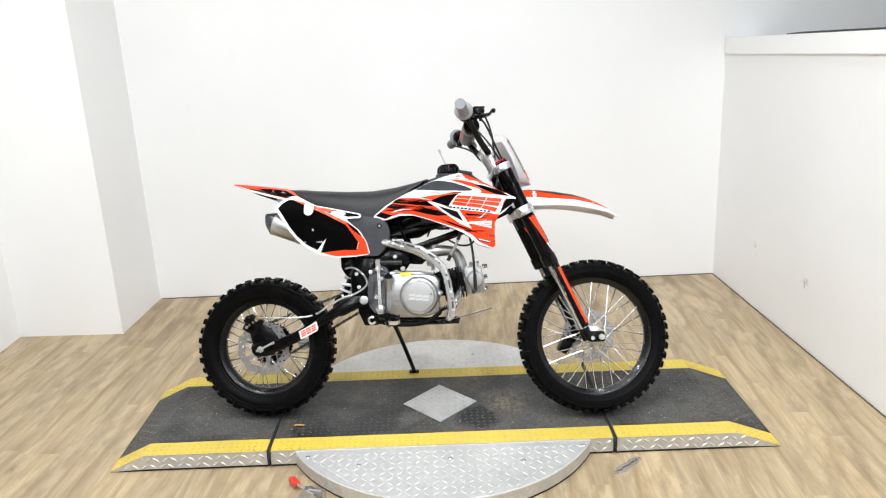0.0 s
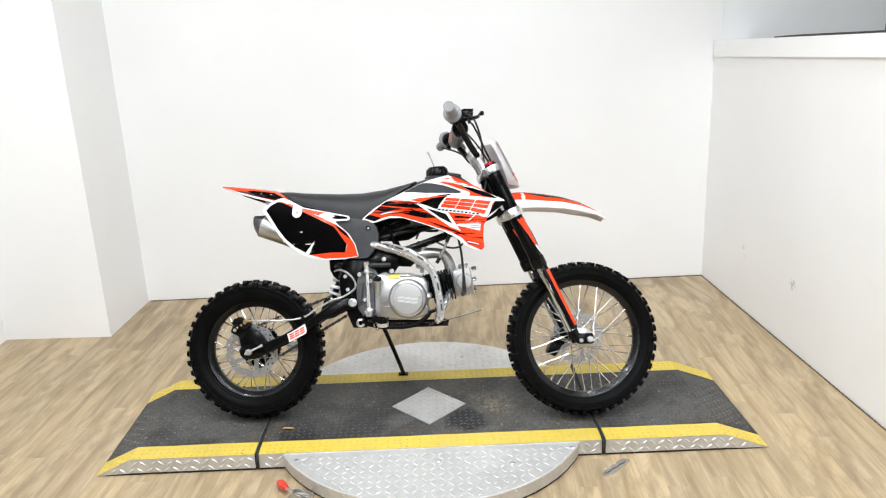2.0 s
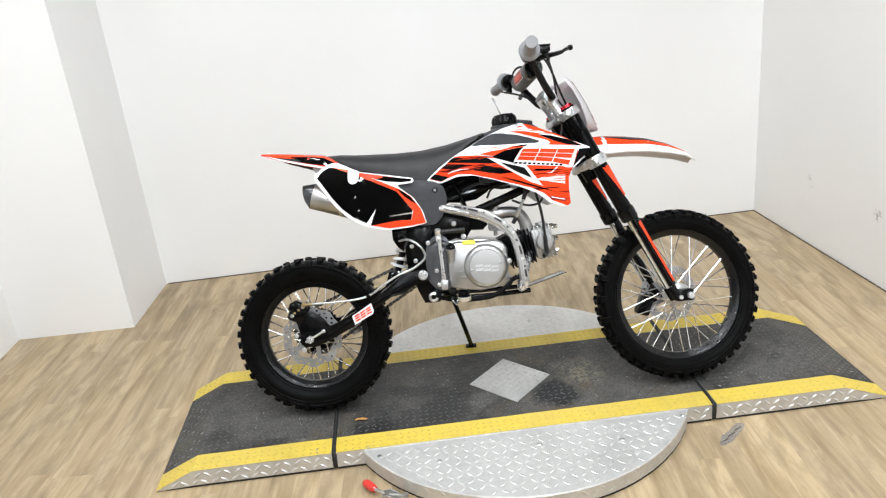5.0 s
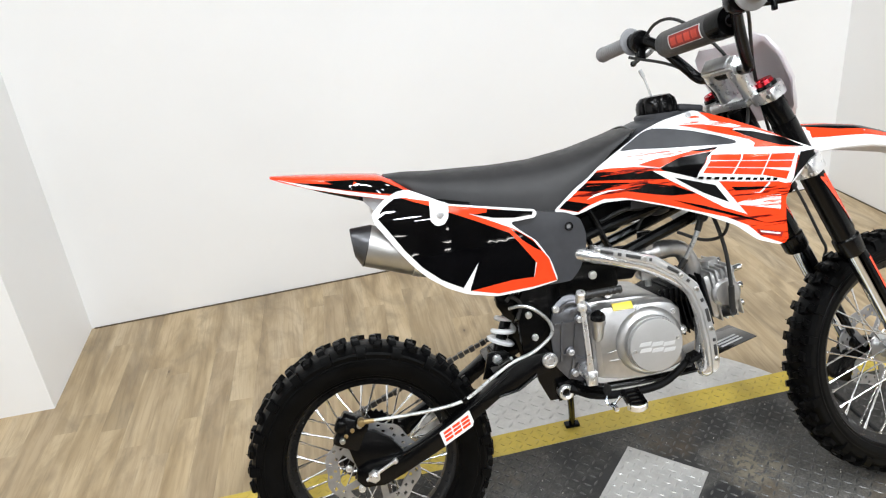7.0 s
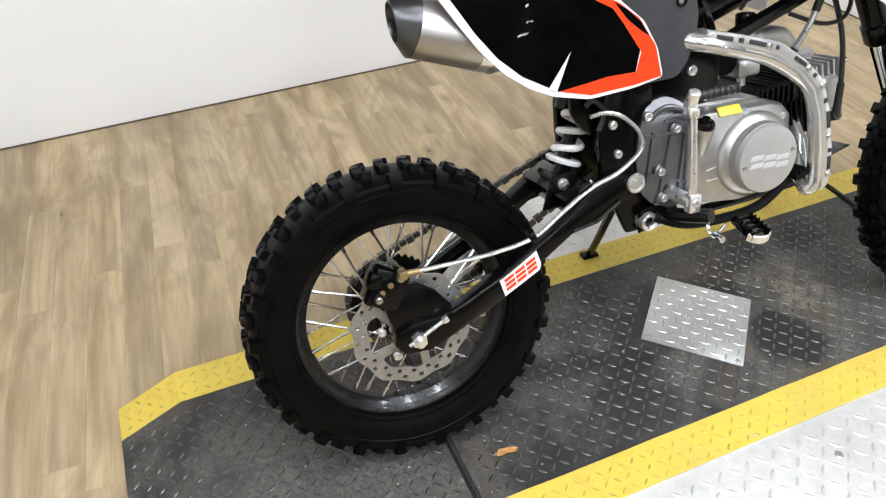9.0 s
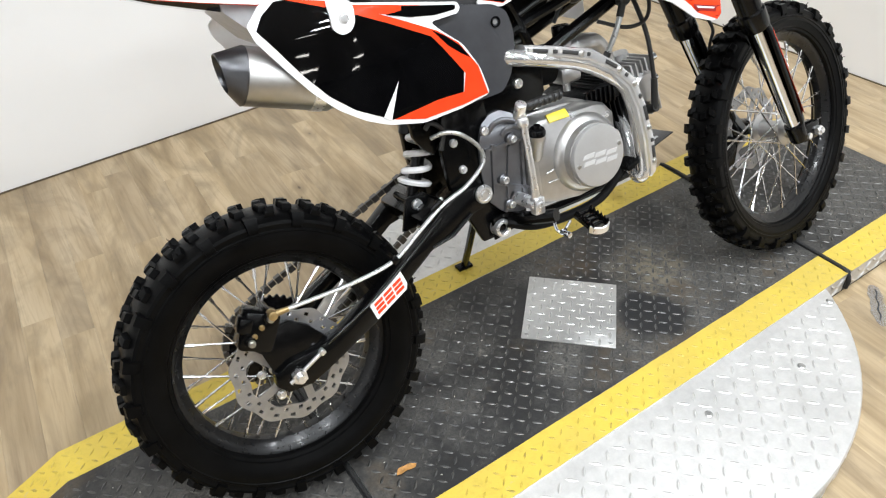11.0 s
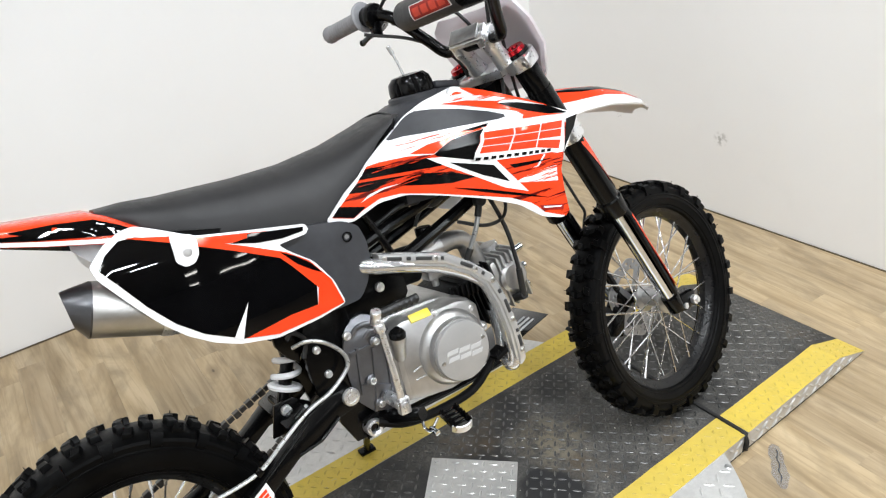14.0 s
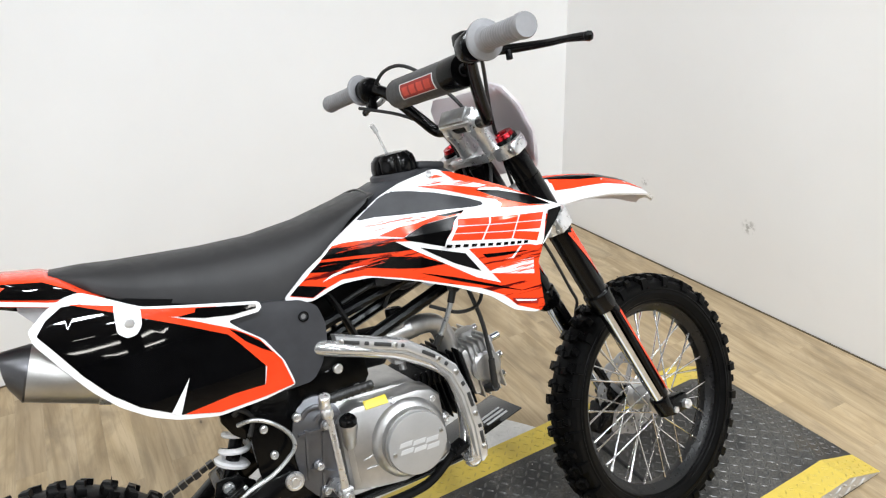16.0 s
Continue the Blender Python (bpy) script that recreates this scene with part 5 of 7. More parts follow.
side_v = ax.orthogonal().normalized()
other = ax.cross(side_v)
coil = [bot + ax * (0.040 + 0.145 * k / 90) + 0.0215 * (math.cos(2 * math.pi * k / 18) * side_v + math.sin(2 * math.pi * k / 18) * other) for k in range(91)]
add_tube(bm, coil, 0.0058, 8, curved=False)
part("coil_spring", bm, WHITE, shock, "white coil spring")
bm = bmesh.new()
add_lathe(bm, [(0.012, 0), (0.029, 0), (0.031, 0.005), (0.027, 0.008), (0.012, 0.008)], bot + ax * 0.030, frame_of(ax), seg=28)
part("spring_seat", bm, WHITE, shock)
bolt("shock_bolt", (0.289, -0.040, 0.441), 0.010, shock)
bm = bmesh.new()
add_prism(bm, [(0.296, 0.600), (0.298, 0.560), (0.312, 0.535), (0.330, 0.520), (0.340, 0.540), (0.350, 0.600)], -0.066, -0.052, 0.003)
part("linkage_plate", bm, BLACK, frame_part)
bm = bmesh.new()
add_tube(bm, [(0.318, -0.072, 0.570), (0.328, -0.078, 0.578), (0.345, -0.080, 0.560), (0.335, -0.080, 0.530)], 0.0045, 8)
part("vent_hose", bm, CABLE, frame_part)
bm = bmesh.new()
add_rod(bm, (0.289, -0.04, 0.441), (0.289, 0.04, 0.441), 0.007)
add_prism(bm, [(0.255, 0.40), (0.272, 0.455), (0.305, 0.458), (0.335, 0.435), (0.33, 0.40)], -0.040, -0.030, 0.002)
part("shock_mount", bm, BLACK, arm)

# ---------------------------------------------------------------- motorcycle: engine and exhaust
CASE = [(0.420, 0.505), (0.440, 0.530), (0.475, 0.542), (0.53, 0.542), (0.59, 0.540), (0.640, 0.530), (0.664, 0.50), (0.666, 0.455), (0.655, 0.42), (0.62, 0.395), (0.565, 0.385), (0.505, 0.388), (0.455, 0.392), (0.420, 0.412), (0.408, 0.45), (0.412, 0.48)]
COVER = [(0.459, 0.518), (0.480, 0.530), (0.506, 0.538), (0.554, 0.534), (0.623, 0.533), (0.650, 0.526), (0.666, 0.508), (0.668, 0.46), (0.664, 0.428), (0.674, 0.402), (0.654, 0.389), (0.62, 0.379), (0.572, 0.374), (0.524, 0.380), (0.49, 0.388), (0.459, 0.394), (0.452, 0.409), (0.455, 0.464)]
bm = bmesh.new()
add_prism(bm, CASE, -0.080, 0.095, 0.008)
engine = part("engine", bm, CAST, bike, "cast aluminium single-cylinder engine")
grow = lambda k, pts, cx, cz: [(cx + (x - cx) * k, cz + (z - cz) * k) for x, z in pts]
COVER_RIGHT = [(max(x, 0.470), z) for x, z in COVER]
bm = bmesh.new()
add_prism(bm, COVER_RIGHT, -0.060, -0.124, 0.012)
add_lathe(bm, [(0.072, 0), (0.070, 0.012), (0.063, 0.020), (0.0580, 0.022), (0.0572, 0.036), (0, 0.036)], (0.592, -0.116, 0.4535), ACROSS, seg=64)
cover = part("clutch_cover", bm, CAST, engine, "cast aluminium clutch side cover")
REAR = [(0.412, 0.545), (0.428, 0.560), (0.452, 0.566), (0.472, 0.556), (0.482, 0.536), (0.482, 0.398), (0.455, 0.384), (0.424, 0.392), (0.403, 0.418), (0.399, 0.470), (0.403, 0.520)]
rear_y = lambda x, z: -0.086 - 0.34 * max(0.0, x - 0.400) + 0.6 * max(0.0, z - 0.535)
# same alloy as CAST; the shade on this cover is put into its colour
SHADED_CAST = simple("shaded_cast_aluminium", (0.17, 0.172, 0.185), 0.40, 0.85, vary=0.15, scale=30, bump=0.25, fine=700)
rear_case = part("rear_cover", sheet(rounded(REAR), rear_y, 0, 0.035, cell=0.012), SHADED_CAST, engine, "ribbed cast aluminium rear case cover", sharp=40)


def case_rib(x0, z0, x1, z1, w=0.0022, h=0.006):
    """A raised rib on the rear cover."""
    d = Vector((x1 - x0, 0, z1 - z0)).normalized()
    nrm = Vector((-d.z, 0, d.x)) * w
    pts = [(x0 + nrm.x, z0 + nrm.z), (x1 + nrm.x, z1 + nrm.z), (x1 - nrm.x, z1 - nrm.z), (x0 - nrm.x, z0 - nrm.z)]
    part("case_rib", sheet(pts, rear_y, h, 0.012, cell=0.03), SHADED_CAST, rear_case)


for line in ((0.449, 0.507, 0.434, 0.415), (0.423, 0.515, 0.413, 0.430), (0.470, 0.508, 0.462, 0.420), (0.413, 0.447, 0.482, 0.424), (0.410, 0.508, 0.482, 0.515), (0.425, 0.392, 0.447, 0.424)):
    case_rib(*line)
bm = bmesh.new()
add_tube(bm, [(0.420, -0.094, 0.536), (0.430, -0.100, 0.549), (0.447, -0.106, 0.553), (0.466, -0.110, 0.545)], 0.0045, 10)
add_tube(bm, [(0.440, -0.104, 0.528), (0.448, -0.108, 0.537), (0.460, -0.112, 0.538), (0.476, -0.114, 0.530)], 0.0040, 10)
part("oil_gallery", bm, SHADED_CAST, rear_case)
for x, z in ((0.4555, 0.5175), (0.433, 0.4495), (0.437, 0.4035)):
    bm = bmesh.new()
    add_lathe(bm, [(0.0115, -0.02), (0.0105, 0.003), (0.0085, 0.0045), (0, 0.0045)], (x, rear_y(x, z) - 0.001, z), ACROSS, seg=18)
    part("case_boss", bm, SHADED_CAST, rear_case)
    bolt("case_bolt", (x, rear_y(x, z) - 0.005, z), 0.0068, rear_case)
bm = bmesh.new()
add_lathe(bm, [(0.0555, 0.0), (0.0555, 0.008), (0.0542, 0.0105), (0.051, 0.0112), (0, 0.0114)], (0.5925, -0.1500, 0.4530), ACROSS, seg=72)
disc_cover = part("round_cover", bm, simple("painted_aluminium", (0.42, 0.415, 0.41), 0.42, 0.5, vary=0.03), cover, "round silver cover with a raised emblem")
EMBLEM = simple("pale_raised_emblem", (0.56, 0.56, 0.56), 0.45, 0.3, vary=0.05)
for k in range(3):
    for j in range(2):
        bm = bmesh.new()
        x, z = 0.556 + k * 0.0245, 0.463 - j * 0.0125 - k * 0.003
        add_prism(bm, [(x + 0.004, z), (x + 0.0265, z), (x + 0.0235, z - 0.0075), (x, z - 0.0075)], -0.1608, -0.1622)
        part("emblem_bar", bm, EMBLEM, disc_cover)
for a in (-172, 12):
    bolt("cover_screw", (0.5925 + 0.046 * math.cos(radians(a)), -0.1612, 0.453 + 0.046 * math.sin(radians(a))), 0.0040, disc_cover, BRUSHED, h=0.002)
for x, z in ((0.574, 0.523), (0.648, 0.507), (0.668, 0.462)):
    bm = bmesh.new()
    add_lathe(bm, [(0.010, -0.04), (0.010, 0), (0.008, 0.002), (0, 0.002)], (x, -0.117, z), ACROSS, seg=18)
    boss = part("case_boss", bm, CAST, cover)
    bolt("case_bolt", (x, -0.119, z), 0.0062, cover)
neck_dir = frame_of((0.02, -0.22, 0.97))
bm = bmesh.new()
add_lathe(bm, [(0.0150, -0.002), (0.0150, 0.007), (0.0125, 0.011), (0.007, 0.012), (0.006, 0.017), (0, 0.018)], (0.484, -0.141, 0.521), neck_dir, seg=24)
part("oil_cap", bm, BLACK, engine, "black oil filler cap")
bm = bmesh.new()
add_lathe(bm, [(0, -0.046), (0.0085, -0.046), (0.0110, -0.040), (0.0140, -0.012), (0.0155, -0.009), (0.0155, 0.0), (0, 0.0)], (0.484, -0.141, 0.521), neck_dir, seg=24)
part("filler_neck", bm, CAST, cover)
bm = bmesh.new()
add_box(bm, (0.5435, -0.1215, 0.5335), (0.042, 0.016, 0.003), Matrix.Rotation(radians(52), 3, "X"), 0.0005)
part("warning_label", bm, simple("yellow_label", (0.75, 0.60, 0.05), 0.4), engine, "small yellow warning label")
bm = bmesh.new()
for a, b in (((0.503, 0.441), (0.540, 0.448)), ((0.540, 0.448), (0.542, 0.424)), ((0.505, 0.424), (0.542, 0.424))):
    d = Vector((b[0] - a[0], 0, b[1] - a[1]))
    add_box(bm, ((a[0] + b[0]) / 2, -0.1246, (a[1] + b[1]) / 2), (d.length, 0.0035, 0.0022), Matrix.Rotation(-math.atan2(d.z, d.x), 3, "Y"), 0.0006)
part("case_plate", bm, CAST, cover)
bm = bmesh.new()
add_prism(bm, [(0.478, 0.398), (0.478, 0.528), (0.487, 0.533), (0.490, 0.400)], -0.124, -0.1265, 0.001)
part("case_step", bm, CAST, cover)
# cylinder, fins and head
ang = radians(11)
cyl_dir = Vector((math.cos(ang), 0, math.sin(ang)))
c0 = Vector((0.648, 0, 0.480))
cyl_turn = Matrix.Rotation(-ang, 3, "Y")
bm = bmesh.new()
add_box(bm, c0 + cyl_dir * 0.05, (0.12, 0.075, 0.075), cyl_turn, 0.004)
cyl = part("cylinder", bm, MATT, engine, "black finned cylinder")
for k in range(8):
    bm = bmesh.new()
    add_box(bm, c0 + cyl_dir * (0.030 + 0.011 * k), (0.0035, 0.124, 0.116), cyl_turn, 0.001)
    part("fin", bm, MATT, cyl)
bm = bmesh.new()
add_box(bm, c0 + cyl_dir * 0.148, (0.070, 0.115, 0.100), cyl_turn, 0.010)
add_lathe(bm, [(0, 0.012), (0.026, 0.010), (0.032, 0.004), (0.033, -0.06)], c0 + cyl_dir * 0.152 + Vector((0, -0.060, 0)), ACROSS, seg=30)
add_lathe(bm, [(0, 0.016), (0.018, 0.015), (0.020, 0.0)], c0 + cyl_dir * 0.150 + Vector((0, 0, 0.050)), cyl_turn, seg=24)
head = part("cylinder_head", bm, CAST, engine, "cast aluminium cylinder head")
for k in range(5):
    bm = bmesh.new()
    add_box(bm, c0 + cyl_dir * (0.128 + 0.012 * k), (0.004, 0.132, 0.112), cyl_turn, 0.001)
    part("fin", bm, CAST, head)
for z in (-0.04, 0.0, 0.04):
    for y in (-0.045, 0.045):
        bm = bmesh.new()
        q = c0 + cyl_dir * 0.18 + Vector((0, y, z))
        add_rod(bm, q, q + cyl_dir * 0.018, 0.007, seg=12)
        part("head_nut", bm, CHROME, head)
bm = bmesh.new()
add_prism(bm, [(0.64, 0.530), (0.68, 0.545), (0.725, 0.542), (0.73, 0.512), (0.66, 0.508)], -0.07, 0.06, 0.006)
part("air_cowl", bm, MATT, engine)
bm = bmesh.new()
for k in range(7):
    add_box(bm, (0.645 + 0.011 * k, -0.072, 0.525), (0.004, 0.006, 0.03), None, 0.001)
part("cowl_rib", bm, BLACK, engine)
# spark plug lead
bm = bmesh.new()
add_rod(bm, (0.792, -0.05, 0.462), (0.797, -0.088, 0.474), 0.009)
add_rod(bm, (0.797, -0.084, 0.472), (0.795, -0.090, 0.530), 0.0070, 0.0062)
add_tube(bm, [(0.795, -0.090, 0.530), (0.790, -0.088, 0.60), (0.781, -0.078, 0.655), (0.770, -0.06, 0.71)], 0.0044, 8)
part("spark_lead", bm, CABLE, engine, "black spark plug lead")
# intake elbow, carburettor, air filter
bm = bmesh.new()
add_tube(bm, [(0.748, -0.012, 0.520), (0.742, -0.016, 0.572), (0.724, -0.02, 0.606), (0.697, -0.025, 0.616), (0.661, -0.03, 0.616)], [0.024, 0.021, 0.019, 0.019, 0.021], 16)
part("intake_elbow", bm, CAST, engine, "cast aluminium intake elbow")
bm = bmesh.new()
add_rod(bm, (0.667, -0.03, 0.616), (0.600, -0.03, 0.612), 0.020, seg=24)
add_rod(bm, (0.640, -0.03, 0.585), (0.640, -0.03, 0.640), 0.018, seg=24)
add_box(bm, (0.639, -0.03, 0.574), (0.046, 0.042, 0.030), None, 0.008)
add_rod(bm, (0.639, -0.03, 0.562), (0.639, -0.03, 0.543), 0.007)
carb = part("carburettor", bm, CAST, engine, "cast aluminium carburettor")
bm = bmesh.new()
add_rod(bm, (0.640, -0.03, 0.640), (0.640, -0.03, 0.662), 0.016, seg=24, bevel=0.002)
part("slide_cap", bm, BLACK, carb)
bm = bmesh.new()
add_lathe(bm, [(0, 0.050), (0.032, 0.048), (0.036, 0.042), (0.036, -0.02), (0.027, -0.028), (0.022, -0.034)], (0.580, -0.03, 0.603), frame_of((-1, 0, 0.05)), seg=30)
part("air_filter", bm, MATT, engine)
bm = bmesh.new()
add_tube(bm, [(0.705, -0.070, 0.594), (0.714, -0.074, 0.610), (0.726, -0.078, 0.634), (0.738, -0.080, 0.660)], 0.0052, 8)
part("fuel_line", bm, SATIN, engine, "silver fuel line with black ends")
bm = bmesh.new()
add_rod(bm, (0.697, -0.067, 0.580), (0.708, -0.072, 0.599), 0.0068)
part("line_end", bm, CABLE, engine)
bm = bmesh.new()
add_rod(bm, (0.735, -0.080, 0.655), (0.746, -0.080, 0.682), 0.0068)
add_lathe(bm, [(0, 0.01), (0.009, 0.01), (0.012, 0.006), (0.012, -0.012)], (0.748, -0.078, 0.684), ACROSS, seg=18)
add_box(bm, (0.752, -0.065, 0.702), (0.025, 0.03, 0.030), None, 0.005)
part("fuel_tap", bm, CABLE, engine)
bm = bmesh.new()
add_tube(bm, [(0.70, -0.06, 0.655), (0.745, -0.085, 0.635), (0.785, -0.090, 0.640), (0.800, -0.085, 0.672), (0.785, -0.07, 0.71)], 0.0036, 8)
add_tube(bm, [(0.62, -0.04, 0.67), (0.64, -0.05, 0.70), (0.70, -0.06, 0.715), (0.80, -0.05, 0.78), (0.84, -0.04, 0.85)], 0.0036, 8)
add_tube(bm, [(0.54, -0.05, 0.70), (0.60, -0.06, 0.72), (0.66, -0.05, 0.70), (0.70, -0.02, 0.70)], 0.005, 8)
part("hose", bm, CABLE, engine, "black rubber hoses and cables")
# exhaust
PIPE = [(0.748, -0.02, 0.482), (0.736, -0.055, 0.455), (0.722, -0.086, 0.425), (0.704, -0.112, 0.392), (0.700, -0.132, 0.375), (0.706, -0.140, 0.383), (0.708, -0.140, 0.412), (0.7065, -0.139, 0.445), (0.699, -0.139, 0.497), (0.684, -0.138, 0.546), (0.654, -0.136, 0.576), (0.602, -0.134, 0.608), (0.555, -0.131, 0.626), (0.485, -0.118, 0.646), (0.42, -0.085, 0.661), (0.32, -0.065, 0.672), (0.24, -0.075, 0.665), (0.19, -0.087, 0.675)]
bm = bmesh.new()
add_tube(bm, PIPE, 0.0135, 16)
exhaust = part("exhaust_pipe", bm, simple("pipe_steel", (0.62, 0.62, 0.62), 0.14, 0.75, vary=0.06), bike, "chrome exhaust header pipe")
# folded shield over the pipe: each station holds its outer and inner edge
SHIELD = [((0.497, 0.6640), (0.494, 0.6400)), ((0.5516, 0.6500), (0.5500, 0.6250)), ((0.6110, 0.6315), (0.5990, 0.6080)), ((0.6560, 0.5985), (0.6450, 0.5780)), ((0.6900, 0.5660), (0.6720, 0.5470)), ((0.7085, 0.5130), (0.6870, 0.5050)), ((0.7215, 0.4490), (0.6965, 0.4440)), ((0.7255, 0.4000), (0.6990, 0.3960)), ((0.7230, 0.3830), (0.7010, 0.3820)), ((0.7165, 0.3740), (0.7080, 0.3735))]
FACE_Y = (-0.124, -0.148, -0.154, -0.157, -0.159, -0.160, -0.160, -0.159, -0.157, -0.152)


def on_shield(k, across=0.4):
    """A place on the shield's face, k along its stations, with its way along and outward."""
    i = min(int(k), len(SHIELD) - 2)
    at = lambda j: Vector((SHIELD[j][0][0], FACE_Y[j] - 0.0015, SHIELD[j][0][1])).lerp(Vector((SHIELD[j][1][0], FACE_Y[j] - 0.0015, SHIELD[j][1][1])), across)
    a, b = at(i), at(i + 1)
    along = (b - a).normalized()
    out = (Vector((0, -1, 0)) - along * -along.y).normalized()
    return a.lerp(b, k - i), along, out


bm = bmesh.new()
rings = []
for (o, i), y in zip(SHIELD, FACE_Y):
    o, i = Vector((o[0], 0, o[1])), Vector((i[0], 0, i[1]))
    at = lambda u, dy: o.lerp(i, u) + Vector((0, y + dy, 0))
    rings.append([at(0.02, 0.032), at(-0.02, 0.012), at(0.03, 0.003), at(0.13, 0.0), at(0.50, -0.001), at(0.66, 0.0), at(0.74, 0.004), at(0.90, 0.004), at(1.0, 0.009), at(1.02, 0.020), at(0.97, 0.020), at(0.5, 0.022), at(0.07, 0.030)])
add_loft(bm, rings)
SHIELD_STEEL = simple("polished_shield_steel", (0.66, 0.66, 0.66), 0.2, 0.62, vary=0.06)
shield = part("heat_shield", bm, SHIELD_STEEL, exhaust, "slotted chrome heat shield", sharp=28)
# dark blocks on the face stand in for the shade inside the slots
slot_mat = simple("slot_shadow", (0.02, 0.02, 0.02), 0.6)
for k, l in ((0.40, 0.026), (1.25, 0.030), (2.75, 0.026), (5.20, 0.028), (0.80, 0.008), (1.85, 0.006), (3.55, 0.007), (4.60, 0.008), (6.05, 0.007), (6.50, 0.024)):
    q, along, out = on_shield(k, 0.34)
    turn_slot = Matrix((along, out.cross(along), out)).transposed()
    bm = bmesh.new()
    add_box(bm, q, (l, 0.0065, 0.003), turn_slot, 0.0013)
    part("slot", bm, slot_mat, shield)
for k in (0.12, 1.62, 3.15, 4.1, 5.65, 6.9):
    q, along, out = on_shield(k, 0.36)
    bm = bmesh.new()
    add_lathe(bm, [(0, 0.003), (0.003, 0.003), (0.0048, 0.0015), (0.005, -0.002)], q, frame_of(out), seg=14)
    part("shield_screw", bm, BRUSHED, shield)
A = Vector((0.053, -0.083, 0.7275))
dm = Vector((0.945, -0.01, -0.325)).normalized()
bm = bmesh.new()
add_lathe(bm, [(0, 0.0), (0.040, 0.0), (0.0415, 0.003), (0.0415, 0.125), (0.040, 0.128), (0.030, 0.15), (0.019, 0.185), (0, 0.185)], A, frame_of(dm), seg=48)
muf = part("muffler", bm, simple("satin_muffler_steel", (0.46, 0.45, 0.435), 0.42, 1.0, vary=0.06), bike, "brushed steel muffler with a dark end cone")
bm = bmesh.new()
add_lathe(bm, [(0.0412, 0.004), (0.0418, 0.0), (0.0270, -0.037), (0.0250, -0.038), (0.0240, -0.035), (0.021, 0.0)], A, frame_of(dm), seg=40)
for v in bm.verts:
    back = -(v.co - A).dot(dm)
    if back > 0.026:
        v.co += dm * 0.42 * max(0.0, 0.024 - (v.co - A).dot(Vector((0.32, 0, 0.945))))
part("end_cone", bm, simple("dark_end_cone", (0.085, 0.085, 0.09), 0.35, 0.9), muf, "dark grey muffler end cone")
bm = bmesh.new()
add_lathe(bm, [(0.042, 0.0), (0.0430, 0.001), (0.0430, 0.017), (0.042, 0.018)], A + dm * 0.098, frame_of(dm), seg=40)
part("muffler_strap", bm, MILLED, muf)
# kick starter
bm = bmesh.new()
add_tube(bm, [(0.454, -0.155, 0.412), (0.453, -0.160, 0.45), (0.451, -0.160, 0.52), (0.449, -0.160, 0.572)], [0.0085, 0.0058, 0.0054, 0.0065], 12, flat=0.8)
add_rod(bm, (0.4485, -0.160, 0.548), (0.4485, -0.160, 0.562), 0.0095, bevel=0.002)
add_rod(bm, (0.453, -0.10, 0.410), (0.453, -0.160, 0.410), 0.0115, bevel=0.002)
add_box(bm, (0.455, -0.157, 0.408), (0.021, 0.017, 0.030), Matrix.Rotation(radians(4), 3, "Y"), 0.003)
add_rod(bm, (0.448, -0.150, 0.562), (0.448, -0.164, 0.586), 0.0095, bevel=0.002)
kick = part("kick_starter", bm, MILLED, engine, "chrome kick-start lever")
bolt("kick_bolt", (0.455, -0.1655, 0.410), 0.006, kick, h=0.003)
bm = bmesh.new()
add_rod(bm, (0.452, -0.158, 0.577), (0.534, -0.152, 0.577), 0.0075, bevel=0.002)
for k in range(7):
    q = Vector((0.462, -0.1575, 0.577)).lerp(Vector((0.528, -0.1525, 0.577)), k / 6)
    add_rod(bm, q, q + Vector((0.004, -0.0008, -0.0006)), 0.0085)
part("kick_pedal", bm, CABLE, kick, "black rubber kick pedal")

# foot controls and stand
bm = bmesh.new()
add_tube(bm, [(0.430, -0.075, 0.372), (0.455, -0.13, 0.378), (0.478, -0.175, 0.386)], 0.012, 10)
add_prism(bm, [(0.40, 0.345), (0.40, 0.385), (0.47, 0.395), (0.475, 0.360)], -0.095, -0.085, 0.004)
peg = part("foot_peg", bm, BLACK, bike, "toothed metal foot peg on a black bracket")
bm = bmesh.new()
c = Vector((0.512, -0.224, 0.378))
pm = Matrix.Rotation(radians(18), 3, "X")
for sx in (-1, 1):
    add_box(bm, c + pm @ Vector((sx * 0.0155, 0, 0)), (0.0035, 0.050, 0.012), pm, 0.001)
    for k in range(6):
        q = c + pm @ Vector((sx * 0.0155, -0.021 + k * 0.0085, 0.005))
        add_rod(bm, q, q + pm @ Vector((0, 0, 0.0058)), 0.0030, 0.0008, seg=6)
for k in range(4):
    add_box(bm, c + pm @ Vector((0, -0.014 + 0.0115 * k, -0.001)), (0.032, 0.005, 0.010), pm, 0.002)
    for j in (-0.3, 0.3):
        q = c + pm @ Vector((0.04 * j, -0.014 + 0.0115 * k, 0.003))
        add_rod(bm, q, q + pm @ Vector((0, 0, 0.006)), 0.003, 0.0008, seg=6)
part("peg_tread", bm, BLACK, peg, "black toothed tread")
bm = bmesh.new()
arc = []
for a in np.linspace(-1.25, 1.25, 9):
    arc.append([bm.verts.new(c + pm @ Vector((math.sin(a) * r * 1.05, -0.012 - math.cos(a) * r, h))) for r, h in ((0.0185, -0.008), (0.0205, -0.007), (0.0205, 0.005), (0.0185, 0.006))])
for p, q in zip(arc, arc[1:]):
    for j in range(4):
        bm.faces.new((p[j], p[(j + 1) % 4], q[(j + 1) % 4], q[j]))
bm.faces.new(arc[0][::-1])
bm.faces.new(arc[-1])
part("peg_tip", bm, MILLED, peg, "bright metal end of the peg")
bm = bmesh.new()
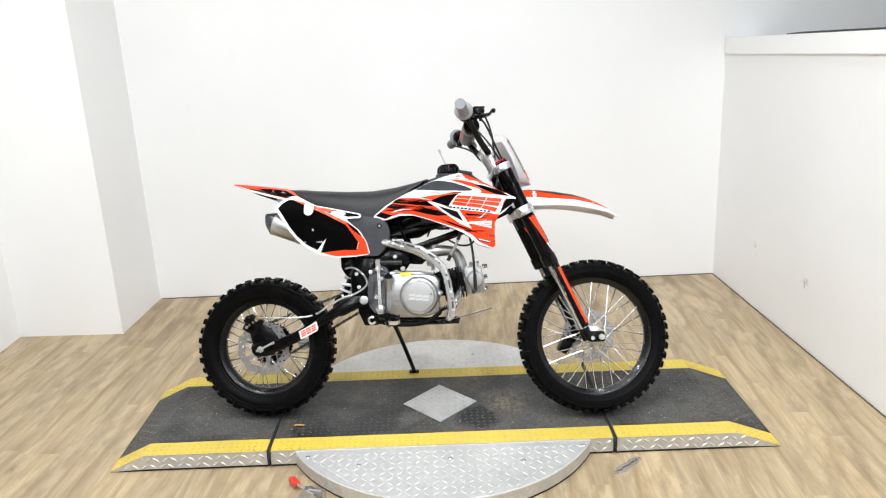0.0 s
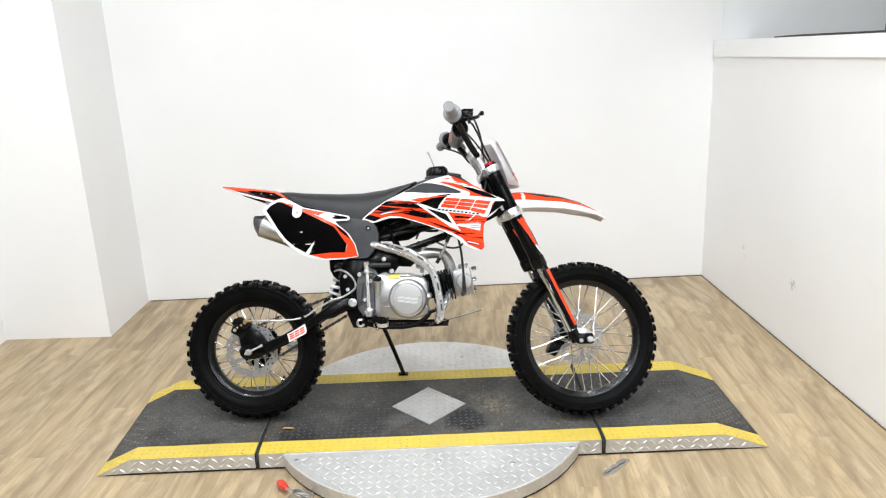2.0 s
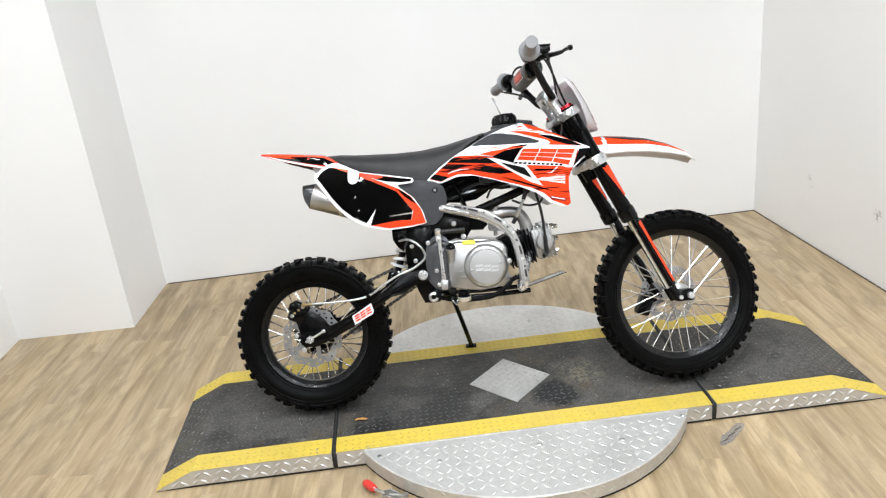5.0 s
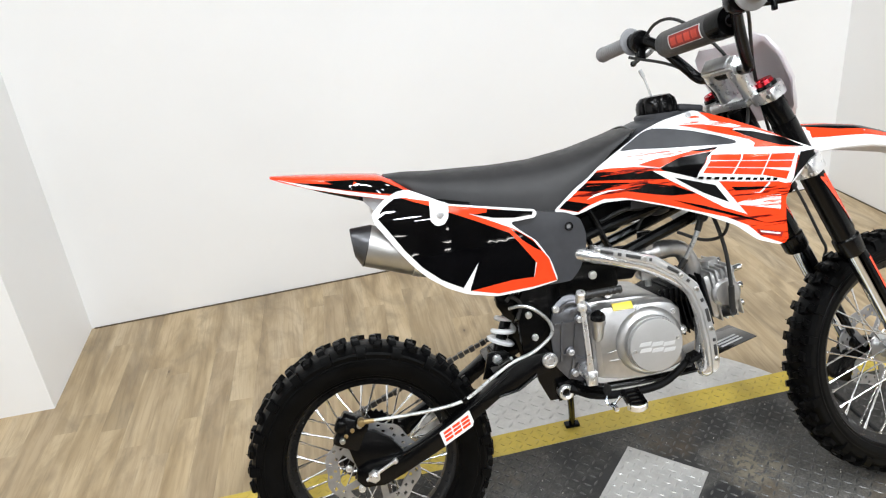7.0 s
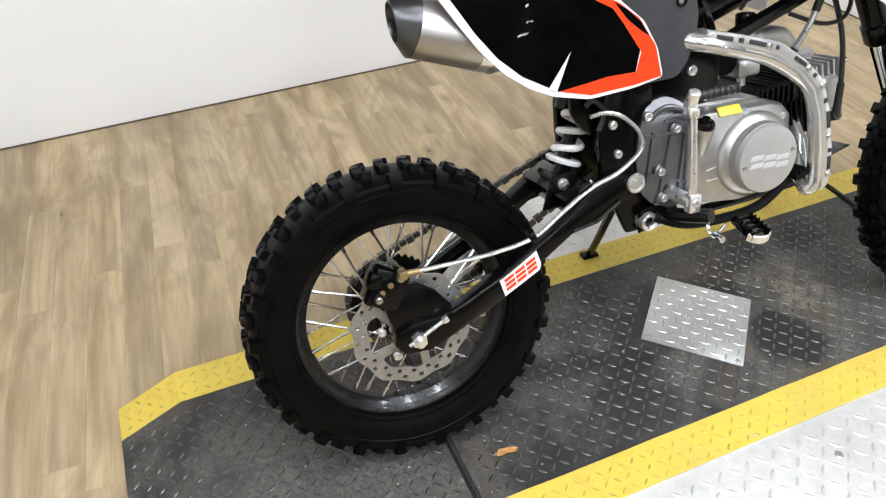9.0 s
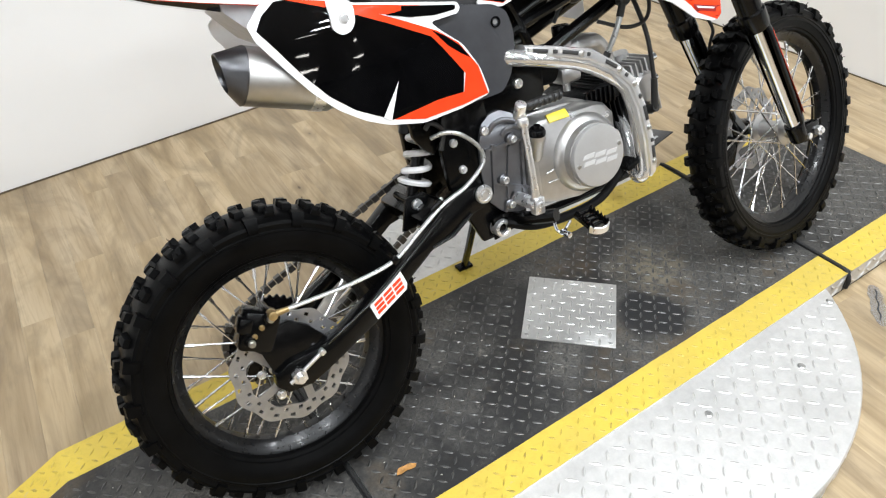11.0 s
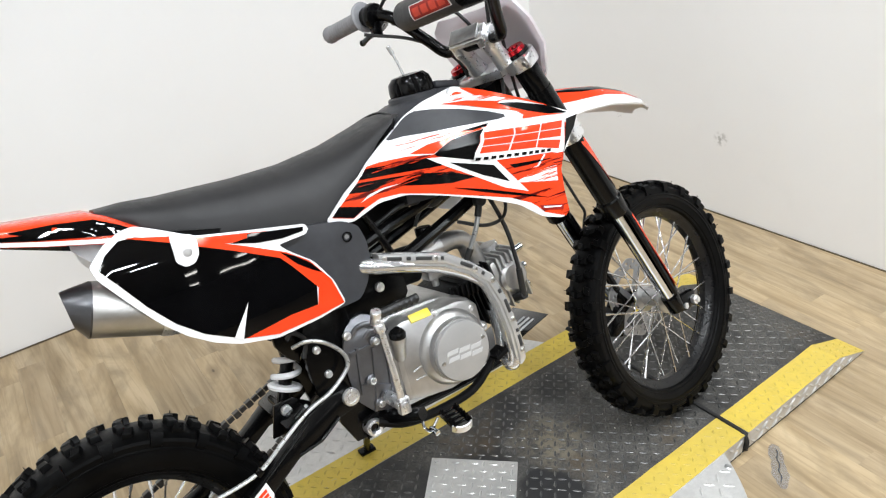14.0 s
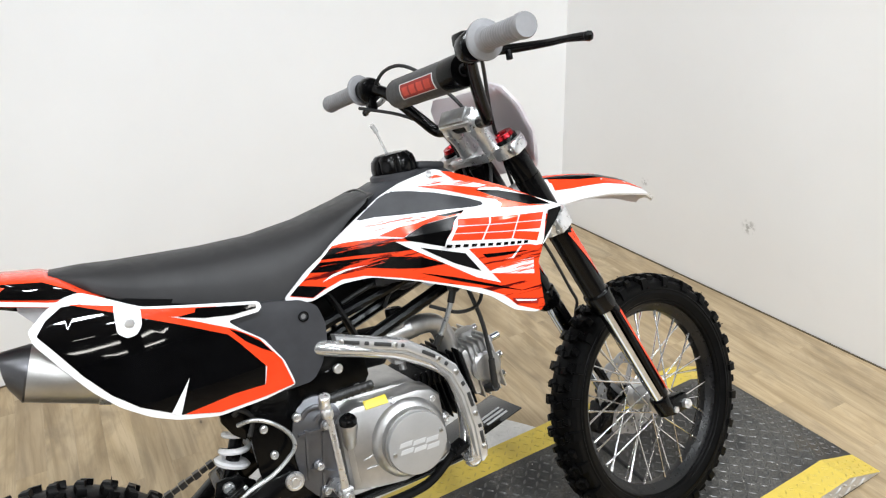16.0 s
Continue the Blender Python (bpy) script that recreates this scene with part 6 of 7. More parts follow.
add_tube(bm, [(0.425, -0.10, 0.372), (0.47, -0.120, 0.356), (0.54, -0.122, 0.350), (0.61, -0.122, 0.356), (0.655, -0.122, 0.382), (0.672, -0.122, 0.398)], [0.009, 0.0085, 0.0085, 0.0085, 0.008, 0.006], 10)
add_box(bm, (0.680, -0.128, 0.405), (0.030, 0.036, 0.010), Matrix.Rotation(radians(-20), 3, "Y"), 0.003)
for k in range(4):
    add_rod(bm, (0.668 + 0.008 * k, -0.142, 0.404 + 0.003 * k), (0.667 + 0.008 * k, -0.142, 0.413 + 0.003 * k), 0.0025, 0.001, seg=6)
part("brake_pedal", bm, MATT, bike, "black rear brake pedal")
bm = bmesh.new()
add_tube(bm, [(0.476, -0.168, 0.372), (0.474, -0.176, 0.360), (0.482, -0.180, 0.352), (0.492, -0.178, 0.358), (0.500, -0.182, 0.370)], 0.0028, 8)
add_rod(bm, (0.486, -0.172, 0.352), (0.488, -0.192, 0.349), 0.0055, bevel=0.001)
part("peg_spring", bm, CHROME, peg, "bright wire return spring and bolt")
bm = bmesh.new()
add_tube(bm, [(0.44, 0.07, 0.36), (0.455, 0.13, 0.38), (0.47, 0.17, 0.385)], 0.012, 10)
add_box(bm, (0.49, 0.20, 0.39), (0.044, 0.075, 0.016), Matrix.Rotation(radians(-18), 3, "X"), 0.003)
part("foot_peg", bm, BLACK, bike, "black foot peg")
bm = bmesh.new()
add_tube(bm, [(0.468, 0.075, 0.350), (0.485, 0.135, 0.295), (0.515, 0.25, 0.180), (0.531, 0.318, 0.112)], [0.010, 0.0085, 0.0085, 0.0085], 10)
add_box(bm, (0.531, 0.322, 0.107), (0.040, 0.024, 0.008), Matrix.Rotation(radians(17.8), 3, "X"), 0.003)
part("side_stand", bm, BLACK, bike, "black side stand holding the motorcycle up")
bm = bmesh.new()
add_box(bm, (0.468, 0.06, 0.360), (0.05, 0.06, 0.03), None, 0.005)
part("stand_bracket", bm, BLACK, bike)
# skid plate in front of the engine, with pale ribs
bm = bmesh.new()
sk = Matrix.Translation((0.780, -0.002, 0.377)) @ Matrix.Rotation(radians(-15.4), 4, "Y") @ Matrix.Rotation(radians(-3), 4, "X")
add_box(bm, (0, 0, 0), (0.166, 0.125, 0.002), None, 0.0006)
bm.transform(sk)
skid = part("skid_plate", bm, simple("glossy_black_plate", (0.005, 0.005, 0.0055), 0.12), bike, "black skid plate with pale ribs")
for k in range(3):
    bm = bmesh.new()
    add_box(bm, (0.035, -0.040 + 0.016 * k, 0.0022), (0.05, 0.005, 0.002))
    bm.transform(sk)
    part("skid_rib", bm, simple("pale_rib", (0.40, 0.40, 0.40), 0.5), skid)

# ---------------------------------------------------------------- motorcycle: front end (turned with the steering)
FT, FB = Vector((0.886, 0, 0.930)), Vector((1.188, 0, 0.291))
fd = (FB - FT).normalized()
FORK_Y = {-1: -0.088, 1: 0.077}
for s in (-1, 1):
    o = Vector((0, FORK_Y[s], 0))
    bm = bmesh.new()
    add_rod(bm, FT + o, FT + fd * 0.10 + o, 0.0245, seg=24, bevel=0.002)
    add_rod(bm, FT + fd * 0.09 + o, FT + fd * 0.385 + o, 0.0255, 0.0245, seg=24)
    add_lathe(bm, [(0.0245, 0), (0.0285, 0.004), (0.0285, 0.038), (0.025, 0.044), (0.018, 0.046)], FT + fd * 0.375 + o, frame_of(fd), seg=24)
    leg = part("fork_leg", steered(bm), BLACK, bike, "black inverted fork leg")
    bm = bmesh.new()
    add_rod(bm, FT + fd * 0.40 + o, FT + fd * 0.675 + o, 0.0155, seg=20)
    part("fork_slider", steered(bm), CHROME, leg, "chrome fork slider")
    bm = bmesh.new()
    q = FT + fd * 0.675 + o
    add_rod(bm, q, q + fd * 0.045, 0.021, 0.019, seg=20, bevel=0.003)
    add_box(bm, (1.222, FORK_Y[s], 0.289), (0.062, 0.034, 0.040), Matrix.Rotation(radians(0), 3, "Y"), 0.009)
    part("fork_foot", steered(bm), BLACK, leg)
    bm = bmesh.new()
    add_lathe(bm, [(0, 0.004), (0.010, 0.004), (0.012, 0.007), (0.020, 0.008), (0.0215, 0.0)], FT + o, frame_of(-fd), seg=24)
    part("fork_cap", steered(bm), simple("red_anodised", (0.55, 0.02, 0.03), 0.2, 0.9), leg, "red anodised fork cap")
    bm = bmesh.new()
    side = Vector((0, 1, 0))
    fwd = fd.cross(side).normalized()
    fwd = fwd if fwd.x > 0 else -fwd
    rings = []
    for u, w, k in ((0.405, 0.020, 1.0), (0.43, 0.027, 1.0), (0.52, 0.026, 1.0), (0.62, 0.024, 1.0), (0.672, 0.022, 1.0)):
        ring = []
        for a in np.linspace(-1.8, 1.8, 13):
            ring.append(FT + fd * u + o + fwd * (0.004 + 0.021 * math.cos(a)) + side * (w * math.sin(a)))
        for a in np.linspace(1.8, -1.8, 13):
            ring.append(FT + fd * u + o + fwd * (0.0005 + 0.021 * math.cos(a)) + side * ((w - 0.003) * math.sin(a)))
        rings.append(ring)
    add_loft(bm, rings)
    guard = part("fork_guard", steered(bm), BLACK, leg, "black fork guard with a red stripe")

    def strip(name, u0, u1, a0, a1, r, mat, parent, w=1.0):
        bm = bmesh.new()
        rows = []
        for u in np.linspace(u0, u1, 8):
            t = (u - u0) / (u1 - u0)
            rows.append([bm.verts.new(FT + fd * u + o + fwd * r[0] + (fwd * math.cos(a) * r[1] + side * s * math.sin(a) * r[2])) for a in np.linspace(a0[0] * (1 - t) + a0[1] * t, a1[0] * (1 - t) + a1[1] * t, 6)])
        for p, q in zip(rows, rows[1:]):
            for j in range(5):
                bm.faces.new((p[j], p[j + 1], q[j + 1], q[j]))
        part(name, steered(bm), mat, parent)

    strip("decal", 0.435, 0.660, (0.1, 0.2), (1.4, 1.25), (0.0045, 0.0215, 0.0274), RED, guard)
    strip("decal", 0.225, 0.345, (-1.75, -0.95), (1.75, 0.95), (0, 0.0262, 0.0262), RED, leg)
    strip("decal", 0.338, 0.368, (-1.0, -0.75), (1.0, 0.75), (0, 0.0266, 0.0266), WHITE, leg)
    nut = bmesh.new()
    add_rod(nut, (1.2364, s * 0.100, 0.287), (1.2364, s * 0.114, 0.287), 0.0115, seg=6)
    add_rod(nut, (1.2364, s * 0.110, 0.287), (1.2364, s * 0.120, 0.287), 0.006)
    part("axle_nut", steered(nut), MILLED, leg)
    nut = bmesh.new()
    add_rod(nut, (1.204, s * 0.102, 0.283), (1.204, s * 0.109, 0.283), 0.0075, seg=6)
    part("pinch_bolt", steered(nut), MILLED, leg)
fork_turn = Matrix.Rotation(math.atan2(fd.x, -fd.z), 3, "Y").inverted()
for u, h, name in ((0.020, 0.026, "upper_clamp"), (0.196, 0.034, "lower_clamp")):
    bm = bmesh.new()
    q = FT + fd * u
    zrot = frame_of(-fd)
    for s in (-1, 1):
        add_lathe(bm, [(0.0262, -h / 2), (0.033, -h / 2), (0.034, 0), (0.033, h / 2), (0.0262, h / 2)], q + Vector((0, FORK_Y[s], 0)), zrot, seg=28, closed=True)
        add_box(bm, q + Vector((0, FORK_Y[s] + s * 0.030, 0)) - fwd * 0.012, (0.022, 0.016, h), fork_turn, 0.004)
    add_box(bm, q - fwd * 0.012, (0.050, 0.125, h * 0.8), fork_turn, 0.006)
    cl = part(name, steered(bm), MILLED, bike, "milled aluminium triple clamp")
    for s in (-1, 1):
        for k in ((-0.3, 0.3) if h > 0.03 else (0,)):
            nut = bmesh.new()
            p = q + Vector((0, FORK_Y[s] + s * 0.029, 0)) - fwd * 0.021 + fd * h * k
            add_rod(nut, p, p - fwd * 0.006, 0.005, seg=10)
            part("clamp_bolt", steered(nut), BRUSHED, cl)
bm = bmesh.new()
add_rod(bm, FT + fd * 0.035 - fwd * 0.018, FT + fd * 0.185 - fwd * 0.018, 0.024, seg=24)
part("steering_stem", steered(bm), BLACK, bike)
# risers and bar clamp; the bars sit a little straighter than the wheel
STEER_BAR = Matrix.Translation(AXIS_AT + Vector((0, -0.033, 0))) @ Matrix.Rotation(radians(5.2), 4, AXIS) @ Matrix.Translation(-AXIS_AT)


def bar_turn(bm):
    bm.transform(STEER_BAR)
    return bm


bm = bmesh.new()
BAR = Vector((0.846, 0, 0.968))
for s in (-1, 1):
    a = FT + fd * 0.008 - fwd * 0.015 + Vector((0, s * 0.040, 0))
    b = BAR + Vector((0, s * 0.040, -0.004))
    add_tube(bm, [a, a.lerp(b, 0.5), b], [0.020, 0.0165, 0.019], 16, curved=False)
    add_box(bm, b + Vector((0.0, 0, 0.008)), (0.040, 0.030, 0.040), fork_turn, 0.006)
add_box(bm, BAR + Vector((-0.012, 0, 0.014)), (0.034, 0.105, 0.014), Matrix.Rotation(radians(-60), 3, "Y"), 0.004)
ris = part("bar_riser", bar_turn(bm), MILLED, bike, "milled aluminium handlebar riser")
bm = bmesh.new()
add_box(bm, BAR + Vector((-0.022, 0, 0.020)), (0.030, 0.085, 0.006), Matrix.Rotation(radians(-60), 3, "Y"), 0.002)
part("riser_plate", bar_turn(bm), simple("grey_plate", (0.35, 0.35, 0.35), 0.4, 0.6), ris)
LABEL_RED = simple("muted_red_print", (0.62, 0.06, 0.03), 0.35, vary=0.2, spec=0.25)
# handlebar
HB = [(0.724, -0.370, 1.073), (0.745, -0.26, 1.081), (0.757, -0.200, 1.080), (0.775, -0.160, 1.060), (0.815, -0.115, 1.000), (0.838, -0.090, 0.972), (0.846, -0.06, 0.968), (0.846, 0.06, 0.968), (0.838, 0.090, 0.972), (0.815, 0.107, 1.003), (0.775, 0.150, 1.064), (0.757, 0.200, 1.080), (0.745, 0.26, 1.081), (0.730, 0.340, 1.073)]
bm = bmesh.new()
add_tube(bm, HB, 0.0115, 14)
add_rod(bm, (0.780, -0.155, 1.055), (0.780, 0.155, 1.055), 0.007)
bars = part("handlebar", bar_turn(bm), BLACK, bike, "black braced handlebar")
bm = bmesh.new()
add_lathe(bm, [(0, 0.130), (0.023, 0.130), (0.0285, 0.125), (0.0295, 0.120), (0.0295, -0.106), (0.0285, -0.111), (0.023, -0.116), (0, -0.116)], (0.782, 0, 1.055), ACROSS, seg=32)
pad = part("bar_pad", bar_turn(bm), simple("dark_pad_vinyl", (0.032, 0.032, 0.034), 0.45, vary=0.1, bump=0.2), bars, "dark grey round crossbar pad")
bm = bmesh.new()
rows = []
for a in np.linspace(radians(160), radians(218), 6):
    rows.append([bm.verts.new((0.782 + 0.0301 * math.cos(a), y, 1.055 + 0.0301 * math.sin(a))) for y in (-0.072, 0.052)])
for p, q in zip(rows, rows[1:]):
    bm.faces.new((p[0], p[1], q[1], q[0]))
label = part("pad_label", bar_turn(bm), WHITE, bars, "dark red printed label with a pale rim")
bm = bmesh.new()
rows = []
for a in np.linspace(radians(163), radians(215), 6):
    rows.append([bm.verts.new((0.782 + 0.0304 * math.cos(a), y, 1.055 + 0.0304 * math.sin(a))) for y in (-0.0685, 0.0485)])
for p, q in zip(rows, rows[1:]):
    bm.faces.new((p[0], p[1], q[1], q[0]))
part("label_field", bar_turn(bm), DARK_RED, label)
for k in range(4):
    bm = bmesh.new()
    rows = []
    for a in np.linspace(radians(174), radians(205), 4):
        rows.append([bm.verts.new((0.782 + 0.0307 * math.cos(a), y, 1.055 + 0.0307 * math.sin(a))) for y in (0.042 - k * 0.027, 0.021 - k * 0.027)])
    for p, q in zip(rows, rows[1:]):
        bm.faces.new((p[0], p[1], q[1], q[0]))
    part("label_bar", bar_turn(bm), LABEL_RED, label)
bm = bmesh.new()
add_lathe(bm, [(0.012, 0.1305), (0.028, 0.1305), (0.0302, 0.122), (0.0302, 0.085)], (0.782, 0, 1.055), ACROSS, seg=32)
part("pad_end", bar_turn(bm), BLACK, bars)
for s in (-1, 1):
    bm = bmesh.new()
    prof = [(0, 0.352), (0.017, 0.352), (0.0185, 0.348), (0.0185, 0.338), (0.0165, 0.335)]
    for k in range(12):
        y = 0.332 - k * 0.008
        prof += [(0.0165, y), (0.0172, y - 0.001), (0.0172, y - 0.005), (0.0165, y - 0.006)]
    prof += [(0.018, 0.236), (0.021, 0.230), (0.031, 0.226), (0.032, 0.222), (0.028, 0.219), (0.012, 0.219)]
    turn_bar = frame_of(Vector((-0.155, s, -0.055)).normalized())
    base = Vector((0.7855, 0, 1.0945)) + turn_bar @ Vector((0, 0, 0.030 if s < 0 else -0.006))
    add_lathe(bm, prof, base, turn_bar, seg=28)
    grip = part("grip", bar_turn(bm), GREY, bars, "grey rubber grip")
    bm = bmesh.new()
    add_rod(bm, (0.758, s * 0.190, 1.079), (0.754, s * 0.210, 1.081), 0.021, bevel=0.003)
    add_box(bm, (0.782, s * 0.195, 1.072), (0.034, 0.024, 0.022), None, 0.005)
    perch = part("lever_perch", bar_turn(bm), BLACK, bars)
    if s > 0:
        add_b = bmesh.new()
        add_rod(add_b, (0.757, 0.196, 1.080), (0.760, 0.178, 1.076), 0.026, bevel=0.004)
        add_box(add_b, (0.758, 0.190, 1.052), (0.020, 0.020, 0.03), None, 0.004)
        part("switch_block", bar_turn(add_b), BLACK, bars)
    else:
        add_b = bmesh.new()
        add_rod(add_b, (0.752, -0.215, 1.081), (0.758, -0.185, 1.079), 0.026, bevel=0.004)
        add_box(add_b, (0.768, -0.172, 1.098), (0.040, 0.036, 0.024), None, 0.006)
        part("throttle_housing", bar_turn(add_b), BLACK, bars)
        add_b = bmesh.new()
        add_box(add_b, (0.806, -0.180, 1.096), (0.036, 0.030, 0.018), None, 0.004)
        add_box(add_b, (0.806, -0.180, 1.107), (0.038, 0.032, 0.005), None, 0.0015)
        add_rod(add_b, (0.790, -0.200, 1.084), (0.812, -0.214, 1.080), 0.006, bevel=0.0015)
        add_rod(add_b, (0.806, -0.226, 1.050), (0.806, -0.226, 1.066), 0.0055, bevel=0.0015)
        part("brake_reservoir", bar_turn(add_b), BLACK, bars, "black brake fluid reservoir with a flat lid")
    bm = bmesh.new()
    tip = Vector((0.834, s * 0.378, 1.050))
    add_tube(bm, [(0.790, s * 0.200, 1.070), (0.815, s * 0.235, 1.066), (0.832, s * 0.29, 1.060), (0.831, s * 0.335, 1.056), tip], [0.008, 0.0075, 0.006, 0.0055, 0.007], 10, flat=0.8)
    add_lathe(bm, [(0, 0.008), (0.006, 0.006), (0.008, 0), (0.006, -0.006), (0, -0.008)], tip, None, seg=14)
    part("brake_lever" if s < 0 else "clutch_lever", bar_turn(bm), BLACK, bars, "black hand lever")
# cables from the controls to the head, and the front brake hose
BRAKE_HOSE = [(0.772, -0.195, 1.08), (0.82, -0.15, 1.06), (0.89, -0.06, 0.96), (0.985, 0.03, 0.83), (1.04, 0.062, 0.745), (1.085, 0.068, 0.664), (1.113, 0.056, 0.575), (1.122, 0.052, 0.545), (1.120, 0.060, 0.520), (1.128, 0.085, 0.46), (1.15, 0.10, 0.38)]
bm = bmesh.new()
add_tube(bm, [(0.790, -0.16, 1.105), (0.82, -0.13, 1.10), (0.855, -0.08, 1.04), (0.87, -0.05, 0.96), (0.88, -0.04, 0.88), (0.86, -0.04, 0.80)], 0.0036, 8)
part("control_cable", steered(bm), CABLE, bike, "black control cable")
bm = bmesh.new()
add_tube(bm, [(0.772, 0.165, 1.075), (0.778, 0.105, 1.108), (0.80, 0.05, 1.100), (0.85, 0.0, 1.03), (0.90, -0.01, 0.95)], 0.0036, 8)
part("control_cable", steered(bm), CABLE, bike, "black control cable")
bm = bmesh.new()
add_tube(bm, BRAKE_HOSE, 0.0036, 8)
part("control_cable", steered(bm), CABLE, bike, "black control cable")
bm = bmesh.new()
add_tube(bm, [(0.74, 0.17, 1.05), (0.80, 0.09, 1.01), (0.86, 0.05, 0.95), (0.88, 0.04, 0.86)], 0.0036, 8)
part("control_cable", steered(bm), CABLE, bike, "black control cable")
# front number plate
PLATE_FIT = Matrix.Translation((0.008, -0.004, 0.002)) @ Matrix.Diagonal((1, 1.12, 1, 1))
bm = bmesh.new()
rings = []
for x, z, w in ((0.915, 1.034, 0.080), (0.925, 1.018, 0.108), (0.944, 0.980, 0.122), (0.970, 0.930, 0.118), (0.997, 0.878, 0.085), (1.006, 0.860, 0.06)):
    ring = [Vector((x - 0.055 * abs(v) ** 2, w * v, z)) for v in np.linspace(-1, 1, 11)]
    ring += [Vector((x - 0.055 * abs(v) ** 2 - 0.004, w * v * 0.98, z - 0.002)) for v in np.linspace(1, -1, 11)]
    rings.append(ring)
add_loft(bm, rings)
bm.transform(PLATE_FIT)
PLATE = Mat("translucent_white_plate", 0.3, 0, (0.86, 0.85, 0.86))
through_light = PLATE.nt.nodes.new("ShaderNodeBsdfTranslucent")
through_light.inputs["Color"].default_value = (0.88, 0.83, 0.86, 1)
both = PLATE.nt.nodes.new("ShaderNodeMixShader")
both.inputs[0].default_value = 0.5
plate_out = next(n for n in PLATE.nt.nodes if n.type == "OUTPUT_MATERIAL")
PLATE.link(PLATE.b.outputs[0], both.inputs[1])
PLATE.link(through_light.outputs[0], both.inputs[2])
PLATE.link(both.outputs[0], plate_out.inputs["Surface"])
SMOKED = Mat("smoked_plate_film", 0.2, 0, (0.06, 0.06, 0.064), 0.3)
clear = SMOKED.nt.nodes.new("ShaderNodeBsdfTransparent")
clear.inputs["Color"].default_value = (0.50, 0.47, 0.48, 1)
thin = SMOKED.nt.nodes.new("ShaderNodeMixShader")
thin.inputs[0].default_value = 0.25
SMOKED.link(SMOKED.b.outputs[0], thin.inputs[1])
SMOKED.link(clear.outputs[0], thin.inputs[2])
SMOKED.link(thin.outputs[0], next(n for n in SMOKED.nt.nodes if n.type == "OUTPUT_MATERIAL").inputs["Surface"])
plate = part("number_plate", steered(bm), PLATE.m, bike, "pale translucent front number plate", sharp=60)
for mat, pts, lift in ((SMOKED.m, ((0.930, 1.008, 0.086), (0.944, 0.980, 0.094), (0.970, 0.930, 0.088), (0.990, 0.891, 0.060)), 0.0066), (RED, ((0.923, 1.022, 0.066), (0.930, 1.008, 0.070)), 0.0076), (RED, ((0.983, 0.905, 0.062), (0.999, 0.873, 0.044)), 0.0076)):
    bm = bmesh.new()
    rows = []
    for x, z, w in pts:
        full = float(np.interp(-z, (-1.034, -1.018, -0.980, -0.930, -0.878, -0.860), (0.080, 0.108, 0.122, 0.118, 0.085, 0.06)))
        rows.append([bm.verts.new((x - 0.055 * abs(v * w / full) ** 2 + lift - 0.0055, v * w, z)) for v in np.linspace(-1, 1, 9)])
    for p, q in zip(rows, rows[1:]):
        for j in range(8):
            bm.faces.new((p[j], p[j + 1], q[j + 1], q[j]))
    bm.transform(PLATE_FIT)
    part("decal", steered(bm), mat, plate)
# front fender
FEN = ((0.925, 0.820, 0.030, 0.045), (0.97, 0.838, 0.050, 0.055), (1.02, 0.841, 0.062, 0.058), (1.09, 0.834, 0.060, 0.050), (1.17, 0.822, 0.060, 0.042), (1.243, 0.800, 0.056, 0.032), (1.298, 0.773, 0.048, 0.016), (1.328, 0.752, 0.038, 0.008), (1.339, 0.742, 0.025, 0.004))
bm = bmesh.new()
rings = []
for x, t, h, dr in FEN:
    ring = []
    us = np.linspace(-1, 1, 13)
    for v in us:
        ring.append(Vector((x, h * v, t - dr * abs(v) ** 3.2 - 0.006 * v * v)))
    for v in us[::-1]:
        ring.append(Vector((x - 0.002, (h - 0.003) * v, t - 0.0035 - dr * abs(v) ** 3.2 - 0.006 * v * v)))
    rings.append(ring)
add_loft(bm, rings)
fender = part("front_fender", steered(bm), WHITE, bike, "white front fender with orange and black graphics", sharp=60)


def fen_z(x, y):
    t, h, dr = (float(np.interp(x, [k[0] for k in FEN], [k[j] for k in FEN])) for j in (1, 2, 3))
    v = y / h
    return t - dr * abs(v) ** 3.2 - 0.006 * v * v + 0.0008


def fen_decal(xs, lo, hi, mat, lift=0.0):
    for s in (-1, 1):
        bm = bmesh.new()
        rows = []
        for x in np.linspace(xs[0], xs[-1], 16):
            a, b = float(np.interp(x, xs, lo)), float(np.interp(x, xs, hi))
            h = float(np.interp(x, [k[0] for k in FEN], [k[2] for k in FEN]))
            rows.append([bm.verts.new((x, s * h * v, fen_z(x, h * v) + lift)) for v in np.linspace(a, b, 5)])
        for p, q in zip(rows, rows[1:]):
            for j in range(4):
                bm.faces.new((p[j], p[j + 1], q[j + 1], q[j]))
        part("decal", steered(bm), mat, fender)


fen_decal((0.96, 1.08, 1.20, 1.30), (0.12, 0.12, 0.2, 0.5), (0.80, 0.84, 0.80, 0.75), RED)
fen_decal((1.00, 1.10, 1.20, 1.26), (0.46, 0.42, 0.45, 0.62), (0.50, 0.66, 0.62, 0.64), GLOSS_BLACK, 0.0006)
# front brake caliper and hose, on the left leg
bm = bmesh.new()
add_box(bm, (1.150, 0.074, 0.255), (0.045, 0.046, 0.075), Matrix.Rotation(radians(25), 3, "Y"), 0.009)
add_prism(bm, [(1.14, 0.30), (1.17, 0.33), (1.22, 0.31), (1.23, 0.27), (1.17, 0.25)], 0.064, 0.074, 0.002)
part("brake_caliper", steered(bm), BLACK, bike, "black front brake caliper")

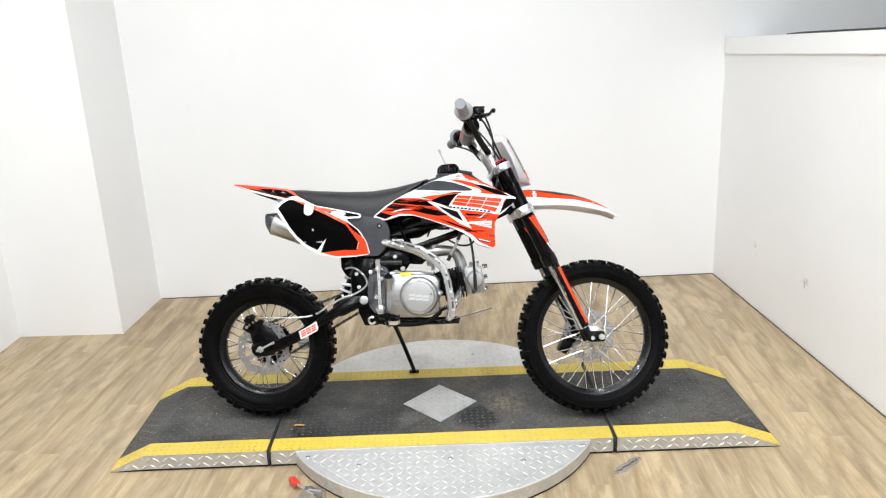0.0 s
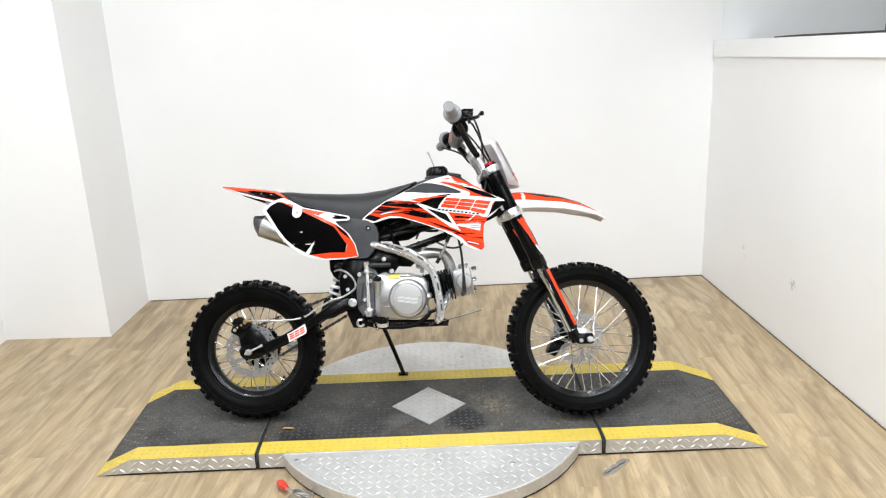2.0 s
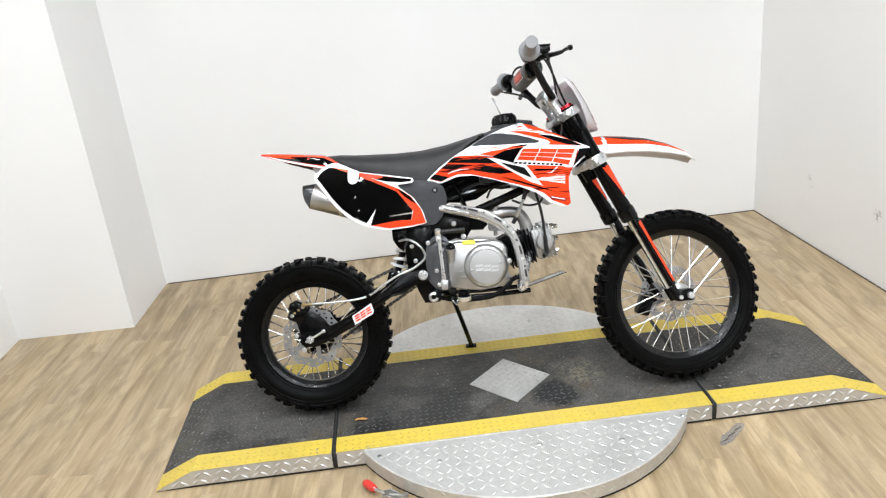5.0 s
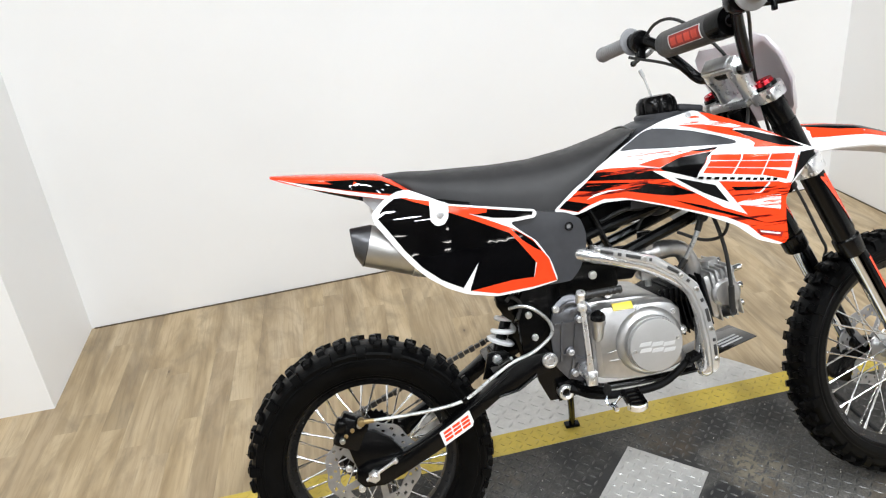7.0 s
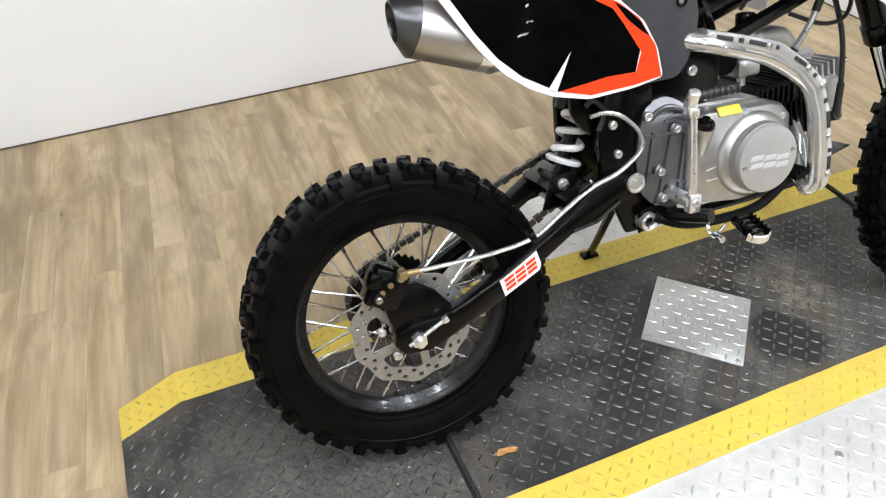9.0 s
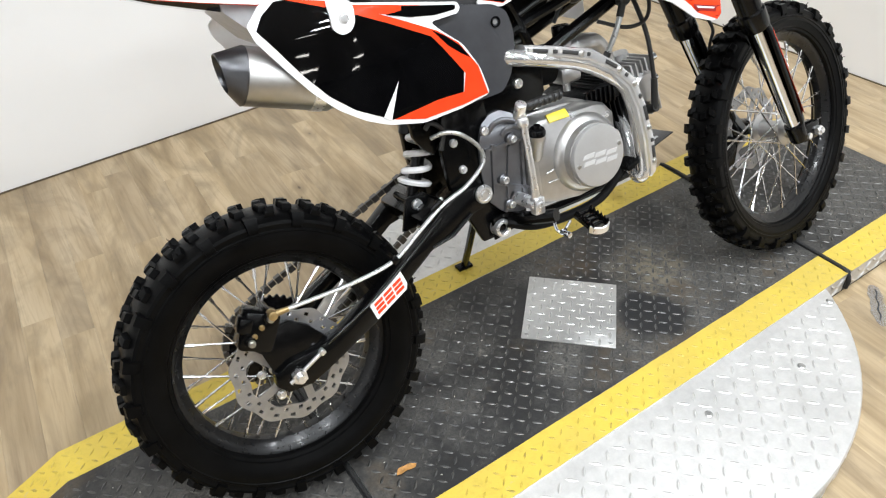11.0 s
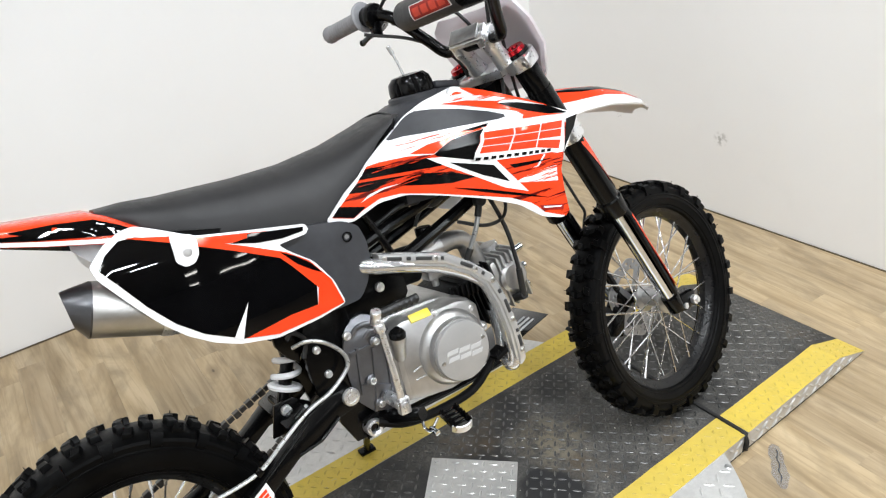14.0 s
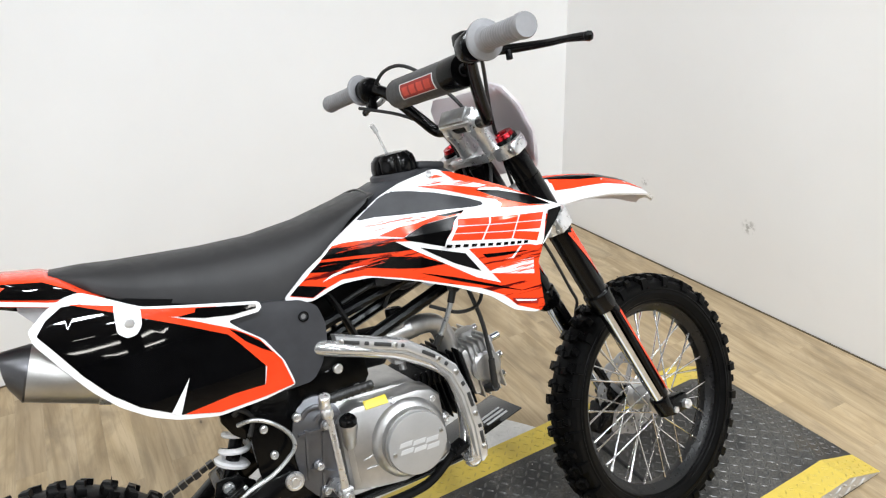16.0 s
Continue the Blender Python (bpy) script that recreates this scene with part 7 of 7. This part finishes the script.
# ---------------------------------------------------------------- loose things on the floor and the deck
RED_GRIP = simple("red_dipped_handle", (0.62, 0.03, 0.02), 0.35, coat=0.3)
ZINC = simple("zinc_steel", (0.55, 0.55, 0.53), 0.35, 0.9)
clamp = new("toggle_clamp")
clamp.matrix_basis = pose(-0.447, -0.503, 0, 0, 0, -20)
tagged(clamp, "zinc toggle clamp with a red handle beside the turntable", "clamp")
bm = bmesh.new()
add_box(bm, (0.0, 0.0, 0.003), (0.070, 0.050, 0.005), None, 0.0015)
part("base_plate", bm, ZINC, clamp)
for y in (-0.014, 0.014):
    bm = bmesh.new()
    add_prism(bm, [(-0.025, 0.005), (-0.022, 0.028), (0.0, 0.036), (0.024, 0.026), (0.028, 0.005)], y - 0.002, y + 0.002, 0.001)
    part("cheek", bm, ZINC, clamp)
bm = bmesh.new()
add_rod(bm, (0.0, 0, 0.026), (0.055, 0, 0.030), 0.006)
add_rod(bm, (0.052, 0, 0.036), (0.052, 0, 0.012), 0.008)
part("push_rod", bm, ZINC, clamp)
bm = bmesh.new()
add_tube(bm, [(-0.012, 0, 0.028), (-0.040, 0.012, 0.026), (-0.058, 0.022, 0.022)], 0.005, 10)
part("lever", bm, ZINC, clamp)
bm = bmesh.new()
add_tube(bm, [(-0.050, 0.018, 0.023), (-0.062, 0.026, 0.022), (-0.085, 0.042, 0.019), (-0.098, 0.050, 0.017)], [0.008, 0.0125, 0.0135, 0.009], 14)
part("handle", bm, RED_GRIP, clamp, "red dipped rubber handle")

# a dry leaf fragment and grit on the deck
bm = bmesh.new()
rows = []
for k in range(9):
    u = k / 8
    w = 0.007 * math.sin(math.pi * u) ** 0.7 * (1 + 0.35 * math.sin(9 * u)) + 0.0006
    x = (u - 0.5) * 0.042
    rows.append([bm.verts.new((x, y * w + 0.003 * math.sin(5 * u), 0.003 + 0.0025 * abs(y) + 0.0012 * math.sin(11 * u + y))) for y in (-1, -0.4, 0.4, 1)])
for p, q in zip(rows, rows[1:]):
    for j in range(3):
        bm.faces.new((p[j], p[j + 1], q[j + 1], q[j]))
leaf = part("dry_leaf", bm, simple("dry_leaf_brown", (0.42, 0.21, 0.06), 0.7, vary=0.4, scale=120), None)
leaf.matrix_basis = pose(-0.529, -0.164, DECK_Z + 0.001, 0, 0, 5)
tagged(leaf, "small dry brown leaf fragment lying on the deck", "leaf")
rng = random.Random(9)
bm = bmesh.new()
for k in range(130):
    x, y = rng.uniform(-1.0, 1.0), rng.uniform(CY - 0.2, CY + 0.2)
    if not in_plate(x, y, 0.01):
        add_box(bm, (x, y, DECK_Z + 0.0018), (rng.uniform(0.0012, 0.0035), rng.uniform(0.001, 0.003), 0.0015), Matrix.Rotation(rng.uniform(0, 3), 3, "Z"))
grit = part("grit", bm, simple("pale_grit", (0.42, 0.40, 0.36), 0.8, vary=0.4, scale=60))
tagged(grit, "scattered pale grit on the black deck", "grit", kind="stuff")

# a scrap of clear tape stuck to the floor beside the ramp, with a dirty folded edge
TAPE_A, TAPE_B = Vector((0.688, -0.352, 0)), Vector((0.578, -0.444, 0))
along = (TAPE_B - TAPE_A).normalized()
aside = Vector((along.y, -along.x, 0))
bm = bmesh.new()
rows = []
for k in range(22):
    u = k / 21
    c = TAPE_A.lerp(TAPE_B, u)
    w = (0.006 + 0.012 * math.sin(math.pi * u) ** 0.6) * (1 + 0.16 * math.sin(11 * u) + 0.10 * math.sin(29 * u))
    rows.append([bm.verts.new(c + aside * y * w + Vector((0, 0, 0.0009 + 0.0004 * math.sin(17 * u + 3 * y)))) for y in (-1, -0.5, 0, 0.5, 1)])
for p, q in zip(rows, rows[1:]):
    for j in range(4):
        bm.faces.new((p[j], p[j + 1], q[j + 1], q[j]))
TAPE = Mat("clear_tape", 0.16, 0, (0.80, 0.81, 0.82))
TAPE.b.inputs["Transmission Weight"].default_value = 0.85
tape = tagged(part("tape_scrap", bm, TAPE.m), "crumpled scrap of clear tape on the floor", "tape")
bm = bmesh.new()
fold = []
for k in range(12):
    u = 0.10 + 0.80 * k / 11
    fold.append(TAPE_A.lerp(TAPE_B, u) + aside * (-0.004 + 0.007 * u + 0.0022 * math.sin(23 * u)) + Vector((0, 0, 0.0022)))
add_tube(bm, fold, [0.0006, 0.0017, 0.0009, 0.0019, 0.0010, 0.0018, 0.0012, 0.0020, 0.0009, 0.0018, 0.0012, 0.0006], 6, n=3)
part("folded_edge", bm, simple("dirty_tape_edge", (0.05, 0.05, 0.05), 0.5), tape, "dark dirty folded edge")

# dark strip lying on the cap of the low wall
bm = bmesh.new()
add_tube(bm, [(1.70, 1.00, 1.368), (1.68, 0.80, 1.380), (1.675, 0.55, 1.391), (1.68, 0.1, 1.411), (1.70, -0.6, 1.444), (1.72, -1.3, 1.476)], 0.006, 8)
tagged(part("black_cord", bm, CABLE), "thin black cord lying along the wall cap", "cord")
